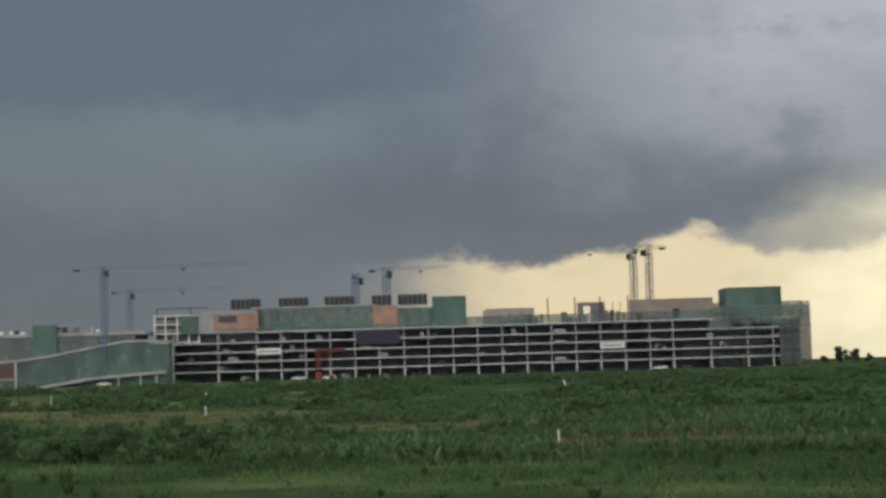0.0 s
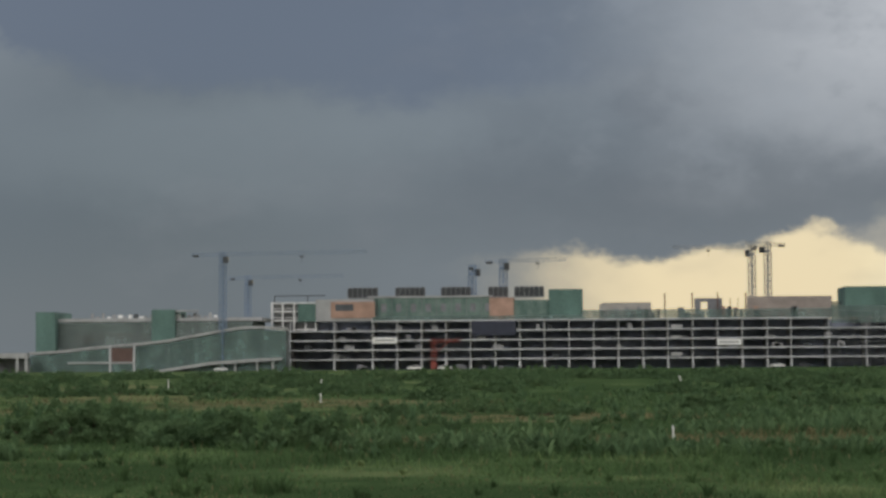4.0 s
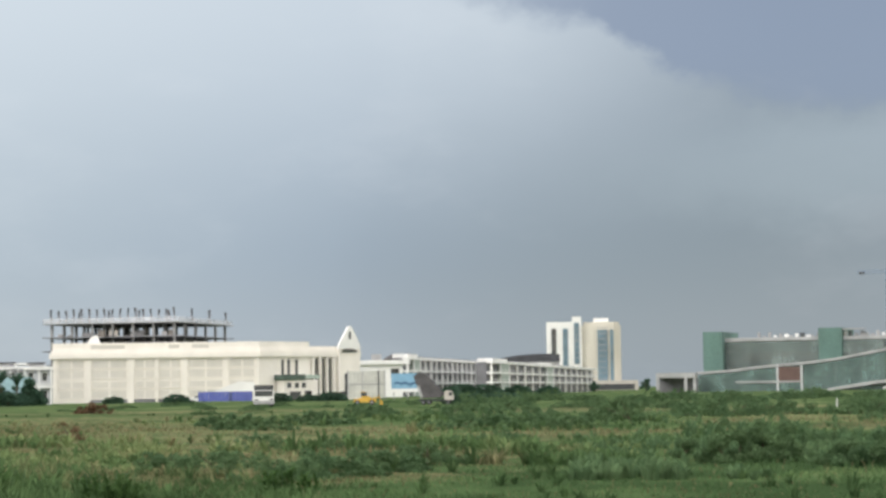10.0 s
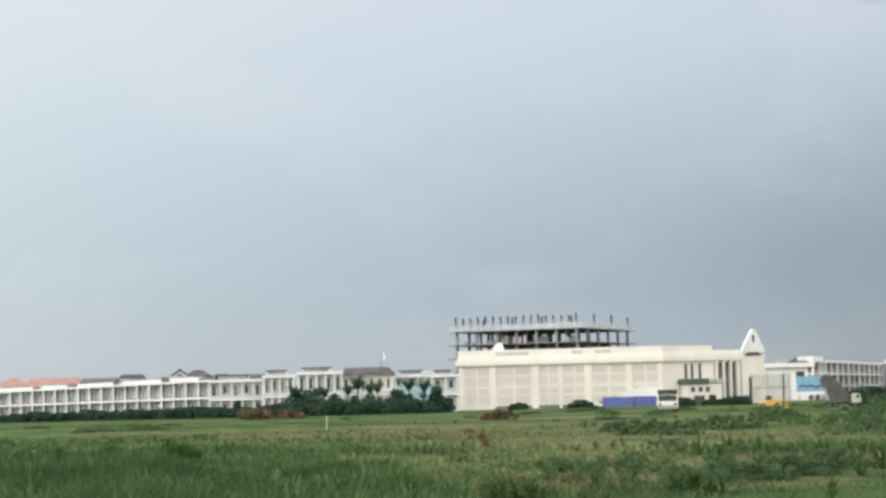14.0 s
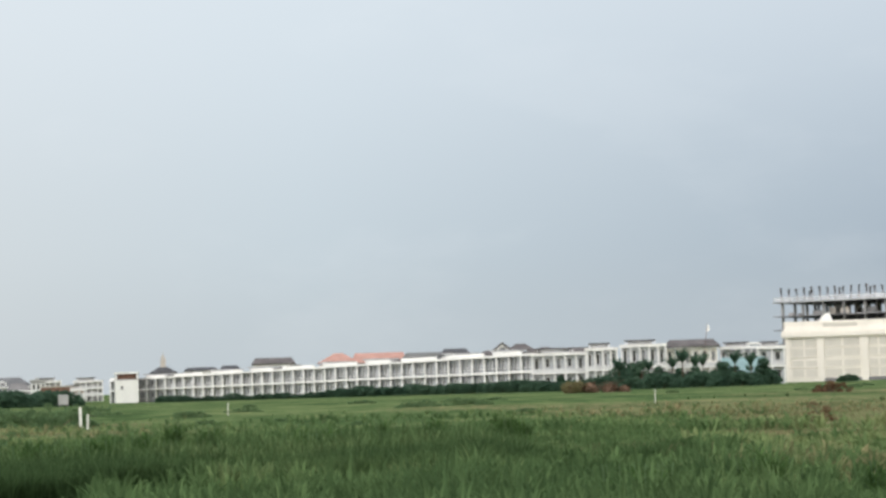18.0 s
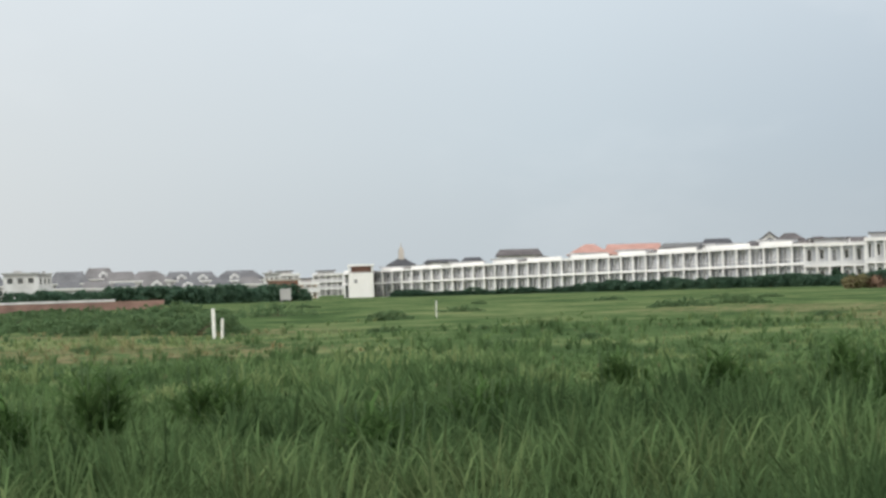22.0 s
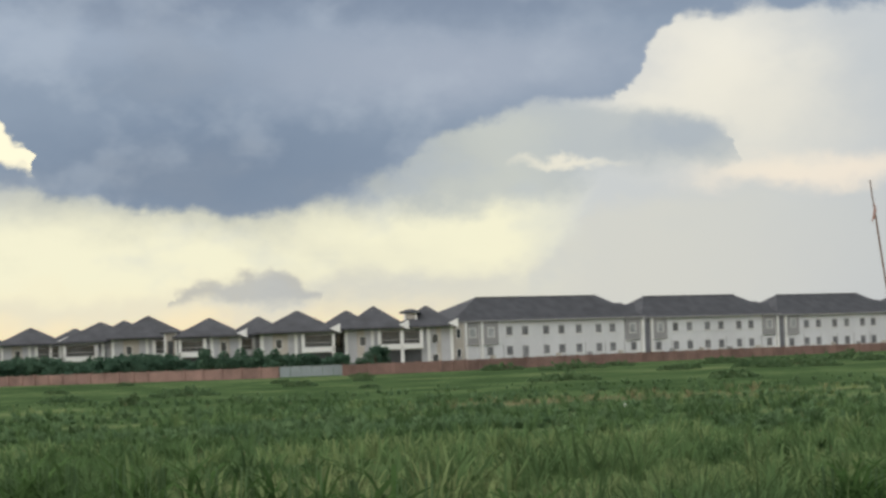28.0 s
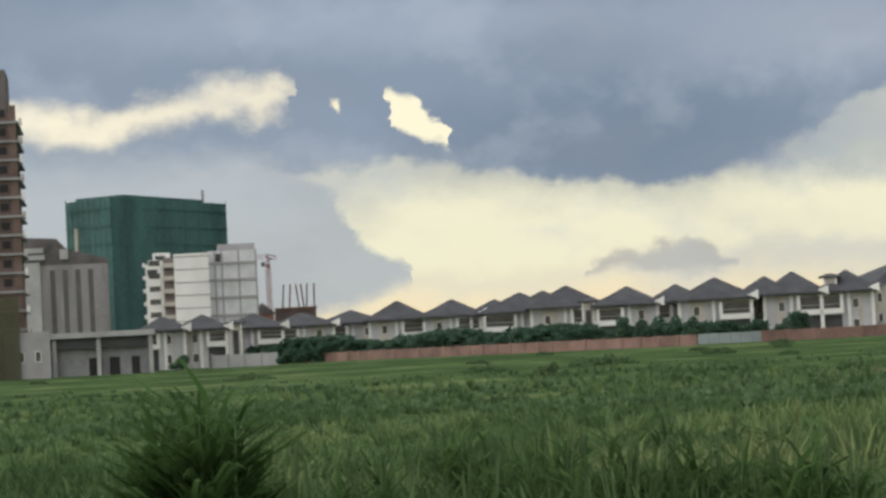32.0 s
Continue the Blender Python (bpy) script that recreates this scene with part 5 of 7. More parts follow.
def hoarding():
    x, y = from_eye(26.35, 500)
    b = thing("blue_hoarding", x, y, "blue corrugated sheet hoarding along the site edge", "fence", rz=26)
    for k in range(16):
        part("sheet", boxes((k * 0.75, k * 0.75 + 0.72, (k % 2) * 0.06, (k % 2) * 0.06 + 0.05, 0.2, 2.3)), BLUE_SHEET if k < 7 or k % 3 else mat("faded_blue_sheet", (0.05, 0.07, 0.20), 0.6) if k == 9 else BLUE_SHEET, b)
    for k in range(5):
        part("post", boxes((k * 2.9, k * 2.9 + 0.1, 0.12, 0.22, 0, 2.4)), STEEL_GREY, b)
    c = thing("white_awning", *from_eye(26.0, 512), "sloping white tarpaulin awning", "awning", rz=26)
    part("cloth", profile([(0, 2.2), (6, 4.6), (9.6, 4.4), (9.6, 2.2)], 0, 3), WHITE, c)
    for u in (0.2, 9.2):
        part("pole", boxes((u, u + 0.12, 0.2, 0.32, 0, 2.4)), STEEL_GREY, c)


hoarding()


def small_car(az, dist, paint, label, kind="car", rz=0):
    x, y = from_eye(az, dist)
    b = thing(kind.replace(" ", "_"), x, y, label, kind, rz=az + rz)
    part("body", profile([(0, 0.35), (0, 0.85), (0.9, 0.98), (1.5, 1.45), (3.0, 1.48), (3.7, 0.98), (4.3, 0.85), (4.3, 0.35)], 0, 1.7), paint, b)
    part("side_glass", profile([(1.2, 1.0), (1.6, 1.4), (2.9, 1.42), (3.4, 1.0)], -0.02, 0.0), GLASS, b)
    for u in (0.8, 3.4):
        wheel(b, u, 0.1, 0.32, 0.22), wheel(b, u, 1.6, 0.32, 0.22)
    return b


small_car(26.6, 505, WHITE, "white saloon car parked by the hoarding")
for az in (4.0, 3.22, 8.95, -5.27):
    small_car(az, 690, WHITE, "white car parked at the foot of the building site")


def digger():
    x, y = from_eye(22.4, 335)
    b = thing("yellow_loader", x, y, "yellow wheeled site machine with a low cab", "digger", rz=22)
    b.scale = (0.66, 0.66, 0.66)
    part("body", profile([(0, 0.7), (0.3, 1.4), (1.6, 1.6), (2.0, 2.0), (3.6, 2.1), (4.2, 1.5), (5.2, 1.3), (5.3, 0.7)], 0, 2), YELLOW, b)
    part("cab", boxes((1.7, 3.1, 0.3, 1.7, 2.0, 2.9)), GLASS, b)
    part("cab_roof", boxes((1.6, 3.2, 0.2, 1.8, 2.9, 3.05)), YELLOW, b)
    part("arm", rod([(4.6, 1, 1.5), (5.9, 1, 1.9), (6.4, 1, 0.6)], 0.18), YELLOW, b)
    part("bucket", boxes((6.0, 6.7, 0.3, 1.7, 0.1, 0.8)), YELLOW, b)
    for u in (0.9, 4.2):
        wheel(b, u, 0.1, 0.62), wheel(b, u, 1.9, 0.62)


digger()

# ---- long white terrace across the field ----
terrace((-418.8, 389.6), (-281.5, 382.3), 40, 11, 3.7, 6.7, 7.8, 0.86, 1.2, (0, 0, 0, 1, 0, 0, 2, 0, 0, 0, 1), "long white terrace", 1.0)


def house_block(name, az, dist, second, width, depth, floors, top, label, wall, roof=None, ridge=0.0, inset=3.0, openings=4, rz_off=0.0, recess=None):
    """A plain house: wall, floor bands, openings with panes, and a flat or hipped roof."""
    x, y = from_eye(az, dist, second)
    b = thing(name, x, y, label, "house", rz=az + rz_off)
    # white houses take the recess tone, for shade behind their columns
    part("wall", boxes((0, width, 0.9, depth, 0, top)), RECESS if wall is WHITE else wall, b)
    h = top / floors
    for k in range(1, floors + 1):
        part("floor_band", boxes((-0.2, width + 0.2, -0.2, 0.9, k * h - 0.3, k * h)), WHITE, b)
    for k in range(floors):
        for i in range(openings):
            w = width / openings
            window(b, i * w + w * 0.26, k * h + (1.1 if i % 2 else 0.4), w * 0.42, h - (2.0 if i % 2 else 1.2), 0.9, GLASS if (i + k) % 3 else SHADED_GLASS)
    for k in range(1, floors):
        part("balcony_rail", boxes((0.1, width - 0.1, -0.12, -0.02, k * h, k * h + 0.8)), SHADED_WHITE, b)
        part("lintel_board", boxes((0.2, width - 0.2, 0.7, 0.9, k * h - 0.55, k * h - 0.3)), PALE_CONCRETE, b)
    for i in range(openings + 1):
        u = min(width - 0.35, i * width / openings)
        part("column", boxes((u, u + 0.35, -0.1, 0.25, 0, top - 0.3)), WHITE, b)
    if roof:
        part("roof", hip_roof(0, width, 0, depth, top, ridge, inset), roof, b)
    else:
        part("parapet", boxes((-0.2, width + 0.2, -0.2, 0.1, top, top + 0.35)), WHITE, b)
        part("roof_room", boxes((width * 0.15, width * 0.7, 2.5, depth - 1, top, top + 1.1)), SHADED_WHITE, b)
        part("roof_room_cap", boxes((width * 0.08, width * 0.77, 1.6, depth - 0.5, top + 1.1, top + 1.35)), OLD_ROOF, b)
        for u in (0.1, 0.74):
            part("roof_post", boxes((width * u, width * u + 0.2, 1.7, 1.9, top, top + 1.1)), WHITE, b)
    return b


end = thing("terrace_end", *from_eye(47.68, 505, True), "plain white end wall of the terrace with a red-brown roof recess", "house", rz=47.5)
part("wall", boxes((0, 5.6, 0, 12, 0, 5.6)), WHITE, end)
part("recess_floor", boxes((-0.1, 5.7, -0.1, 12, 5.6, 5.8)), PALE_CONCRETE, end)
part("recess_wall", boxes((0.6, 5.2, 1.0, 12, 5.8, 7.1)), BRICK, end, "red-brown recess wall")
for u in (0.0, 5.2):
    part("corner_post", boxes((u, u + 0.4, 0, 0.5, 5.8, 7.1)), WHITE, end)
part("roof_slab", boxes((-0.2, 5.8, -0.3, 12, 7.1, 7.5)), WHITE, end)
window(end, 1.2, 3.2, 0.8, 1.0, 0, SHADED_GLASS)
part("side_canopy", boxes((5.6, 8.2, 0, 1.5, 2.6, 2.8)), PALE_CONCRETE, end)
house_block("roadside_house", 36.05, 424, True, 11.5, 11, 2, 7.7, "white two-storey house with a roof terrace", WHITE, None, 0, 0, 5)
house_block("roadside_house", 34.5, 422, True, 6.6, 10, 2, 8.4, "white house with tall porch columns", WHITE, None, 0, 0, 4)
house_block("roadside_house", 33.55, 446, True, 10, 10, 2, 9.2, "white house half hidden by dark trees", WHITE, None, 0, 0, 5)
house_block("roadside_house", 32.3, 452, True, 11.5, 11, 2, 8.6, "cream house with a long low brown roof", CREAM, OLD_ROOF, 10.4, 1.5, 6)
house_block("roadside_house", 30.8, 458, True, 8.5, 10, 2, 8.2, "white flat-roofed house behind palms", WHITE, None, 0, 0, 5)
house_block("roadside_house", 29.75, 452, True, 6.0, 10, 2, 8.0, "white house with a roof terrace", WHITE, None, 0, 0, 2)
x, y = from_eye(30.75, 445, True)
single("blue_wall", boxes((0, 9.5, 0, 0.25, 0, 6.0)), mat("turquoise_paint", (0.33, 0.50, 0.56), 0.6), x, y, "turquoise painted yard wall", "wall", rz=31)


def flag():
    x, y = from_eye(31.2, 452, True)
    b = thing("flagpole", x, y, "thin leaning flagpole with a small white flag", "flagpole", z=8.6)
    part("pole", rod([(0, 0, 0), (0.9, 0, 5.0)], 0.06, 6), RUST, b)
    part("flag", profile([(0.6, 3.4), (0.9, 5.2), (1.3, 4.6), (1.5, 3.7), (1.0, 3.2)], -0.02, 0.02), WHITE, b)


flag()


def backdrop_roofs():
    b = thing("orange_roof_house", *from_eye(42.0, 556, True), "long house under an orange tiled roof", "house", rz=40)
    part("wall", boxes((0, 23, 0, 12, 0, 8.2)), mat("peach_paint", (0.70, 0.58, 0.48), 0.7), b)
    part("roof", hip_roof(0, 10, 0, 12, 8.6, 11.4, 4.5), ORANGE_ROOF, b)
    part("roof", hip_roof(9, 23, 0.5, 11.5, 8.4, 11.2, 1), ORANGE_ROOF, b)
    for i in range(5):
        window(b, 1.5 + i * 3.6, 6.6, 1.3, 1.3, 0)
    b = thing("barrel_vault_hall", *from_eye(39.75, 470, True), "grey hall with a rounded roof end", "hall", rz=39)
    part("roof", profile([(0, 7.4), (0.4, 8.6), (1.4, 9.6), (10.2, 9.6), (10.2, 7.4)], 0, 12), mat("grey_sheet_roof", (0.22, 0.23, 0.24), 0.6), b)
    part("wall", boxes((0.2, 10, 0.2, 11.8, 0, 7.4)), PALE_CONCRETE, b)
    for az, d, w, top, ridge, m, lab in ((38.6, 462, 6.2, 8.6, 10.2, SLATE, "white house with a grey gabled roof"), (43.85, 535, 10.6, 8.6, 10.4, OLD_ROOF, "white upper house with a brown ridge roof"),
                                        (45.7, 545, 8.2, 7.6, 8.6, SLATE, "white roof house with a shallow roof"), (44.75, 540, 5.0, 7.4, 8.8, SLATE, "small house with a hipped slate roof"),
                                        (35.6, 440, 9.5, 7.6, 9.3, OLD_ROOF, "white house with a dark brown roof")):
        b = thing("upper_house", *from_eye(az, d, True), lab, "house", rz=az)
        part("wall", boxes((0, w, 0, 9, 0, top)), WHITE, b)
        part("roof", hip_roof(0, w, 0, 9, top, ridge, 1.0, 0.4), m, b)
        window(b, w * 0.2, top - 1.8, 1.2, 1.2, 0)
    b = thing("gable_villa", *from_eye(37.35, 470, True), "white villa with a round-arched dormer and brown roofs", "house", rz=37)
    part("wall", boxes((0, 10, 0, 9, 0, 8.2)), WHITE, b)
    part("roof", hip_roof(-2, 5, 0, 9, 8.2, 9.6, 2.5), OLD_ROOF, b)
    dorm = part("dormer", profile([(1.8, 8.2), (1.8, 9.6), (3.8, 11.0), (5.8, 9.6), (5.8, 8.2)], -0.8, 3), WHITE, b)
    part("arched_window", rod([(3.8, -0.9, 9.2), (3.8, -0.82, 9.2)], 0.9, 12), DARK_METAL, dorm)
    part("dormer_roof", profile([(1.3, 9.5), (3.8, 11.4), (6.3, 9.5), (6.0, 9.2), (3.8, 10.9), (1.6, 9.2)], -1.1, 5), OLD_ROOF, b)
    part("roof", hip_roof(5.6, 10.5, 0, 9, 9.4, 11.0, 2.0), OLD_ROOF, b)
    b = thing("pagoda_house", *from_eye(46.65, 545, True), "house with a spreading roof and a stepped turret", "house", rz=46)
    part("wall", boxes((0, 6.4, 0, 6, 0, 7.2)), WHITE, b)
    part("roof", hip_roof(0, 6.4, 0, 6, 7.2, 9.2, 3.1, 0.5), SLATE, b)
    t = part("turret", boxes((2.5, 3.9, 2.3, 3.7, 8.4, 11.2)), BEIGE, b)
    part("turret_cap", boxes((2.8, 3.6, 2.6, 3.4, 11.2, 11.9), (3.1, 3.3, 2.9, 3.1, 11.9, 12.9)), BEIGE, t)
    house_block("peach_house", 49.0, 540, True, 5.0, 9, 2, 3.6, "low peach-coloured house behind the terrace end", mat("light_peach", (0.66, 0.50, 0.40), 0.7), None, 0, 0, 3)
    house_block("apartment_block", 48.6, 700, True, 9.5, 12, 3, 6.6, "distant grey apartment block", PALE_CONCRETE, None, 0, 0, 5)
    house_block("apartment_block", 49.6, 690, True, 8.0, 12, 3, 6.8, "distant grey apartment block", PALE_CONCRETE, None, 0, 0, 4)


backdrop_roofs()

# ---- far estate roofs and sheds ----
def upper_windows(b, w, h):
    """A row of upper windows under a grey eave board."""
    part("eave_board", boxes((0.1, w - 0.1, -0.1, -0.01, h - 0.7, h - 0.3)), GREY_PAINT, b)
    for i in range(3):
        window(b, w * (0.1 + 0.3 * i), h - 2.5, w * 0.19, 1.6, 0, GLASS)


def far_estate():
    rng = random.Random(21)
    weathered = mat("weathered_far_roof", (0.150, 0.156, 0.168), 0.9, 0.2, 0.3, 2)
    brown = mat("brown_far_roof", (0.185, 0.182, 0.186), 0.9, 0.2, 0.3, 2)
    rows = [(58.27, 600, 14.8, 7.4, 9.5), (58.4, 560, 13.8, 4.6, 7.7), (56.95, 590, 6.0, 5.2, 8.0), (56.42, 570, 8.6, 8.2, 8.2), (55.55, 575, 3.4, 8.0, 8.0), (55.25, 600, 10.0, 5.4, 8.8), (54.4, 604, 8.0, 6.4, 9.6),
            (53.9, 600, 9.0, 5.6, 8.4), (53.33, 598, 11.6, 5.6, 8.3), (52.35, 604, 7.2, 5.4, 8.0), (51.8, 600, 8.0, 5.2, 7.8), (51.1, 596, 13.3, 5.0, 7.8), (49.85, 590, 4.2, 6.6, 6.6)]
    az = 55.1
    while az > 50.0:
        w = rng.uniform(5.5, 9.0)
        rows.append((az, rng.uniform(545, 565), w, rng.uniform(3.4, 4.2), rng.uniform(5.2, 6.4)))
        az -= math.degrees(w / 555) + rng.uniform(-0.1, 0.2)
    for az, d, w, h, r in rows:
        b = thing("estate_house", *from_eye(az, d, True), "distant white house under a weathered grey-brown roof", "house", rz=az, group="far estate houses")
        part("wall", boxes((0, w, 0, 9, 0, h)), SHADED_WHITE, b)
        if r - h > 0.5:
            tone = rng.choice((weathered, brown, weathered))
            part("roof", hip_roof(0, w, 0, 9, h, r, w * rng.uniform(0.18, 0.34), 0.5), tone, b)
            part("fascia", boxes((-0.5, w + 0.5, -0.62, -0.5, h - 0.1, h + 0.25)), WHITE, b)
            u = w * rng.uniform(0.2, 0.5)
            if rng.random() < 0.65:
                upper_windows(b, w, h)
                continue
            dorm = part("dormer", profile([(u, h + 0.2), (u, h + (r - h) * 0.45), (u + 1.3, h + (r - h) * 0.75), (u + 2.6, h + (r - h) * 0.45), (u + 2.6, h + 0.2)], 0.2, 4), SHADED_WHITE, b)
            part("dormer_window", boxes((u + 0.8, u + 1.8, 0.1, 0.19, h + 0.4, h + (r - h) * 0.45)), SHADED_GLASS, dorm)
        else:
            part("roof_slab", boxes((-0.4, w + 0.4, -0.5, 9, h, h + 0.35)), PALE_CONCRETE, b)
            part("roof_tank", boxes((w * 0.3, w * 0.55, 3, 5, h + 0.35, h + 0.9)), PALE_CONCRETE, b)
        upper_windows(b, w, h)
    b = thing("brick_house", *from_eye(49.75, 470, True), "unfinished red brick house with a flat concrete roof", "house", rz=50)
    part("wall", boxes((0, 6.4, 0, 8, 0, 4.2)), BRICK, b)
    part("roof_slab", boxes((-0.3, 6.8, -0.4, 8, 4.2, 4.5)), BEIGE, b)
    for u in (0.8, 3.0, 4.8):
        part("opening", boxes((u, u + 1.0, -0.05, 0.05, 2.2, 3.6)), BLACK, b)
    b = thing("sign_board", *from_eye(49.45, 400, True), "plain pale grey board standing in the grass", "board", rz=49)
    part("board", boxes((0, 2.0, 0, 0.08, 0.5, 2.5)), PALE_CONCRETE, b)
    for u in (0.2, 1.7):
        part("post", boxes((u, u + 0.1, 0.08, 0.18, 0, 2.4)), STEEL_GREY, b)
    b = thing("blue_roof_shed", *from_eye(58.35, 485, True), "long low sheds with pale and blue sheet roofs", "shed", rz=58)
    part("wall", boxes((0, 13, 0, 12, 0, 2.4)), WHITE, b)
    part("roof", profile([(-0.4, 2.3), (-0.4, 4.3), (12, 4.5), (12.4, 4.2), (12.4, 2.3)], 2, 13), mat("pale_sheet_roof", (0.62, 0.64, 0.66), 0.5), b)
    part("roof", profile([(-0.4, 1.2), (-0.4, 1.9), (6.0, 2.0), (9.5, 2.3), (12.2, 3.4), (15.8, 1.7), (16.4, 1.2)], -6, 1.9), BLUE_ROOF, b, "blue sheet roof")
    part("wall", boxes((0, 16, -5.6, 1.5, 0, 1.2)), PALE_CONCRETE, b)


far_estate()


def coped_wall():
    a, c = Vector((*from_eye(56.9, 342, True), 0)), Vector((*from_eye(52.4, 350, True), 0))
    d = c - a
    b = thing("coped_wall", a.x, a.y, "long brick boundary wall with a white coping", "wall", rz=math.degrees(math.atan2(d.y, d.x)))
    part("wall", boxes((0, d.length, 0, 0.3, 0, 1.3)), WALL_BRICK, b)
    part("coping", boxes((-0.1, d.length * 0.72, -0.1, 0.4, 1.3, 1.62)), SHADED_WHITE, b)


coped_wall()


# ---- long two-storey block ----
LB_TURN = math.degrees(math.atan2(141, -51))


def long_block():
    """Four blocks joined by lower link roofs: span, ridge, eave height, ridge height, grey bays, stair, window places."""
    paint = mat("block_paint", (0.715, 0.73, 0.76), 0.7, 0.06, 0.2, 2, streak=0.6)
    stair_grey = mat("stair_grey", (0.16, 0.165, 0.19), 0.6)
    rows = (((-0.8, 46.3), (13.4, 40.3), 7.65, 11.75, ((0.0, 3.3), (6.7, 9.4), (10.3, 13.5), (41.9, 45.2)), None, (11.9, 16.1, 19.5, 24.1, 27.5, 31.4, 35.9, 39.1, 43.9)),
            ((46.3, 80.0), (51.5, 74.0), 7.5, 11.4, ((48.4, 51.7), (75.7, 78.8)), (46.2, 47.6), (49.8, 54.0, 57.4, 61.8, 65.2, 69.7, 72.8, 77.4)),
            ((80.0, 113.4), (85.2, 107.4), 7.3, 11.2, ((81.9, 85.0), (109.6, 112.6)), (79.6, 81.0), (83.2, 87.3, 90.5, 94.9, 98.2, 102.6, 105.6, 111.0)),
            ((113.4, 149.4), (118.2, 144.8), 7.05, 10.95, ((115.9, 118.4), (145.9, 148.9)), (113.6, 115.2), (117.2, 121.1, 124.6, 128.6, 132.0, 135.6, 140.0, 143.3, 147.2)))
    over, t = 0.7, radians(LB_TURN)
    for k, ((u0, u1), (r0, r1), eave, top, bays, stair, places) in enumerate(rows):
        b = thing("accommodation_block", -381 + math.cos(t) * u0, 144 + math.sin(t) * u0, "long white two-storey block under a slate hipped roof", "building", rz=LB_TURN, group="row of white two-storey blocks")
        w = u1 - u0
        part("wall", boxes((0, w, 0, 11, 0, eave)), paint, b)
        a, c = r0 - u0, r1 - u0
        e0, e1 = (a - 9.5 if k == 0 else a - 6.0), (c + 6.0 if k < 3 else c + 5.2)
        lo, hi = (-over, 11 + over), (eave - 0.1, eave + 0.15)
        roof = solid([(e0, lo[0], hi[0]), (e1, lo[0], hi[0]), (e1, lo[1], hi[0]), (e0, lo[1], hi[0]), (e0, lo[0], hi[1]), (e1, lo[0], hi[1]), (e1, lo[1], hi[1]), (e0, lo[1], hi[1]), (a, 5.5, top), (c, 5.5, top)],
                     [(3, 2, 1, 0), (0, 1, 5, 4), (1, 2, 6, 5), (2, 3, 7, 6), (3, 0, 4, 7), (4, 5, 9, 8), (6, 7, 8, 9), (5, 6, 9), (7, 4, 8)])
        part("roof", roof, SLATE, b)
        part("ridge_cap", boxes((a, c, 5.35, 5.65, top - 0.06, top + 0.1)), SLATE, b)
        for end in ((w - 7.0, w) if k < 3 else None, (0, 6.0) if k else None):
            if end:
                z = eave + (top - eave) * 0.66
                link = solid([(end[0], 0.6, eave + 0.1), (end[1], 0.6, eave + 0.1), (end[1], 10.4, eave + 0.1), (end[0], 10.4, eave + 0.1), (end[0], 5.5, z), (end[1], 5.5, z)],
                             [(3, 2, 1, 0), (0, 1, 5, 4), (2, 3, 4, 5), (1, 2, 5), (3, 0, 4)])
                part("link_roof", link, SLATE, b)
        part("gutter", boxes((e0, e1, -over - 0.15, -over, eave - 0.15, eave + 0.1)), GREY_PAINT, b)
        mid = [(p + q) / 2 for p, q in bays]
        for u in places:
            for z in (eave - 2.5, eave - 5.8):
                if z > 3.5 and any(abs(u - m) < 1.8 for m in mid):
                    continue
                fr = window(b, u - u0 - 0.65, z, 1.3, 1.5, 0, SHADED_GLASS, GREY_PAINT)
                part("sill", boxes((u - u0 - 0.75, u - u0 + 0.75, -0.2, 0, z - 0.12, z)), WHITE, fr)
        for p, q in bays:
            bay = part("grey_bay", boxes((p - u0, q - u0, -0.35, 0, 3.7, eave - 0.15)), GREY_PAINT, b, "grey rendered upper bay")
            window(bay, (p + q) / 2 - u0 - 0.75, 4.9, 1.5, 1.7, -0.35, CURTAINED)
        if stair:
            # recess shade put into the colour of a flat, proud panel
            part("stair_bay", boxes((stair[0] - u0, stair[1] - u0, -0.3, -0.02, 0, eave - 0.15)), stair_grey, b, "dark flat panel in place of a recessed stair bay")
        piers = [3.6, 6.5, 9.9] if k == 0 else [stair[0] - 0.35, stair[1] + 0.35]
        for u in piers:
            part("pier", boxes((u - u0 - 0.25, u - u0 + 0.25, -0.6, 0, 0, eave - 0.15)), WHITE, b)
        if k == 0:
            part("beige_bay", boxes((3.9 - u0, 6.3 - u0, -0.3, 0, 0, eave - 0.15)), BEIGE, b)
            for z in (1.6, 4.9):
                window(b, 4.6 - u0, z, 1.0, 1.6, -0.3)
        for i in range(int(w / 4.5)):
            part("wall_panel_joint", boxes((2.0 + i * 4.5, 2.12 + i * 4.5, -0.06, -0.01, 0, 3.6)), PALE_CONCRETE, b)
        for i in range(int(w / 7)):
            part("garden_pier", boxes((3 + i * 7, 3.7 + i * 7, -4, -3.4, 0, 1.9)), BEIGE if i % 2 else GREY_PAINT, b)


long_block()


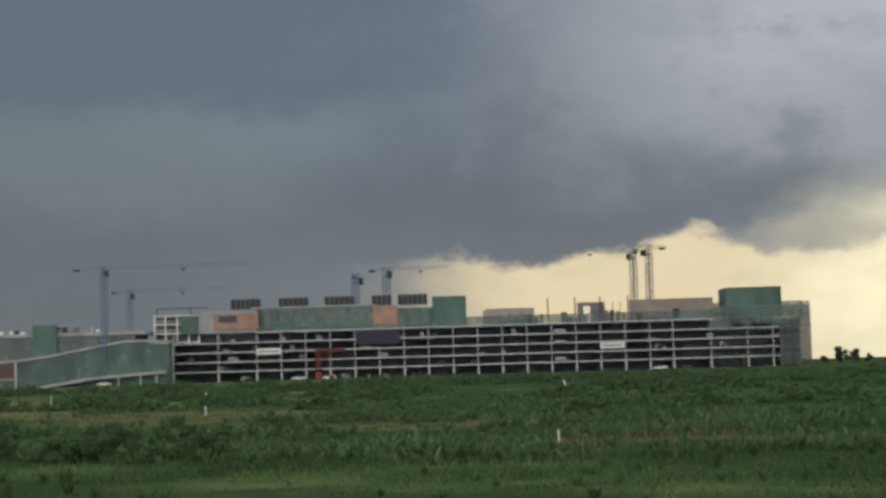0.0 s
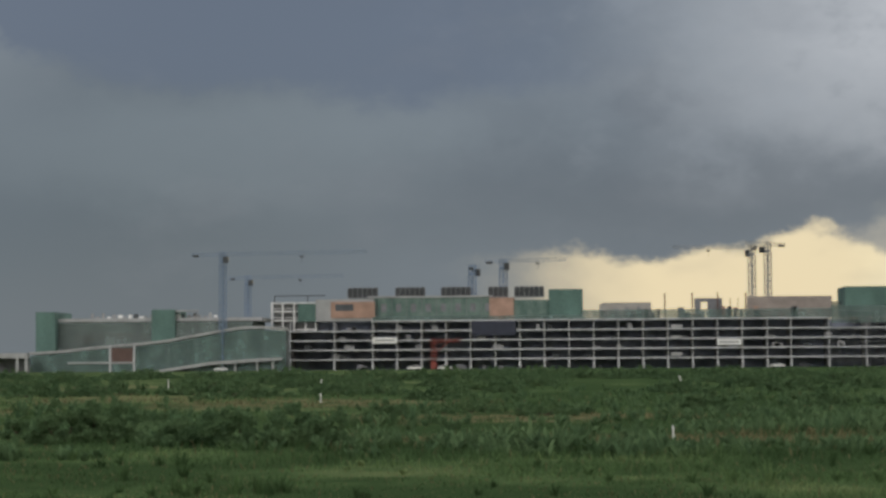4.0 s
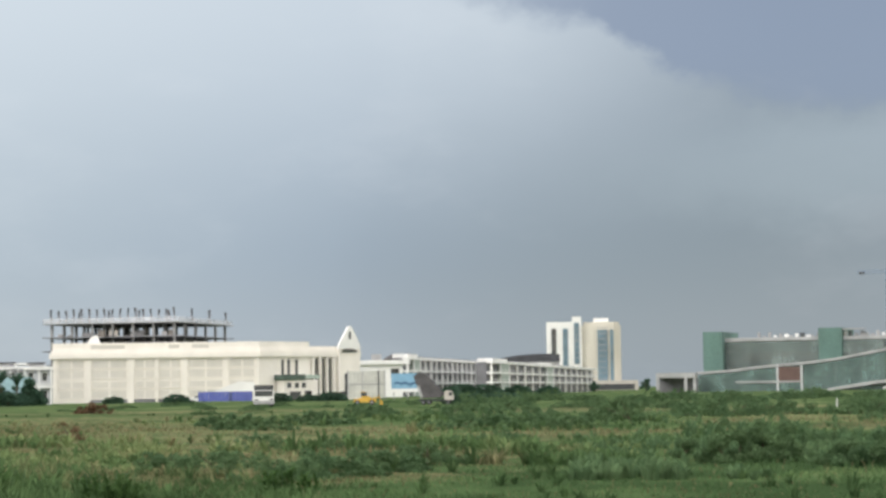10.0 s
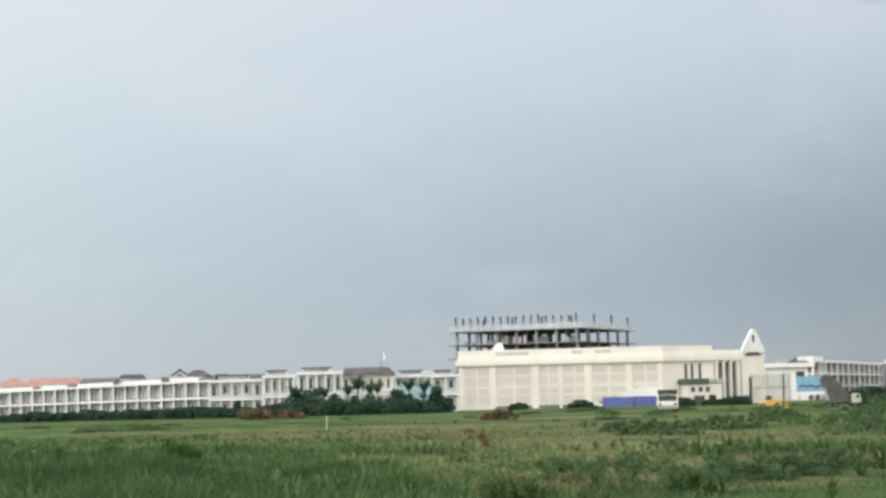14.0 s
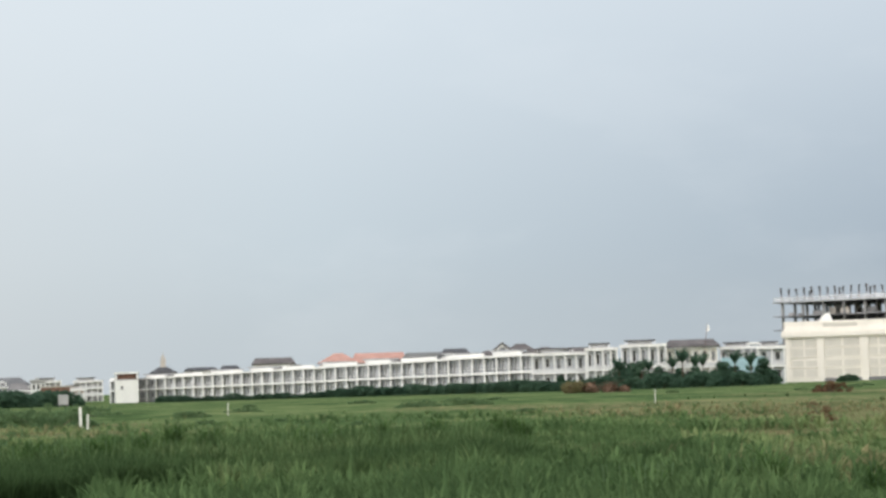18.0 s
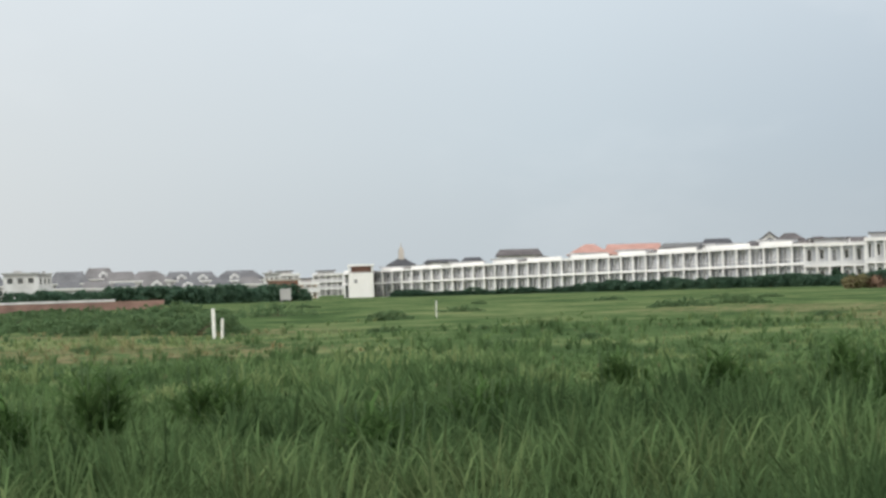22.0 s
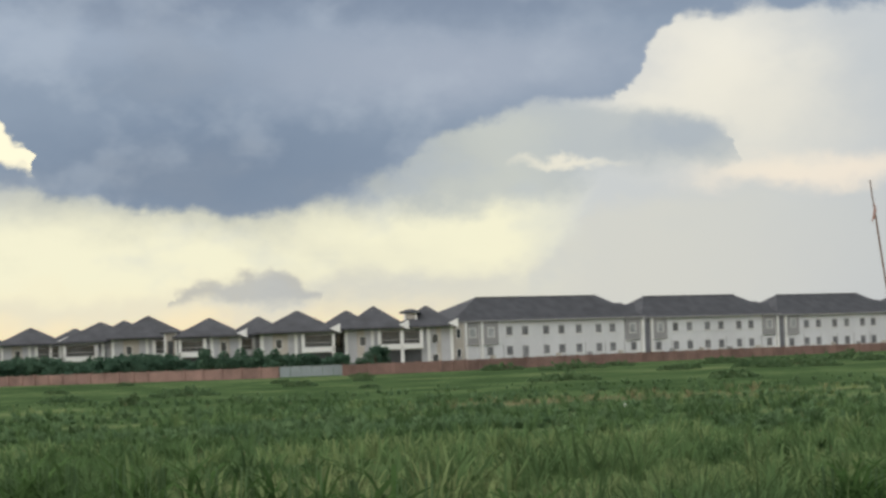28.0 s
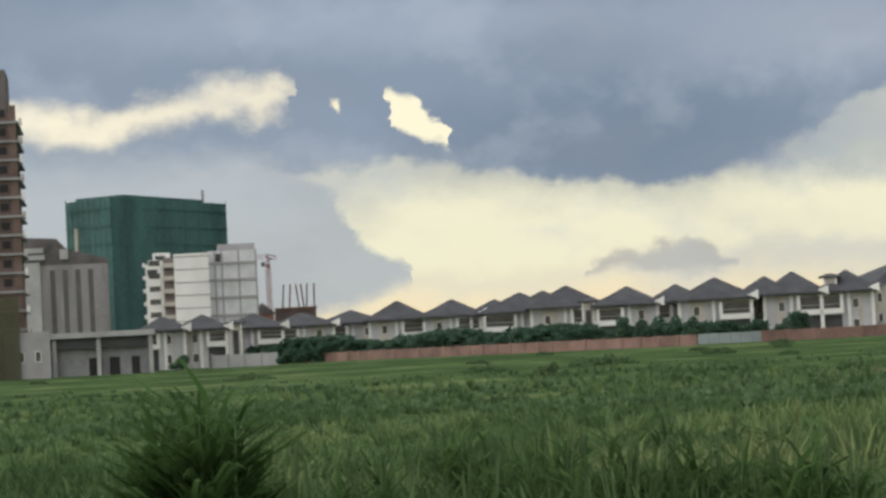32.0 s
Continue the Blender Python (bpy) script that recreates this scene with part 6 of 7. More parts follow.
# ---- villas ----
def villa(az, dist, width, eave, apex, mirror, stair, label, turn=0.0, z=0.0):
    x, y = from_eye(az, dist, True)
    b = thing("villa", x, y, label, "house", rz=az + turn, group="row of villas", z=z)
    s = -1 if mirror else 1

    def at(x0, x1, y0, y1, z0, z1):
        return (min(s * x0, s * x1), max(s * x0, s * x1), y0, y1, z0, z1)

    h = width / 2
    part("wall", boxes((-h, h, 1.2, 12, 0, eave)), mat("villa_paint", (0.54, 0.55, 0.58), 0.7, 0.1, 0.2, 2) if "villa_paint" not in bpy.data.materials else bpy.data.materials["villa_paint"], b)
    part("roof", hip_roof(-h, h, 0, 12, eave, apex, h + 0.7, 0.9), SLATE, b)
    # white gable triangle that paints the lit right-hand roof edge
    part("gable_edge", profile([(h - 0.8, eave + 0.5), (h + 0.9, eave + 1.3), (h + 0.9, eave - 0.3)], -1.1, -0.9), WHITE, b, "white triangle for the lit gable edge")
    bal = part("balcony_frame", boxes(at(0.6, h, 0, 1.2, 3.5, 4.3), at(0.6, 1.1, 0, 1.2, 4.3, eave - 0.2), at(h - 0.5, h, 0, 1.2, 0, eave - 0.2)), WHITE, b, "white balcony frame")
    part("balcony_glass", boxes(at(1.2, h - 0.6, 1.05, 1.18, 4.4, eave - 0.5)), GLASS, bal)
    part("balcony_rail", boxes(at(1.2, h - 0.6, 0.05, 0.12, 4.95, 5.05)), GREY_PAINT, bal)
    # dark sheet stands in for the shade inside the carport
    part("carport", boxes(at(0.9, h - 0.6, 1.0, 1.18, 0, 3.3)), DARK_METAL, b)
    part("beige_panel", boxes(at(-h + 2.0, -1.6, 0.95, 1.18, 0.3, eave - 0.1)), BEIGE, b)
    for u in (-h, -0.55):
        part("pier", boxes(at(u, u + 0.5, 0.6, 1.2, 0, eave)), WHITE, b)
    for z0 in (0.9, 4.2):
        w = window(b, 0, 0, 1.1, 1.6, 0.95)
        w.matrix_local = pose(-h + 2.4 if s > 0 else h - 3.5, 0, z0)
    if stair:
        st = part("stair_turret", boxes(at(h + 0.3, h + 2.2, 1.5, 5, 0, eave + stair)), BEIGE, b, "narrow stair turret with a small cap roof")
        part("cap_roof", hip_roof(*sorted((s * (h - 0.3), s * (h + 2.8))), 1, 5.5, eave + stair, eave + stair + 0.7, 1.4, 0.2), SLATE, st)
        part("turret_pier", boxes(at(h + 0.2, h + 0.5, 1.2, 1.5, 0, eave + stair), at(h + 2.0, h + 2.3, 1.2, 1.5, 0, eave + stair)), WHITE, st)
        part("turret_slot", boxes(at(h + 0.8, h + 1.7, 1.4, 1.48, 0.6, eave - 0.4)), DARK_METAL, st)
    return b


for az, d, w, e, ap, mir, st, lab in (
        (73.35, 362, 8.6, 6.9, 10.5, True, 0, "grey-beige villa with a slate pyramid roof beside the long block"),
        (74.7, 362, 9.6, 6.9, 10.7, False, 2.4, "villa with white balcony frame and stair turret"),
        (75.4, 372, 9.6, 6.8, 10.4, True, 0, "villa half hidden behind its neighbour"),
        (76.66, 360, 12.0, 6.7, 10.4, False, 0, "wide villa with beige panels and dark trees before it"),
        (77.65, 372, 9.0, 6.7, 9.9, True, 0, "villa set back between two neighbours"),
        (78.9, 368, 10.4, 6.6, 9.9, True, 0.9, "villa with a white balcony frame and dark glass"),
        (80.45, 378, 12.5, 6.9, 10.8, False, 0.9, "large villa with a stepped slate roof"),
        # added house, placed so its roof fills out the large villa's ridge as seen
        (81.05, 390, 11.0, 7.0, 10.4, False, 0, "added villa whose roof forms the ridge of the large one"),
        (81.65, 386, 13.0, 6.6, 10.2, True, 0, "villa with beige panels and white piers"),
        (82.3, 396, 9.0, 6.6, 9.4, False, 0, "villa set back behind a hedge"),
        (83.4, 396, 10.6, 6.6, 9.8, False, 0.9, "villa with a dark balcony window"),
        (84.8, 404, 10.8, 6.6, 10.2, False, 0.9, "villa with a slate roof behind dark hedges"),
        (86.0, 425, 12.0, 6.6, 9.3, True, 0, "far villa with a low roof"),
        (87.25, 410, 12.0, 6.4, 9.0, True, 0, "villa with a dark garage front"),
        (88.5, 384, 10.5, 6.2, 8.9, False, 0, "low villa beside the warehouse"),
        (89.8, 374, 8.5, 6.3, 9.0, False, 0.8, "low villa with a white lower wall"),
        (90.8, 372, 7.5, 6.4, 9.0, True, 0, "small villa at the end of the row")):
    villa(az, d, w, e, ap, mir, st, lab)


# ---- red brick boundary wall with piers ----
def boundary_wall():
    pts = [from_eye(a, d, True) for a, d in ((87.8, 380), (84.0, 345), (80.5, 320), (77.15, 303))] + [from_eye(75.5, 302, True), from_eye(73.0, 308, True)] + \
          [from_eye(a, d, True) for a, d in ((70.5, 330), (67.0, 362), (63.5, 398), (59.5, 440), (57.2, 470))]
    panel_cache = {}
    for i in range(len(pts) - 1):
        a, c = Vector((*pts[i], 0)), Vector((*pts[i + 1], 0))
        d = c - a
        turn = math.degrees(math.atan2(d.y, d.x))
        if i == 3:
            g = thing("sheet_gate", a.x, a.y, "pale blue-grey sheet metal gate in the brick wall", "gate", rz=turn)
            n = 6
            for k in range(n):
                part("gate_leaf", boxes((d.length * k / n + 0.03, d.length * (k + 1) / n - 0.03, 0, 0.06, 0.1, 1.45)), mat("gate_sheet", (0.25, 0.295, 0.305), 0.6) if k == 0 else bpy.data.materials["gate_sheet"], g)
            part("gate_rail", boxes((0, d.length, 0.06, 0.14, 0.4, 0.5), (0, d.length, 0.06, 0.14, 1.4, 1.5)), STEEL_GREY, g)
            continue
        w = thing("boundary_wall", a.x, a.y, "red-brown brick boundary wall with brick piers", "wall", rz=turn, group="brick boundary wall")
        n = max(1, int(d.length / 3.2))
        step = d.length / n
        for k in range(n):
            part("wall_panel", boxes((k * step + 0.22, (k + 1) * step - 0.22, 0.04, 0.2, 0, 1.4)), WALL_BRICK, w)
            part("pier", boxes((k * step - 0.22, k * step + 0.22, -0.06, 0.3, 0, 1.55)), WALL_BRICK, w)
        part("coping", boxes((0, d.length, 0, 0.24, 1.4, 1.48)), WALL_BRICK, w)


boundary_wall()


def garden_wall():
    a, c = Vector((*from_eye(89.6, 352, True), 0)), Vector((*from_eye(87.9, 350, True), 0))
    d = c - a
    w = thing("garden_wall", a.x, a.y, "low pale rendered garden wall before the villas", "wall", rz=math.degrees(math.atan2(d.y, d.x)))
    n = 4
    for k in range(n):
        u = d.length * k / n
        part("wall_panel", boxes((u + 0.15, u + d.length / n - 0.15, 0, 0.2, 0, 2.0)), PALE_CONCRETE, w)
        part("pier", boxes((u - 0.15, u + 0.15, -0.08, 0.28, 0, 2.2)), CONCRETE, w)


garden_wall()


# ---- towers beyond the villas ----
def green_tower():
    b = thing("netted_tower", -531, 22, "tall building entirely wrapped in dark green netting", "tower")
    out = [(0, -0.6), (-41, 25.5), (-62, -8), (-13.5, -11.07)]
    part("net_wrap", prism([out[0], out[1], out[2], out[3]], 0, 38.2), TEAL_NET, b)
    part("core", prism([(-8, 2), (-38, 20), (-54, -6), (-16, -9)], 38.2, 39.2), TEAL_NET, b)
    part("mast", rod([(-38, 20, 38), (-38, 20, 41.6)], 0.3), STEEL_GREY, b)
    rng = random.Random(7)
    for k in range(9):
        f = k / 8
        p = Vector((0, -0.6, 0)).lerp(Vector((-41, 25.5, 0)), f)
        part("scaffold_tube", rod([(p.x + 0.25, p.y - 0.1, 0.5), (p.x + 0.25, p.y - 0.1, 38.4 + rng.uniform(0, 0.6))], 0.12, 5), TEAL_NET, b)
        p = Vector((0, -0.6, 0)).lerp(Vector((-13.5, -11.07, 0)), f)
        part("scaffold_tube", rod([(p.x + 0.25, p.y - 0.1, 0.5), (p.x + 0.25, p.y - 0.1, 38.2 + rng.uniform(0, 0.6))], 0.12, 5), TEAL_NET, b)
    for z in range(4, 38, 4):
        part("net_seam", prism([(0.25, -0.8), (-41, 25.9), (-41.2, 25.7), (0.05, -1.0)], z, z + 0.1), TEAL_NET, b)
        part("net_seam", prism([(0.25, -0.8), (0.05, -0.7), (-13.6, -11.27), (-13.4, -11.47)], z, z + 0.1), TEAL_NET, b)
    part("net_gap", boxes((-10.3, -10.0, -9.4, -7.8, 26.5, 32)), BEIGE, b, "slot in the netting", rz=0)
    part("net_gap", boxes((-11.9, -11.6, -10.6, -9.4, 15, 17)), PALE_CONCRETE, b)


green_tower()


def white_tower():
    b = thing("white_apartment_tower", -481.5, 37.5, "stepped white apartment tower with grey bays and balconies", "tower", rz=90)
    # local x runs to the right as seen from the field
    part("main_body", boxes((-2.5, 4.5, 0, 16, 0, 22.6)), WHITE, b)
    part("right_body", boxes((4.5, 14.0, 4, 18, 0, 23.0)), mat("cool_white", (0.62, 0.64, 0.67), 0.6), b)
    part("left_body", boxes((-8.2, -4.6, 3, 16, 0, 20.8)), WHITE, b)
    part("left_step", boxes((-6.6, -3.2, 5, 16, 20.8, 23.2)), WHITE, b)
    part("recess", boxes((-4.6, -2.5, 2.2, 14, 0, 22.0)), mat("brown_grey_paint", (0.20, 0.17, 0.16), 0.7), b)
    part("roof_plant", boxes((6.5, 14, 6, 14, 23.0, 24.4)), GREY_PAINT, b)
    for k in range(8):
        z = 1.8 + k * 2.6
        part("balcony", boxes((-4.8, -2.6, 0.8, 2.2, z, z + 0.9)), BEIGE, b)
        part("floor_line", boxes((-2.6, 4.6, -0.08, 0, z + 1.9, z + 2.1)), GREY_PAINT, b)
        part("bracket", boxes((-8.8, -8.2, 4, 5.5, z + 0.4, z + 1.2)), WHITE, b)
        window(b, -7.6, z + 0.4, 2.4, 1.3, 3.0)
    for z in (6.0, 9.6, 13.2, 16.8, 20.2):
        part("grey_frame", boxes((4.4, 14.2, 3.7, 4, z, z + 0.5)), GREY_PAINT, b)
    for u in (5.6, 7.0, 10.4, 13.9):
        part("grey_frame", boxes((u, u + 0.35, 3.75, 4, 6, 23)), GREY_PAINT, b)
    part("top_window", boxes((-6.2, -4.2, 4.9, 5.02, 21.6, 22.6), (-7.8, -5.8, 2.9, 3.02, 18.4, 19.8), (5.8, 7.4, 3.8, 3.98, 20.8, 22.4)), DARK_METAL, b)


white_tower()


def red_tower():
    b = thing("brick_tower", -361, 14.3, "unfinished brick high-rise with projecting floor edges", "tower", rz=92)
    part("core", boxes((-24, -0.6, 0, 18, 0, 38.5)), RED_BRICK_TOWER, b)
    part("upper_core", boxes((-24, -1.6, 2, 14, 38.5, 45.6)), mat("grey_brick", (0.16, 0.14, 0.14), 0.9), b)
    part("lift_house", boxes((-24, -4, 3, 12, 45.6, 47.5)), DARK_CONCRETE, b)
    for k in range(14):
        z = 1.6 + k * 2.75
        fl = part("floor_edge", boxes((-24, 0.15, -0.5, 18, z, z + 0.35)), CONCRETE, b)
        part("bracket", boxes((0.15, 0.6, 0.3, 1.1, z - 0.2, z + 0.9)), WHITE if k % 2 else BEIGE, fl)
        for i in range(6):
            part("opening", boxes((-2.9 - i * 3.6, -1.7 - i * 3.6, -0.12, 0.05, z + 1.0, z + 2.1)), BLACK, b)
            part("brick_panel", boxes((-1.3 - i * 3.6, -0.2 - i * 3.6, -0.2, 0, z + 0.35, z + 2.7)), mat("dull_brick", (0.17, 0.12, 0.105), 0.95, 0.2) if "dull_brick" not in bpy.data.materials else bpy.data.materials["dull_brick"], b)
    part("scaffold_net", boxes((-20, -0.9, -1.6, -1.5, 0, 12)), mat("olive_netting", (0.10, 0.10, 0.06), 0.9, alpha=0.6), b)


red_tower()


def old_tower():
    b = thing("grey_apartment_tower", -481, 6.0, "grey apartment tower with a mansard roof and striped corner", "tower", rz=93)
    part("body", boxes((2, 16, 0, 14, 0, 21.5)), mat("weathered_grey", (0.28, 0.27, 0.28), 0.8, 0.2, 0.3, 2, streak=0.8), b)
    part("roof", profile([(-1.5, 24.5), (0, 27.2), (6, 26.8), (8, 24.6), (16, 22.4), (16, 21.5), (-1.5, 21.5)], 0, 14), OLD_ROOF, b)
    part("corner", boxes((-1.0, 2.6, -0.6, 12, 0, 22.2)), PALE_CONCRETE, b)
    part("corner_cap", boxes((-1.4, 3.6, -1, 12, 22.6, 23.6), (-1.4, 3.4, -1, 12, 24.0, 25.0)), PALE_CONCRETE, b)
    part("corner_glass", boxes((-1.0, 3.2, -0.8, 11, 23.6, 24.0)), GLASS, b)
    part("dormer", boxes((6.6, 8.2, -0.3, 2, 22.6, 24.6)), PALE_CONCRETE, b)
    for u in (4.5, 7, 9.5, 12):
        part("glass_strip", boxes((u, u + 1.0, -0.1, 0.05, 5, 20.5)), GLASS, b)


old_tower()


def warehouse():
    b = thing("warehouse", -361.3, 15.2, "low grey warehouse with a flat concrete roof edge", "warehouse", rz=91)
    part("wall", boxes((-3.6, 17.0, 2.2, 12, 0, 5.2)), mat("warehouse_grey", (0.24, 0.25, 0.26), 0.8, 0.2, 0.3, 2, streak=0.6), b)
    part("roof_edge", boxes((-1.5, 17.6, 0, 12, 5.6, 6.4)), PALE_CONCRETE, b)
    part("clerestory", boxes((0.4, 16.4, 1.2, 2.0, 4.0, 5.6)), DARK_METAL, b)
    part("left_block", boxes((-4.2, 2.4, -1.0, 2.2, 0, 6.8)), mat("stucco_grey", (0.34, 0.34, 0.35), 0.8), b)
    for u in (2.6, 9.0, 16.6):
        part("column", boxes((u, u + 0.6, 0.6, 1.2, 0, 5.6)), PALE_CONCRETE, b)
    for u, w in ((7.8, 1.9), (10.8, 1.5), (14.0, 1.2)):
        part("doorway", boxes((u, u + w, 2.1, 2.25, 0, 2.6)), BLACK, b)
    for u in (-2.2, 0.2):
        window(b, u, 2.4, 0.9, 1.6, -1.0)


warehouse()


def background_site():
    b = thing("column_forest_site", -591, 60.5, "building site with upright red-brown column cages", "building site", rz=90)
    part("deck", boxes((-1.5, 8.6, 0, 10, 0, 12.2)), RED_BRICK_TOWER, b)
    part("deck_edge", boxes((-1.5, 8.8, -0.3, 10, 12.2, 12.8)), RUST, b)
    rng = random.Random(2)
    for u in (0.3, 2.0, 4.4, 5.6, 6.3, 8.2):
        part("column_cage", rod([(u, 0.4, 12.8), (u + rng.uniform(-0.7, 0.5), 0.4, 18.6)], 0.2, 5), RUST, b)
    h = thing("gable_shed", -560, 52, "small shed with a brick-red gabled roof", "shed", rz=90)
    part("wall", boxes((0, 5.4, 0, 6, 0, 11.0)), BRICK, h)
    part("roof", profile([(-0.4, 11.0), (2.7, 13.6), (5.8, 11.0)], -0.4, 6.4), OLD_ROOF, h)


background_site()
tower_crane(-591.5, 57.6, 25.2, 6.0, 2.2, 268, STEEL_RED, "red-brown tower crane above the column cages", 0.5)

# ---- plants ----
def strips(base, tip_dir, tall, wide, bend, rng):
    """Many grass blades as one mesh: each a bent, tapering strip."""
    n = len(base)
    side = np.stack([-tip_dir[:, 1], tip_dir[:, 0], np.zeros(n)], 1)
    lean = np.concatenate([tip_dir, np.zeros((n, 1))], 1)
    up = np.array([0, 0, 1.0])
    rows = []
    for f, w in ((0.0, 0.7), (0.45, 1.0), (0.8, 0.7)):
        c = base + up * (tall * f * (1 - 0.25 * bend * f * f))[:, None] + lean * (tall * bend * f * f)[:, None]
        rows += [c - side * (wide * w / 2)[:, None], c + side * (wide * w / 2)[:, None]]
    rows.append(base + up * (tall * (1 - 0.35 * bend))[:, None] + lean * (tall * bend)[:, None])
    v = np.stack(rows, 1).reshape(-1, 3)
    k = np.arange(n)[:, None] * 7
    quads = np.concatenate([k + np.array([[0, 1, 3, 2]]), k + np.array([[2, 3, 5, 4]])], 1).reshape(-1, 4)
    tris = k + np.array([[4, 5, 6]])
    me = bpy.data.meshes.new("blades")
    me.vertices.add(len(v))
    me.vertices.foreach_set("co", v.ravel())
    loops = np.concatenate([quads.ravel(), tris.ravel()]).astype(np.int32)
    me.loops.add(len(loops))
    me.loops.foreach_set("vertex_index", loops)
    starts = np.concatenate([np.arange(len(quads)) * 4, len(quads) * 4 + np.arange(len(tris)) * 3]).astype(np.int32)
    me.polygons.add(len(starts))
    me.polygons.foreach_set("loop_start", starts)
    me.update(calc_edges=True)
    return me


def wave(x, y, s, o):
    """A cheap smooth pattern in 0..1 for patchy growth."""
    return 0.5 + 0.25 * (np.sin(x * s + 1.7 * np.sin(y * s * 0.7 + o)) + np.sin(y * s * 1.3 + 2.1 * np.sin(x * s * 0.8 + 2 * o)))


def in_straw(x, y, rs):
    m = np.zeros(len(x))
    for sx, sy, w, d in STRAW:
        q = np.hypot((x - sx) / w, (y - sy) / d) + rs.uniform(-0.25, 0.25, len(x))
        m = np.maximum(m, q < 0.95)
    return m > 0


def field_grass(name, second, az0, az1, r0, r1, count, low, high, width, seed, label):
    rs = np.random.RandomState(seed)
    ex, ey = from_eye(0, 0, second)
    az = np.radians(rs.uniform(az0, az1, count))
    r = 1 / rs.uniform(1 / r1, 1 / r0, count)
    x, y = ex - r * np.sin(az), ey + r * np.cos(az)
    patch = wave(x, y, 0.16, seed) * 0.6 + wave(x, y, 0.55, seed + 1) * 0.4
    clump = wave(x, y, 1.7, seed + 2)
    straw = in_straw(x, y, rs)
    tall = (low + (high - low) * np.clip(patch * 1.5 - 0.25, 0, 1) ** 1.6) * (0.6 + 0.5 * clump) * rs.uniform(0.7, 1.25, count)
    if second:      # tall growth near the road edge, lower meadow beyond it
        tall = tall * np.interp(r + 14 * (wave(x, y, 0.35, 4.0) - 0.5), (24, 34, 80), (1.0, 0.38, 0.26))
    wide = width * rs.uniform(0.6, 1.3, count) * np.clip((r / 48) ** 1.1, 0.5, 3.2)
    a = rs.uniform(0, 2 * np.pi, count)
    z = np.array([bumps(p, q) if -190 < p < 60 and -30 < q < 250 else 0.0 for p, q in zip(x, y)]) - 0.03
    base = np.stack([x, y, z], 1)
    lean = np.stack([np.cos(a), np.sin(a)], 1)
    bend = rs.uniform(0.25, 1.2, count)
    dry = np.where(straw, rs.uniform(0, 1, count) < 0.85, rs.uniform(0, 1, count) < 0.05 + 0.10 * (patch < 0.42))
    for mask, m, tag, lab in ((~dry, GRASS_LEAF, name, label), (dry, GRASS_PALE, name.replace("grass", "straw"), "sparse dry straw-coloured grass")):
        ob = new(tag, strips(base[mask], lean[mask], tall[mask], wide[mask], bend[mask], rs))
        ob.data.materials.append(m)
        tagged(ob, lab, "grass", kind="stuff")


def tuft_grass(name, second, az0, az1, r0, r1, tufts, blades, low, high, width, seed, label, leaf=None):
    """Tall tussocks: blades that spring from one root and lean apart."""
    rs = np.random.RandomState(seed)
    ex, ey = from_eye(0, 0, second)
    az = np.radians(rs.uniform(az0, az1, tufts))
    r = 1 / rs.uniform(1 / r1, 1 / r0, tufts)
    x, y = ex - r * np.sin(az), ey + r * np.cos(az)
    patch = wave(x, y, 0.22, seed) * 0.55 + wave(x, y, 0.75, seed + 3) * 0.45
    h = (low + (high - low) * np.clip(patch * 1.6 - 0.3, 0, 1)) * rs.uniform(0.7, 1.15, tufts)
    h = h * np.interp(r + 10 * wave(x, y, 0.5, seed + 5), (r1 * 0.8, r1 * 1.1), (1.0, 0.3)) * np.interp(np.degrees(az) + 4 * wave(x, y, 0.4, seed + 6), (az0 + 2, az0 + 11), (0.3, 1.0))
    if "weeds" in name:        # weeds leave the straw strips and the thin patches free
        keep = ~in_straw(x, y, rs) & (patch > 0.44)
        x, y, r, h = x[keep], y[keep], r[keep], h[keep]
    n = len(x) * blades
    own = np.repeat(np.arange(len(x)), blades)
    a = rs.uniform(0, 2 * np.pi, n)
    d = h[own] * 0.22 * rs.uniform(0, 1, n)
    bx, by = x[own] + d * np.cos(a), y[own] + d * np.sin(a)
    z = np.array([bumps(p, q) for p, q in zip(x, y)])[own] - 0.05
    a = a + rs.normal(0, 0.5, n)
    tall = h[own] * rs.uniform(0.55, 1.1, n)
    wide = width * rs.uniform(0.6, 1.3, n) * np.clip(r[own] / 24, 0.6, 2.6)
    ob = new(name, strips(np.stack([bx, by, z], 1), np.stack([np.cos(a), np.sin(a)], 1), tall, wide, rs.uniform(0.12, 0.95, n), rs))
    ob.data.materials.append(leaf or TUSSOCK_LEAF)
    tagged(ob, label, "grass", kind="stuff")


field_grass("meadow_grass", False, -14, 42, 30, 170, 110000, 0.10, 0.42, 0.026, 1, "rough green meadow grass of uneven height")
field_grass("field_grass", True, 20, 98, 22, 130, 100000, 0.45, 0.95, 0.026, 2, "green field grass of uneven height")
tuft_grass("near_tussocks", True, 26, 98, 11, 48, 5200, 17, 0.55, 1.4, 0.040, 3, "dense tall green grass close to the road edge")
tuft_grass("field_tussocks", True, 22, 98, 34, 150, 6200, 12, 0.25, 0.8, 0.022, 6, "lower tufted grass across the field", GRASS_LEAF)
tuft_grass("meadow_weeds", False, 10, 33, 70, 260, 3000, 12, 0.25, 0.85, 0.045, 21, "soft rough weeds over the middle of the meadow", GRASS_LEAF)
tuft_grass("dark_meadow_weeds", False, -18, 17, 56, 230, 3400, 12, 0.2, 0.8, 0.045, 23, "low dark green weeds over the meadow", SHRUB_LEAF)
tuft_grass("field_weeds", True, 50, 100, 60, 165, 3000, 11, 0.2, 0.6, 0.045, 27, "low dark green weeds across the western field", SHRUB_LEAF)
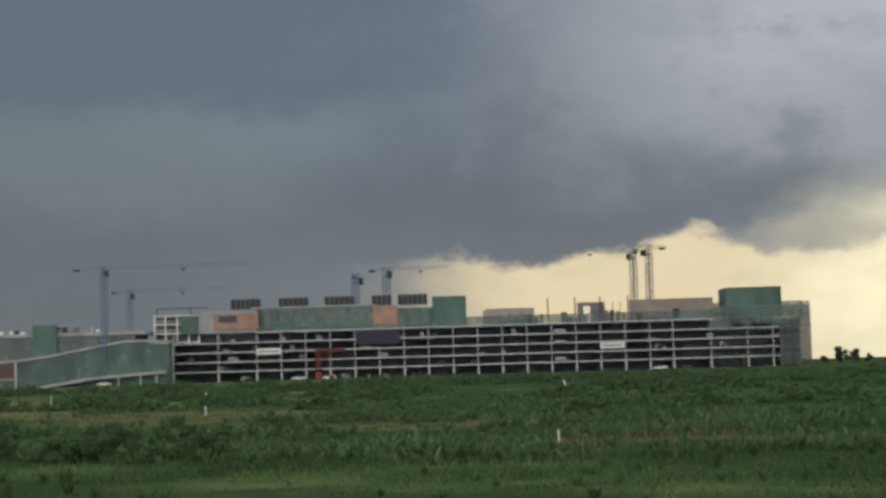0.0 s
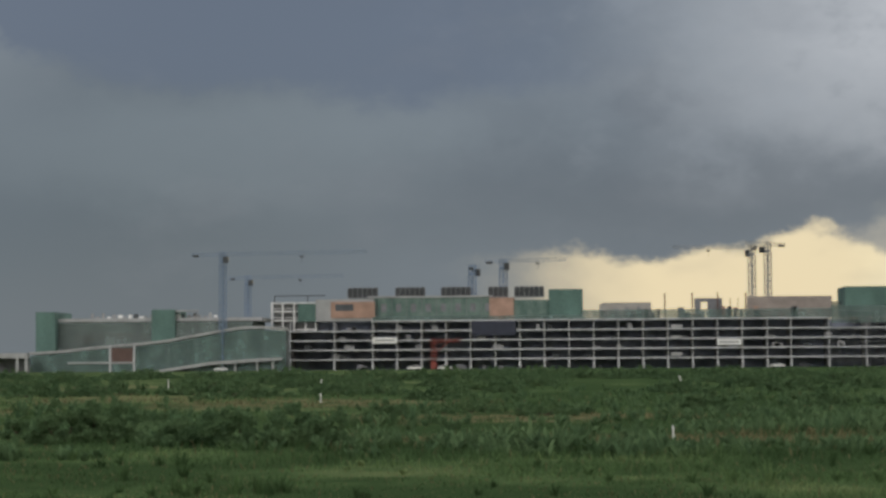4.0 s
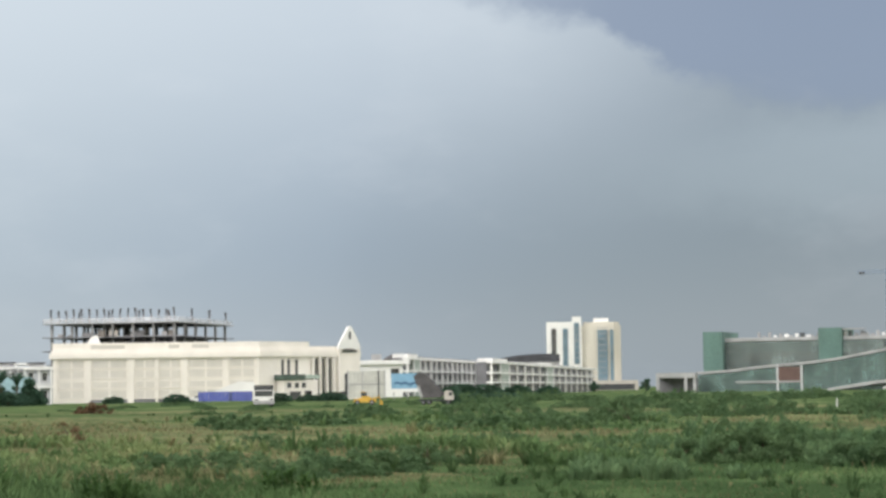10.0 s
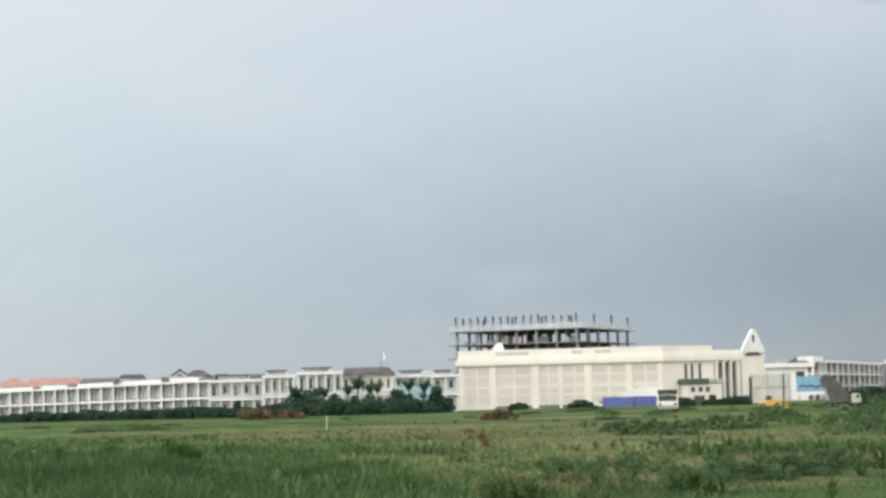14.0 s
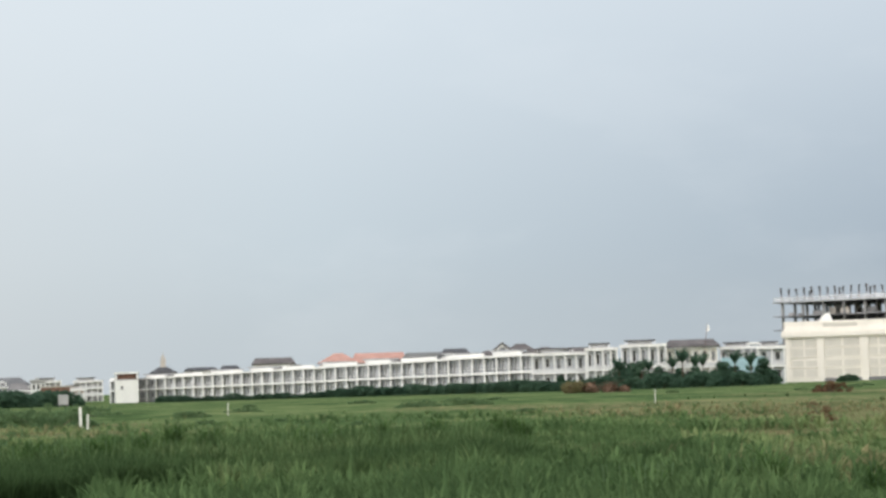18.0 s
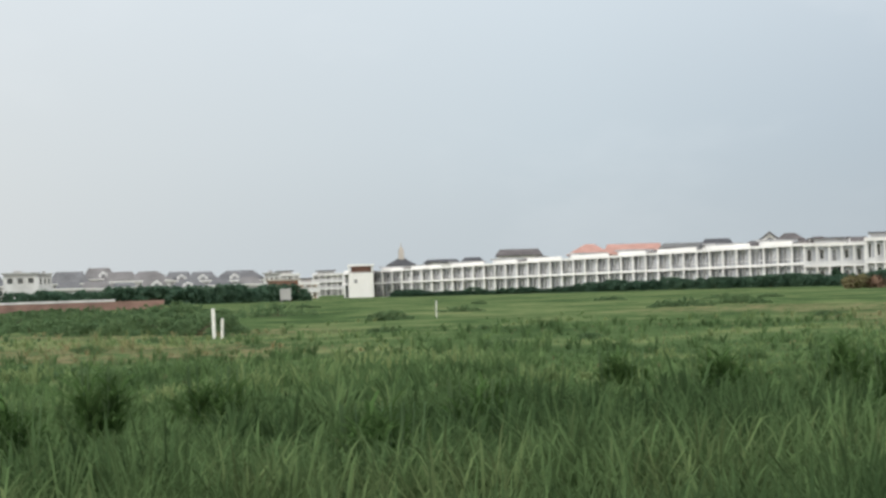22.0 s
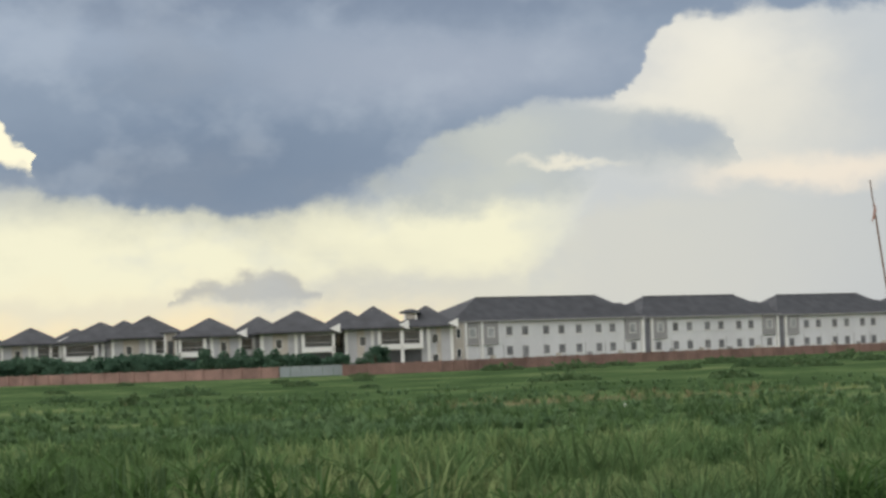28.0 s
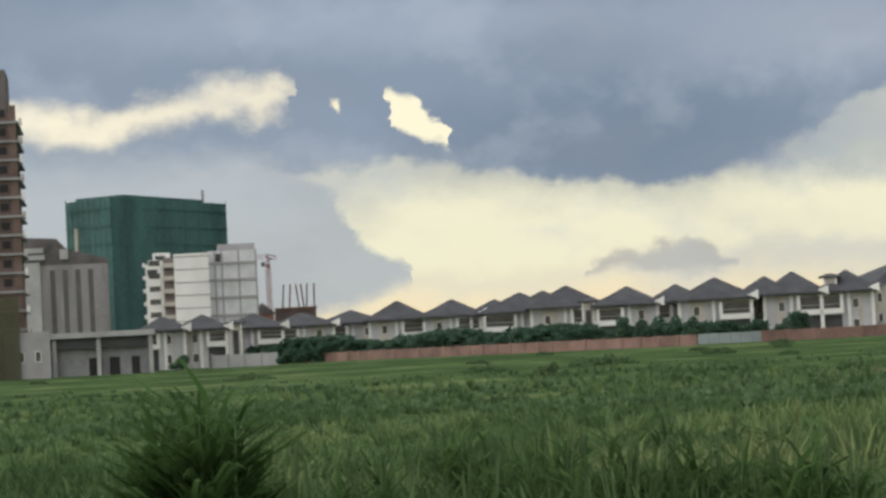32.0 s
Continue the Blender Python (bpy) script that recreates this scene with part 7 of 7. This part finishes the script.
tuft_grass("meadow_tussocks", False, -14, 44, 38, 90, 260, 22, 0.2, 0.6, 0.022, 4, "scattered taller tussocks in the meadow", GRASS_LEAF)


tuft_grass("roadside_tussocks", False, 24, 47, 34, 84, 2600, 14, 0.35, 1.2, 0.032, 8, "dense tall green grass before the long terrace", GRASS_LEAF)


def cane_clump(x, y, height, spread, stems, seed, arch=1.6):
    """A clump of tall cane grass: leaning stems with long arching leaves."""
    rs = np.random.RandomState(seed)
    base, lean, tall, wide, bend = [], [], [], [], []
    for _ in range(stems):
        a, d = rs.uniform(0, 6.283), spread * rs.uniform(0, 1) ** 0.7
        bx, by = d * math.cos(a), d * math.sin(a)
        h = height * rs.uniform(0.55, 1.0) * (1 - 0.35 * (d / spread) ** 2)
        for k in range(14):
            b = rs.uniform(0, 6.283)
            base.append((bx, by, h * rs.uniform(0.0, 0.62)))
            lean.append((math.cos(b), math.sin(b)))
            tall.append(h * rs.uniform(0.3, 0.5)), wide.append(rs.uniform(0.035, 0.065)), bend.append(rs.uniform(0.5, 1.0) * arch)
    c = thing("cane_grass", x, y, "tall clump of arching green cane grass", "grass", group="cane grass clumps")
    me = strips(np.array(base), np.array(lean), np.array(tall), np.array(wide), np.array(bend), rs)
    part("leaves", me, TALL_LEAF, c)
    part("stem_bundle", merge(*[rod([(spread * 0.5 * math.cos(i), spread * 0.5 * math.sin(i * 1.3), 0), (spread * 0.6 * math.cos(i), spread * 0.6 * math.sin(i * 1.3), height * 0.7)], 0.012, 4) for i in range(10)]), SHRUB_LEAF, c)
    return c


for k, (az, r, h, s, n) in enumerate(((90.0, 19, 2.7, 0.5, 80), (90.8, 19.4, 2.3, 0.4, 40), (89.3, 19.4, 2.0, 0.35, 28), (54.1, 32, 2.1, 0.35, 18), (51.2, 36, 1.75, 0.6, 22), (38.2, 42, 1.5, 0.8, 26), (35.2, 44, 1.45, 0.7, 24),
                                      (40.8, 46, 1.4, 0.6, 18), (33.6, 38, 1.5, 0.7, 22), (56.5, 30, 1.5, 0.6, 18), (62.5, 24, 1.5, 0.6, 20), (66.6, 21, 1.45, 0.5, 16), (71.2, 20, 1.5, 0.7, 22), (74.5, 22, 1.7, 0.6, 20),
                                      (77.2, 24, 1.8, 0.6, 20), (79.3, 23, 1.9, 0.7, 24), (81.6, 25, 1.85, 0.7, 22), (83.4, 27, 1.8, 0.6, 18), (85.5, 24, 1.7, 0.6, 18), (47.0, 28, 1.35, 0.7, 20), (59.3, 22, 1.45, 0.5, 16), (44.5, 34, 1.35, 0.6, 16))):
    cane_clump(*from_eye(az, r, True), h, s, n, 50 + k, 1.6 if k > 2 else 1.25)
for k, (az, r, h, s, n) in enumerate(((31.5, 46, 1.25, 0.8, 24), (34.5, 44, 1.3, 0.8, 24), (28.6, 48, 1.0, 0.7, 20), (24.0, 52, 0.9, 0.8, 20))):
    cane_clump(*from_eye(az, r), h, s, n, 90 + k)


def shrub(x, y, width, height, leaves, seed, leaf=None, label="dense dark green field shrub", size=0.11, name="shrub", z=0.0, stems=5, group="field shrubs"):
    rng = random.Random(seed)
    s = thing(name, x, y, label, "shrub", group=group, z=z)
    centres = []
    for _ in range(max(12, int(16 * width / max(0.5, height)))):     # a ragged dome of leaf clumps
        a, d = rng.uniform(0, 6.283), rng.random() ** 0.6
        r = height * rng.uniform(0.12, 0.24)
        crest = height * math.sqrt(max(0.06, 1 - d * d)) * rng.uniform(0.62, 1.05)
        centres.append((0.5 * width * d * math.cos(a), 0.5 * width * d * math.sin(a), max(0.05, rng.uniform(0.15, 1.0) * crest - r * 0.6), r))
    part("foliage", foliage(centres, leaves, size, rng), leaf or SHRUB_LEAF, s)
    bars = [rod([(rng.uniform(-.2, .2) * width, rng.uniform(-.2, .2) * width, -0.05), (c[0], c[1], c[2])], 0.025 * max(1, height), 5, 0.4) for c in centres[:stems]]
    part("branch_frame", merge(*bars), BARK, s)
    return s


FIELD_SHRUBS = ((13.9, 74, 0.7, 0.95, 900), (12.9, 70, 1.3, 1.35, 2200), (12.2, 71, 1.4, 1.5, 2600), (11.4, 69, 1.2, 1.2, 2000), (9.6, 66, 1.6, 1.1, 2200), (8.3, 64, 2.2, 1.25, 3000), (7.1, 63, 2.0, 1.2, 2600), (6.0, 62, 1.4, 1.0, 1800),
                (10.6, 84, 1.5, 0.9, 1400), (4.5, 98, 1.8, 0.9, 1500), (2.6, 104, 2.6, 1.0, 1700), (0.5, 100, 2.2, 0.9, 1500), (-3.4, 110, 2.6, 1.0, 1500), (-6.5, 120, 3.0, 1.1, 1500), (15.6, 150, 4.0, 1.5, 1800), (13.2, 170, 6.0, 1.8, 2200),
                (11.6, 180, 5.0, 1.6, 1800), (9.0, 230, 7.0, 1.6, 1500), (5.5, 240, 8.0, 1.5, 1500), (1.0, 250, 8.0, 1.5, 1400), (-4.0, 250, 9.0, 1.5, 1400), (-8.5, 250, 9.0, 1.6, 1400), (17.2, 130, 3.0, 1.1, 1500),
                (18.6, 92, 2.0, 1.0, 1700), (19.5, 84, 1.6, 0.9, 1500), (20.6, 70, 1.8, 0.85, 1700), (21.8, 64, 2.0, 0.95, 2000), (23.0, 60, 2.2, 1.0, 2200), (24.4, 58, 2.4, 1.05, 2400), (25.8, 62, 2.2, 1.0, 2000), (27.0, 66, 1.8, 0.9, 1600),
                (19.3, 220, 5.0, 1.9, 1500), (18.4, 225, 4.0, 1.8, 1300), (22.6, 84, 1.8, 0.9, 1400), (24.9, 90, 2.0, 0.8, 1300), (-1.8, 66, 1.2, 0.55, 900), (1.6, 60, 1.4, 0.6, 1000), (14.8, 60, 1.5, 0.6, 1100))
for k, (az, r, w, h, n) in enumerate(FIELD_SHRUBS):
    shrub(*from_eye(az, r), w * 1.5, h * 1.08, int(n * 2.2), 200 + k, size=0.06 if r < 110 else 0.11)
for k, (az, r, w, h, n) in enumerate(((80.9, 130, 1.6, 1.1, 900), (52.2, 128, 9.0, 1.9, 4600), (53.6, 132, 8.0, 1.8, 4000), (51.6, 124, 4.0, 1.5, 1800), (55.0, 150, 9.0, 1.5, 2600), (57.0, 160, 10.0, 1.4, 2400), (49.6, 200, 8.0, 1.6, 1800))):
    shrub(*from_eye(az, r, True), w, h, int(n * 1.4), 300 + k)
shrub(*from_eye(29.56, 112), 1.6, 1.5, 260, 401, DEAD_LEAF, "dead brown bush with bare twigs", 0.09, "dead_bush", stems=9, group="dead brush")
shrub(*from_eye(29.0, 260), 5.0, 1.6, 500, 402, DEAD_LEAF, "low heap of dead brown branches", 0.2, "brush_heap", stems=12, group="dead brush")


def brush_mound():
    x, y = from_eye(34.3, 330, True)
    m = thing("spoil_heap", x, y, "heap of earth and cut branches overgrown with dry leaves", "heap", rz=34)
    rng = random.Random(12)
    part("soil", foliage([(-3, 0, 0.4, 1.2), (0, 0, 0.6, 1.5), (3.4, 0, 0.5, 1.3), (5.8, 0, 0.3, 1.0)], 900, 0.4, rng, 0.7), SOIL, m)
    part("dry_leaves", foliage([(-3.4, -0.5, 0.9, 1.4), (-1.6, -0.5, 1.0, 1.3)], 900, 0.22, rng), GRASS_PALE, m, "pale dry leaves")
    part("branch_frame", merge(*[rod([(rng.uniform(-3, 6), rng.uniform(-1, 1), 0.1), (rng.uniform(-3, 6), rng.uniform(-1, 1), rng.uniform(0.8, 2.0))], 0.06, 4) for _ in range(26)]), BARK, m)


brush_mound()


def tree(height, crown, leaves, seed, label, size=0.28):
    """A small broad tree: tapered trunk, limbs, a ragged crown of leaf clumps."""
    rng = random.Random(seed)
    t = thing("tree", 0, 0, label, "tree", group="trees along the estates")
    part("trunk", rod([(0, 0, -0.1), (0.1, 0.05, height * 0.3), (0.0, 0.1, height * 0.62)], height * 0.035, 7, 0.5), BARK, t)
    centres = []
    for k in range(11):
        a, d = rng.uniform(0, 6.28), crown * rng.uniform(0.1, 0.75)
        centres.append((d * math.cos(a), d * math.sin(a), height * rng.uniform(0.2, 0.86), crown * rng.uniform(0.2, 0.42)))
    part("limb_frame", merge(*[rod([(0, 0, height * 0.3), (c[0], c[1], c[2])], height * 0.014, 5, 0.4) for c in centres]), BARK, t)
    part("crown", foliage(centres, leaves, size, rng), TREE_LEAF, t)
    return t


def palm(height, seed):
    rng = random.Random(seed)
    t = thing("palm", 0, 0, "palm with a ragged dark green crown", "palm tree", group="palms along the estates")
    part("trunk", rod([(0, 0, -0.1), (0.15, 0, height * 0.5), (0.1, 0, height * 0.8)], height * 0.028, 7, 0.7), BARK, t)
    base, lean, tall, wide, bend = [], [], [], [], []
    for k in range(16):
        a = k * 2.4 + rng.uniform(-0.2, 0.2)
        for q in range(7):
            base.append((0.1 + rng.uniform(-.1, .1) + 0.25 * q * math.cos(a) * 0.3, 0.25 * q * math.sin(a) * 0.3, height * 0.78 + 0.08 * q))
            b = a + rng.uniform(-0.35, 0.35)
            lean.append((math.cos(b), math.sin(b))), tall.append(height * rng.uniform(0.3, 0.62)), wide.append(0.15), bend.append(rng.uniform(0.35, 1.5))
    part("fronds", strips(np.array(base), np.array(lean), np.array(tall), np.array(wide), np.array(bend), None), TREE_LEAF, t)
    return t


def hedge(width, height, leaves, seed, label):
    """A full, unclipped hedge bush with an uneven top."""
    rng = random.Random(seed)
    s = thing("hedge", 0, 0, label, "hedge", group="hedges along the estates")
    centres = []
    for i in range(16):
        u = (i / 15 - 0.5) * width
        crest = height * rng.uniform(0.7, 1.0) * (1 - 0.5 * (2 * u / width) ** 4)
        for f in (0.15, 0.45, 0.78):
            r = height * rng.uniform(0.15, 0.23)
            centres.append((u + rng.uniform(-.2, .2), rng.uniform(-0.5, 0.5), max(r * 0.6, crest * f), r))
    part("foliage", foliage(centres, leaves, 0.22, rng), TREE_LEAF, s)
    for i in range(4):
        part("stem", rod([((i / 3 - 0.5) * width * 0.8, 0, -0.05), ((i / 3 - 0.5) * width * 0.85, 0.1, height * 0.6)], 0.06, 5, 0.4), BARK, s)
    return s


HEDGES = [hedge(6.0, 2.5, 3000, 501, "dense dark green hedge bush"), hedge(4.6, 2.1, 2400, 502, "low dark green hedge bush")]
SCRUB = [shrub(0, 0, 8.0, 1.2, 2600, 511, None, "low green scrub at the field edge", 0.15, "scrub", group="scrub at the field edge"), shrub(0, 0, 5.0, 0.9, 1800, 512, None, "low tangled scrub at the field edge", 0.16, "scrub", group="scrub at the field edge")]
TREES = [tree(4.2, 2.6, 1500, 31, "small dark green broad-leaved tree"), tree(3.2, 2.4, 1300, 32, "low dark green spreading tree"), tree(5.2, 3.2, 1700, 33, "dark green roadside tree with a ragged crown")]
PALMS = [palm(5.4, 41), palm(4.6, 42)]


def plant(kind, az, dist, second=True, scale=1.0, turn=0.0):
    x, y = from_eye(az, dist, second)
    return copy_thing(kind, pose(x, y, 0, 0, 0, turn) @ Matrix.Scale(scale, 4))


rng = random.Random(77)
spots = []
for az in np.arange(33.9, 46.6, 0.24):                      # hedge before the long terrace
    spots.append((rng.choice(HEDGES), float(az), 402 + rng.uniform(-5, 5) + (az - 34) * 6.0, rng.uniform(0.8, 1.15) if az < 42 else rng.uniform(0.4, 0.75)))
for az, d, s in ((33.3, 405, 1.1), (32.9, 400, 1.0), (32.5, 410, 1.0), (31.9, 405, 0.9), (31.4, 398, 1.0), (30.9, 402, 0.95), (30.3, 410, 0.9), (29.7, 412, 1.0), (29.3, 420, 0.9), (33.7, 412, 1.0), (32.2, 395, 0.8), (31.1, 392, 0.75), (30.0, 398, 0.7)):
    spots.append((rng.choice(TREES), az, d, s * 1.1))
    spots.append((rng.choice(HEDGES), az + 0.2, d - 5, 1.2))
for az, d in ((31.75, 400), (31.4, 405), (32.05, 408), (30.3, 408), (29.85, 405), (33.55, 404)):
    spots.append((rng.choice(PALMS), az, d, rng.uniform(0.95, 1.15)))
for az in np.arange(49.3, 56.2, 0.2):                       # dark trees before the far estate
    spots.append((rng.choice(HEDGES), float(az), rng.uniform(430, 455), rng.uniform(1.2, 1.8)))
for az in np.arange(76.6, 88.8, 0.26):                      # hedges and trees before the villas
    spots.append((rng.choice(HEDGES), float(az), 318 + (az - 77) * 4.5 + rng.uniform(8, 16), rng.uniform(1.1, 1.5) * (1.35 if 80 < az < 88 else 1.0)))
for az, d, s in ((74.5, 328, 0.75), (75.0, 326, 0.7), (75.5, 325, 0.95), (75.85, 327, 0.8), (74.7, 327, 0.8), (76.9, 326, 0.85), (77.3, 326, 1.0), (77.7, 328, 1.05), (78.1, 330, 1.1), (78.5, 331, 1.0), (78.85, 333, 0.9), (87.2, 350, 0.85), (87.7, 345, 0.8), (90.4, 345, 0.7)):
    spots.append((rng.choice(TREES), az, d, s))
for az in (19.75, 19.3, 18.9, 18.45):                      # round bushes beside the dump truck
    spots.append((HEDGES[1], az, 0, 0.8))
for kind, az, d, s in spots:
    if d == 0:
        plant(kind, az, 335, False, s, az)
        continue
    plant(kind, az, d, True, s, rng.uniform(0, 360) if kind not in HEDGES else az + rng.uniform(-25, 25))
for k in range(56):                                         # ragged scrub along the far edge of the field
    az = rng.uniform(-12.5, 30)
    plant(rng.choice(SCRUB), az, rng.uniform(230, 400), False, rng.uniform(0.6, 1.25) * (0.4 if az > 20 else 1.0), az + rng.uniform(-40, 40))
for k in range(54):                                        # and in drifts across the western field
    az = rng.uniform(30, 94)
    d = rng.uniform(80, 285)
    plant(rng.choice(SCRUB), az, d, True, rng.uniform(0.35, 0.75) * (1.0 if d > 150 else 0.6), az + rng.uniform(-40, 40))
for az0, az1, d0, d1, n in ((51.5, 58.5, 150, 300, 22), (57, 72, 200, 300, 20), (-13, 3, 120, 260, 16), (3, 18, 140, 260, 22), (19, 27, 120, 220, 7)):
    for k in range(n):
        az = rng.uniform(az0, az1)
        plant(rng.choice(SCRUB), az, rng.uniform(d0, d1), az0 > 40, rng.uniform(0.7, 1.25), az + rng.uniform(-40, 40))
for az, d, s in ((-10.0, 900, 1.3), (-10.35, 905, 1.1), (-10.7, 900, 0.9), (-11.3, 930, 1.2), (-11.7, 940, 1.1), (-9.6, 910, 0.9), (19.6, 640, 0.9), (19.0, 640, 0.85), (18.2, 650, 0.9), (17.4, 700, 0.8), (20.0, 600, 0.8), (16.2, 900, 1.1), (14.9, 900, 1.0), (22.9, 500, 0.5), (23.2, 505, 0.5), (23.6, 500, 0.45), (24.3, 500, 0.5), (26.9, 505, 0.5), (28.5, 520, 0.5)):
    plant(rng.choice(TREES) if d > 850 else rng.choice(HEDGES), az, d * (1 if d > 850 else 0.94), False, s * (1 if d > 850 else 1.7), rng.uniform(0, 360) if d > 850 else az)
for k in range(84):                                        # weeds hiding the feet of the buildings
    az = rng.uniform(-12.5, 31)
    low = az > 20
    plant(rng.choice(SCRUB), az, rng.uniform(290, 420), False, rng.uniform(0.4, 0.7) if low else rng.uniform(0.9, 1.7), az + rng.uniform(-40, 40))
for k, t in enumerate(TREES + PALMS + HEDGES + SCRUB):                       # the patterns stand among the others
    az, d = ((35.2, 425), (36.4, 430), (30.6, 406), (31.2, 410), (32.7, 402), (38.1, 436), (40.3, 448), (58.0, 270), (66.0, 275))[k]
    x, y = from_eye(az, d, True)
    t.matrix_basis = pose(x, y, 0, 0, 0, 40 * k)

# ---- survey pole and marker stakes ----
def survey_pole():
    x, y = from_eye(61.27, 66, True)
    p = thing("survey_pole", x, y, "tall leaning red and white pole with a faded rag", "pole", rz=61.4)
    pts = [(0.0, -0.1), (-0.06, 0.55), (-0.20, 1.95), (-0.32, 3.15), (-0.75, 7.1)]
    bands = ((0.0, 0.62, 0.052, POLE_RED), (0.62, 1.98, 0.055, POLE_WHITE), (1.98, 3.25, 0.058, POLE_RED), (3.25, 6.0, 0.027, RUST), (6.0, 7.0, 0.018, RUST))
    for z0, z1, r, m in bands:
        part("pole_section", rod([(-0.107 * z0, 0, z0), (-0.107 * (z0 + z1) / 2 - 0.004, 0, (z0 + z1) / 2), (-0.107 * z1, 0, z1)], r, 8), m, p)
    rag = solid([(-0.66, -0.03, 6.35), (-0.70, -0.03, 6.05), (-0.76, -0.05, 5.75), (-0.68, -0.05, 5.85), (-0.60, -0.04, 6.1), (-0.655, 0.0, 6.35), (-0.695, 0.0, 6.05), (-0.755, -0.02, 5.75), (-0.675, -0.02, 5.85), (-0.595, -0.01, 6.1)],
                [(0, 1, 4), (1, 2, 3, 4), (5, 9, 6), (6, 9, 8, 7), (0, 5, 6, 1), (1, 6, 7, 2), (2, 7, 8, 3), (3, 8, 9, 4), (4, 9, 5, 0)])
    part("rag", rag, mat("faded_rag", (0.40, 0.25, 0.22), 0.9), p)


survey_pole()


def stake(x, y, h, lean=0.0, r=0.05, leaf=False):
    s = thing("marker_stake", x, y, "short white concrete marker stake in the grass", "stake", group="marker stakes")
    part("shaft", rod([(0, 0, -0.1), (lean * 0.5, 0, h * 0.5), (lean, 0, h)], r, 8), POLE_WHITE, s)
    part("cap", rod([(lean, 0, h), (lean, 0, h + 0.02)], r * 0.8, 8), CONCRETE, s)
    if leaf:
        part("paper_tag", boxes((lean - 0.16, lean + 0.2, -0.02, 0.0, h * 0.6, h * 1.02)), POLE_WHITE, s)


for az, d, h, lean, r, leaf in ((-2.80, 62, 0.6, -0.02, 0.03, False), (-3.05, 190, 1.1, -0.3, 0.07, False), (6.22, 132, 0.6, 0.0, 0.04, False), (6.2, 205, 0.9, 0.0, 0.055, False), (10.1, 215, 0.9, 0.02, 0.055, False)):
    stake(*from_eye(az, d), h, lean, r, leaf)
for az, d, h, lean, r, leaf in ((31.4, 150, 1.3, 0.03, 0.035, False), (45.45, 165, 1.2, 0.0, 0.04, False), (51.15, 115, 1.5, -0.06, 0.1, False), (50.95, 114, 1.0, 0.04, 0.08, False), (57.83, 75, 0.6, 0.0, 0.035, False), (68.34, 78, 0.45, 0.0, 0.025, False)):
    stake(*from_eye(az, d, True), h, lean, r, leaf)
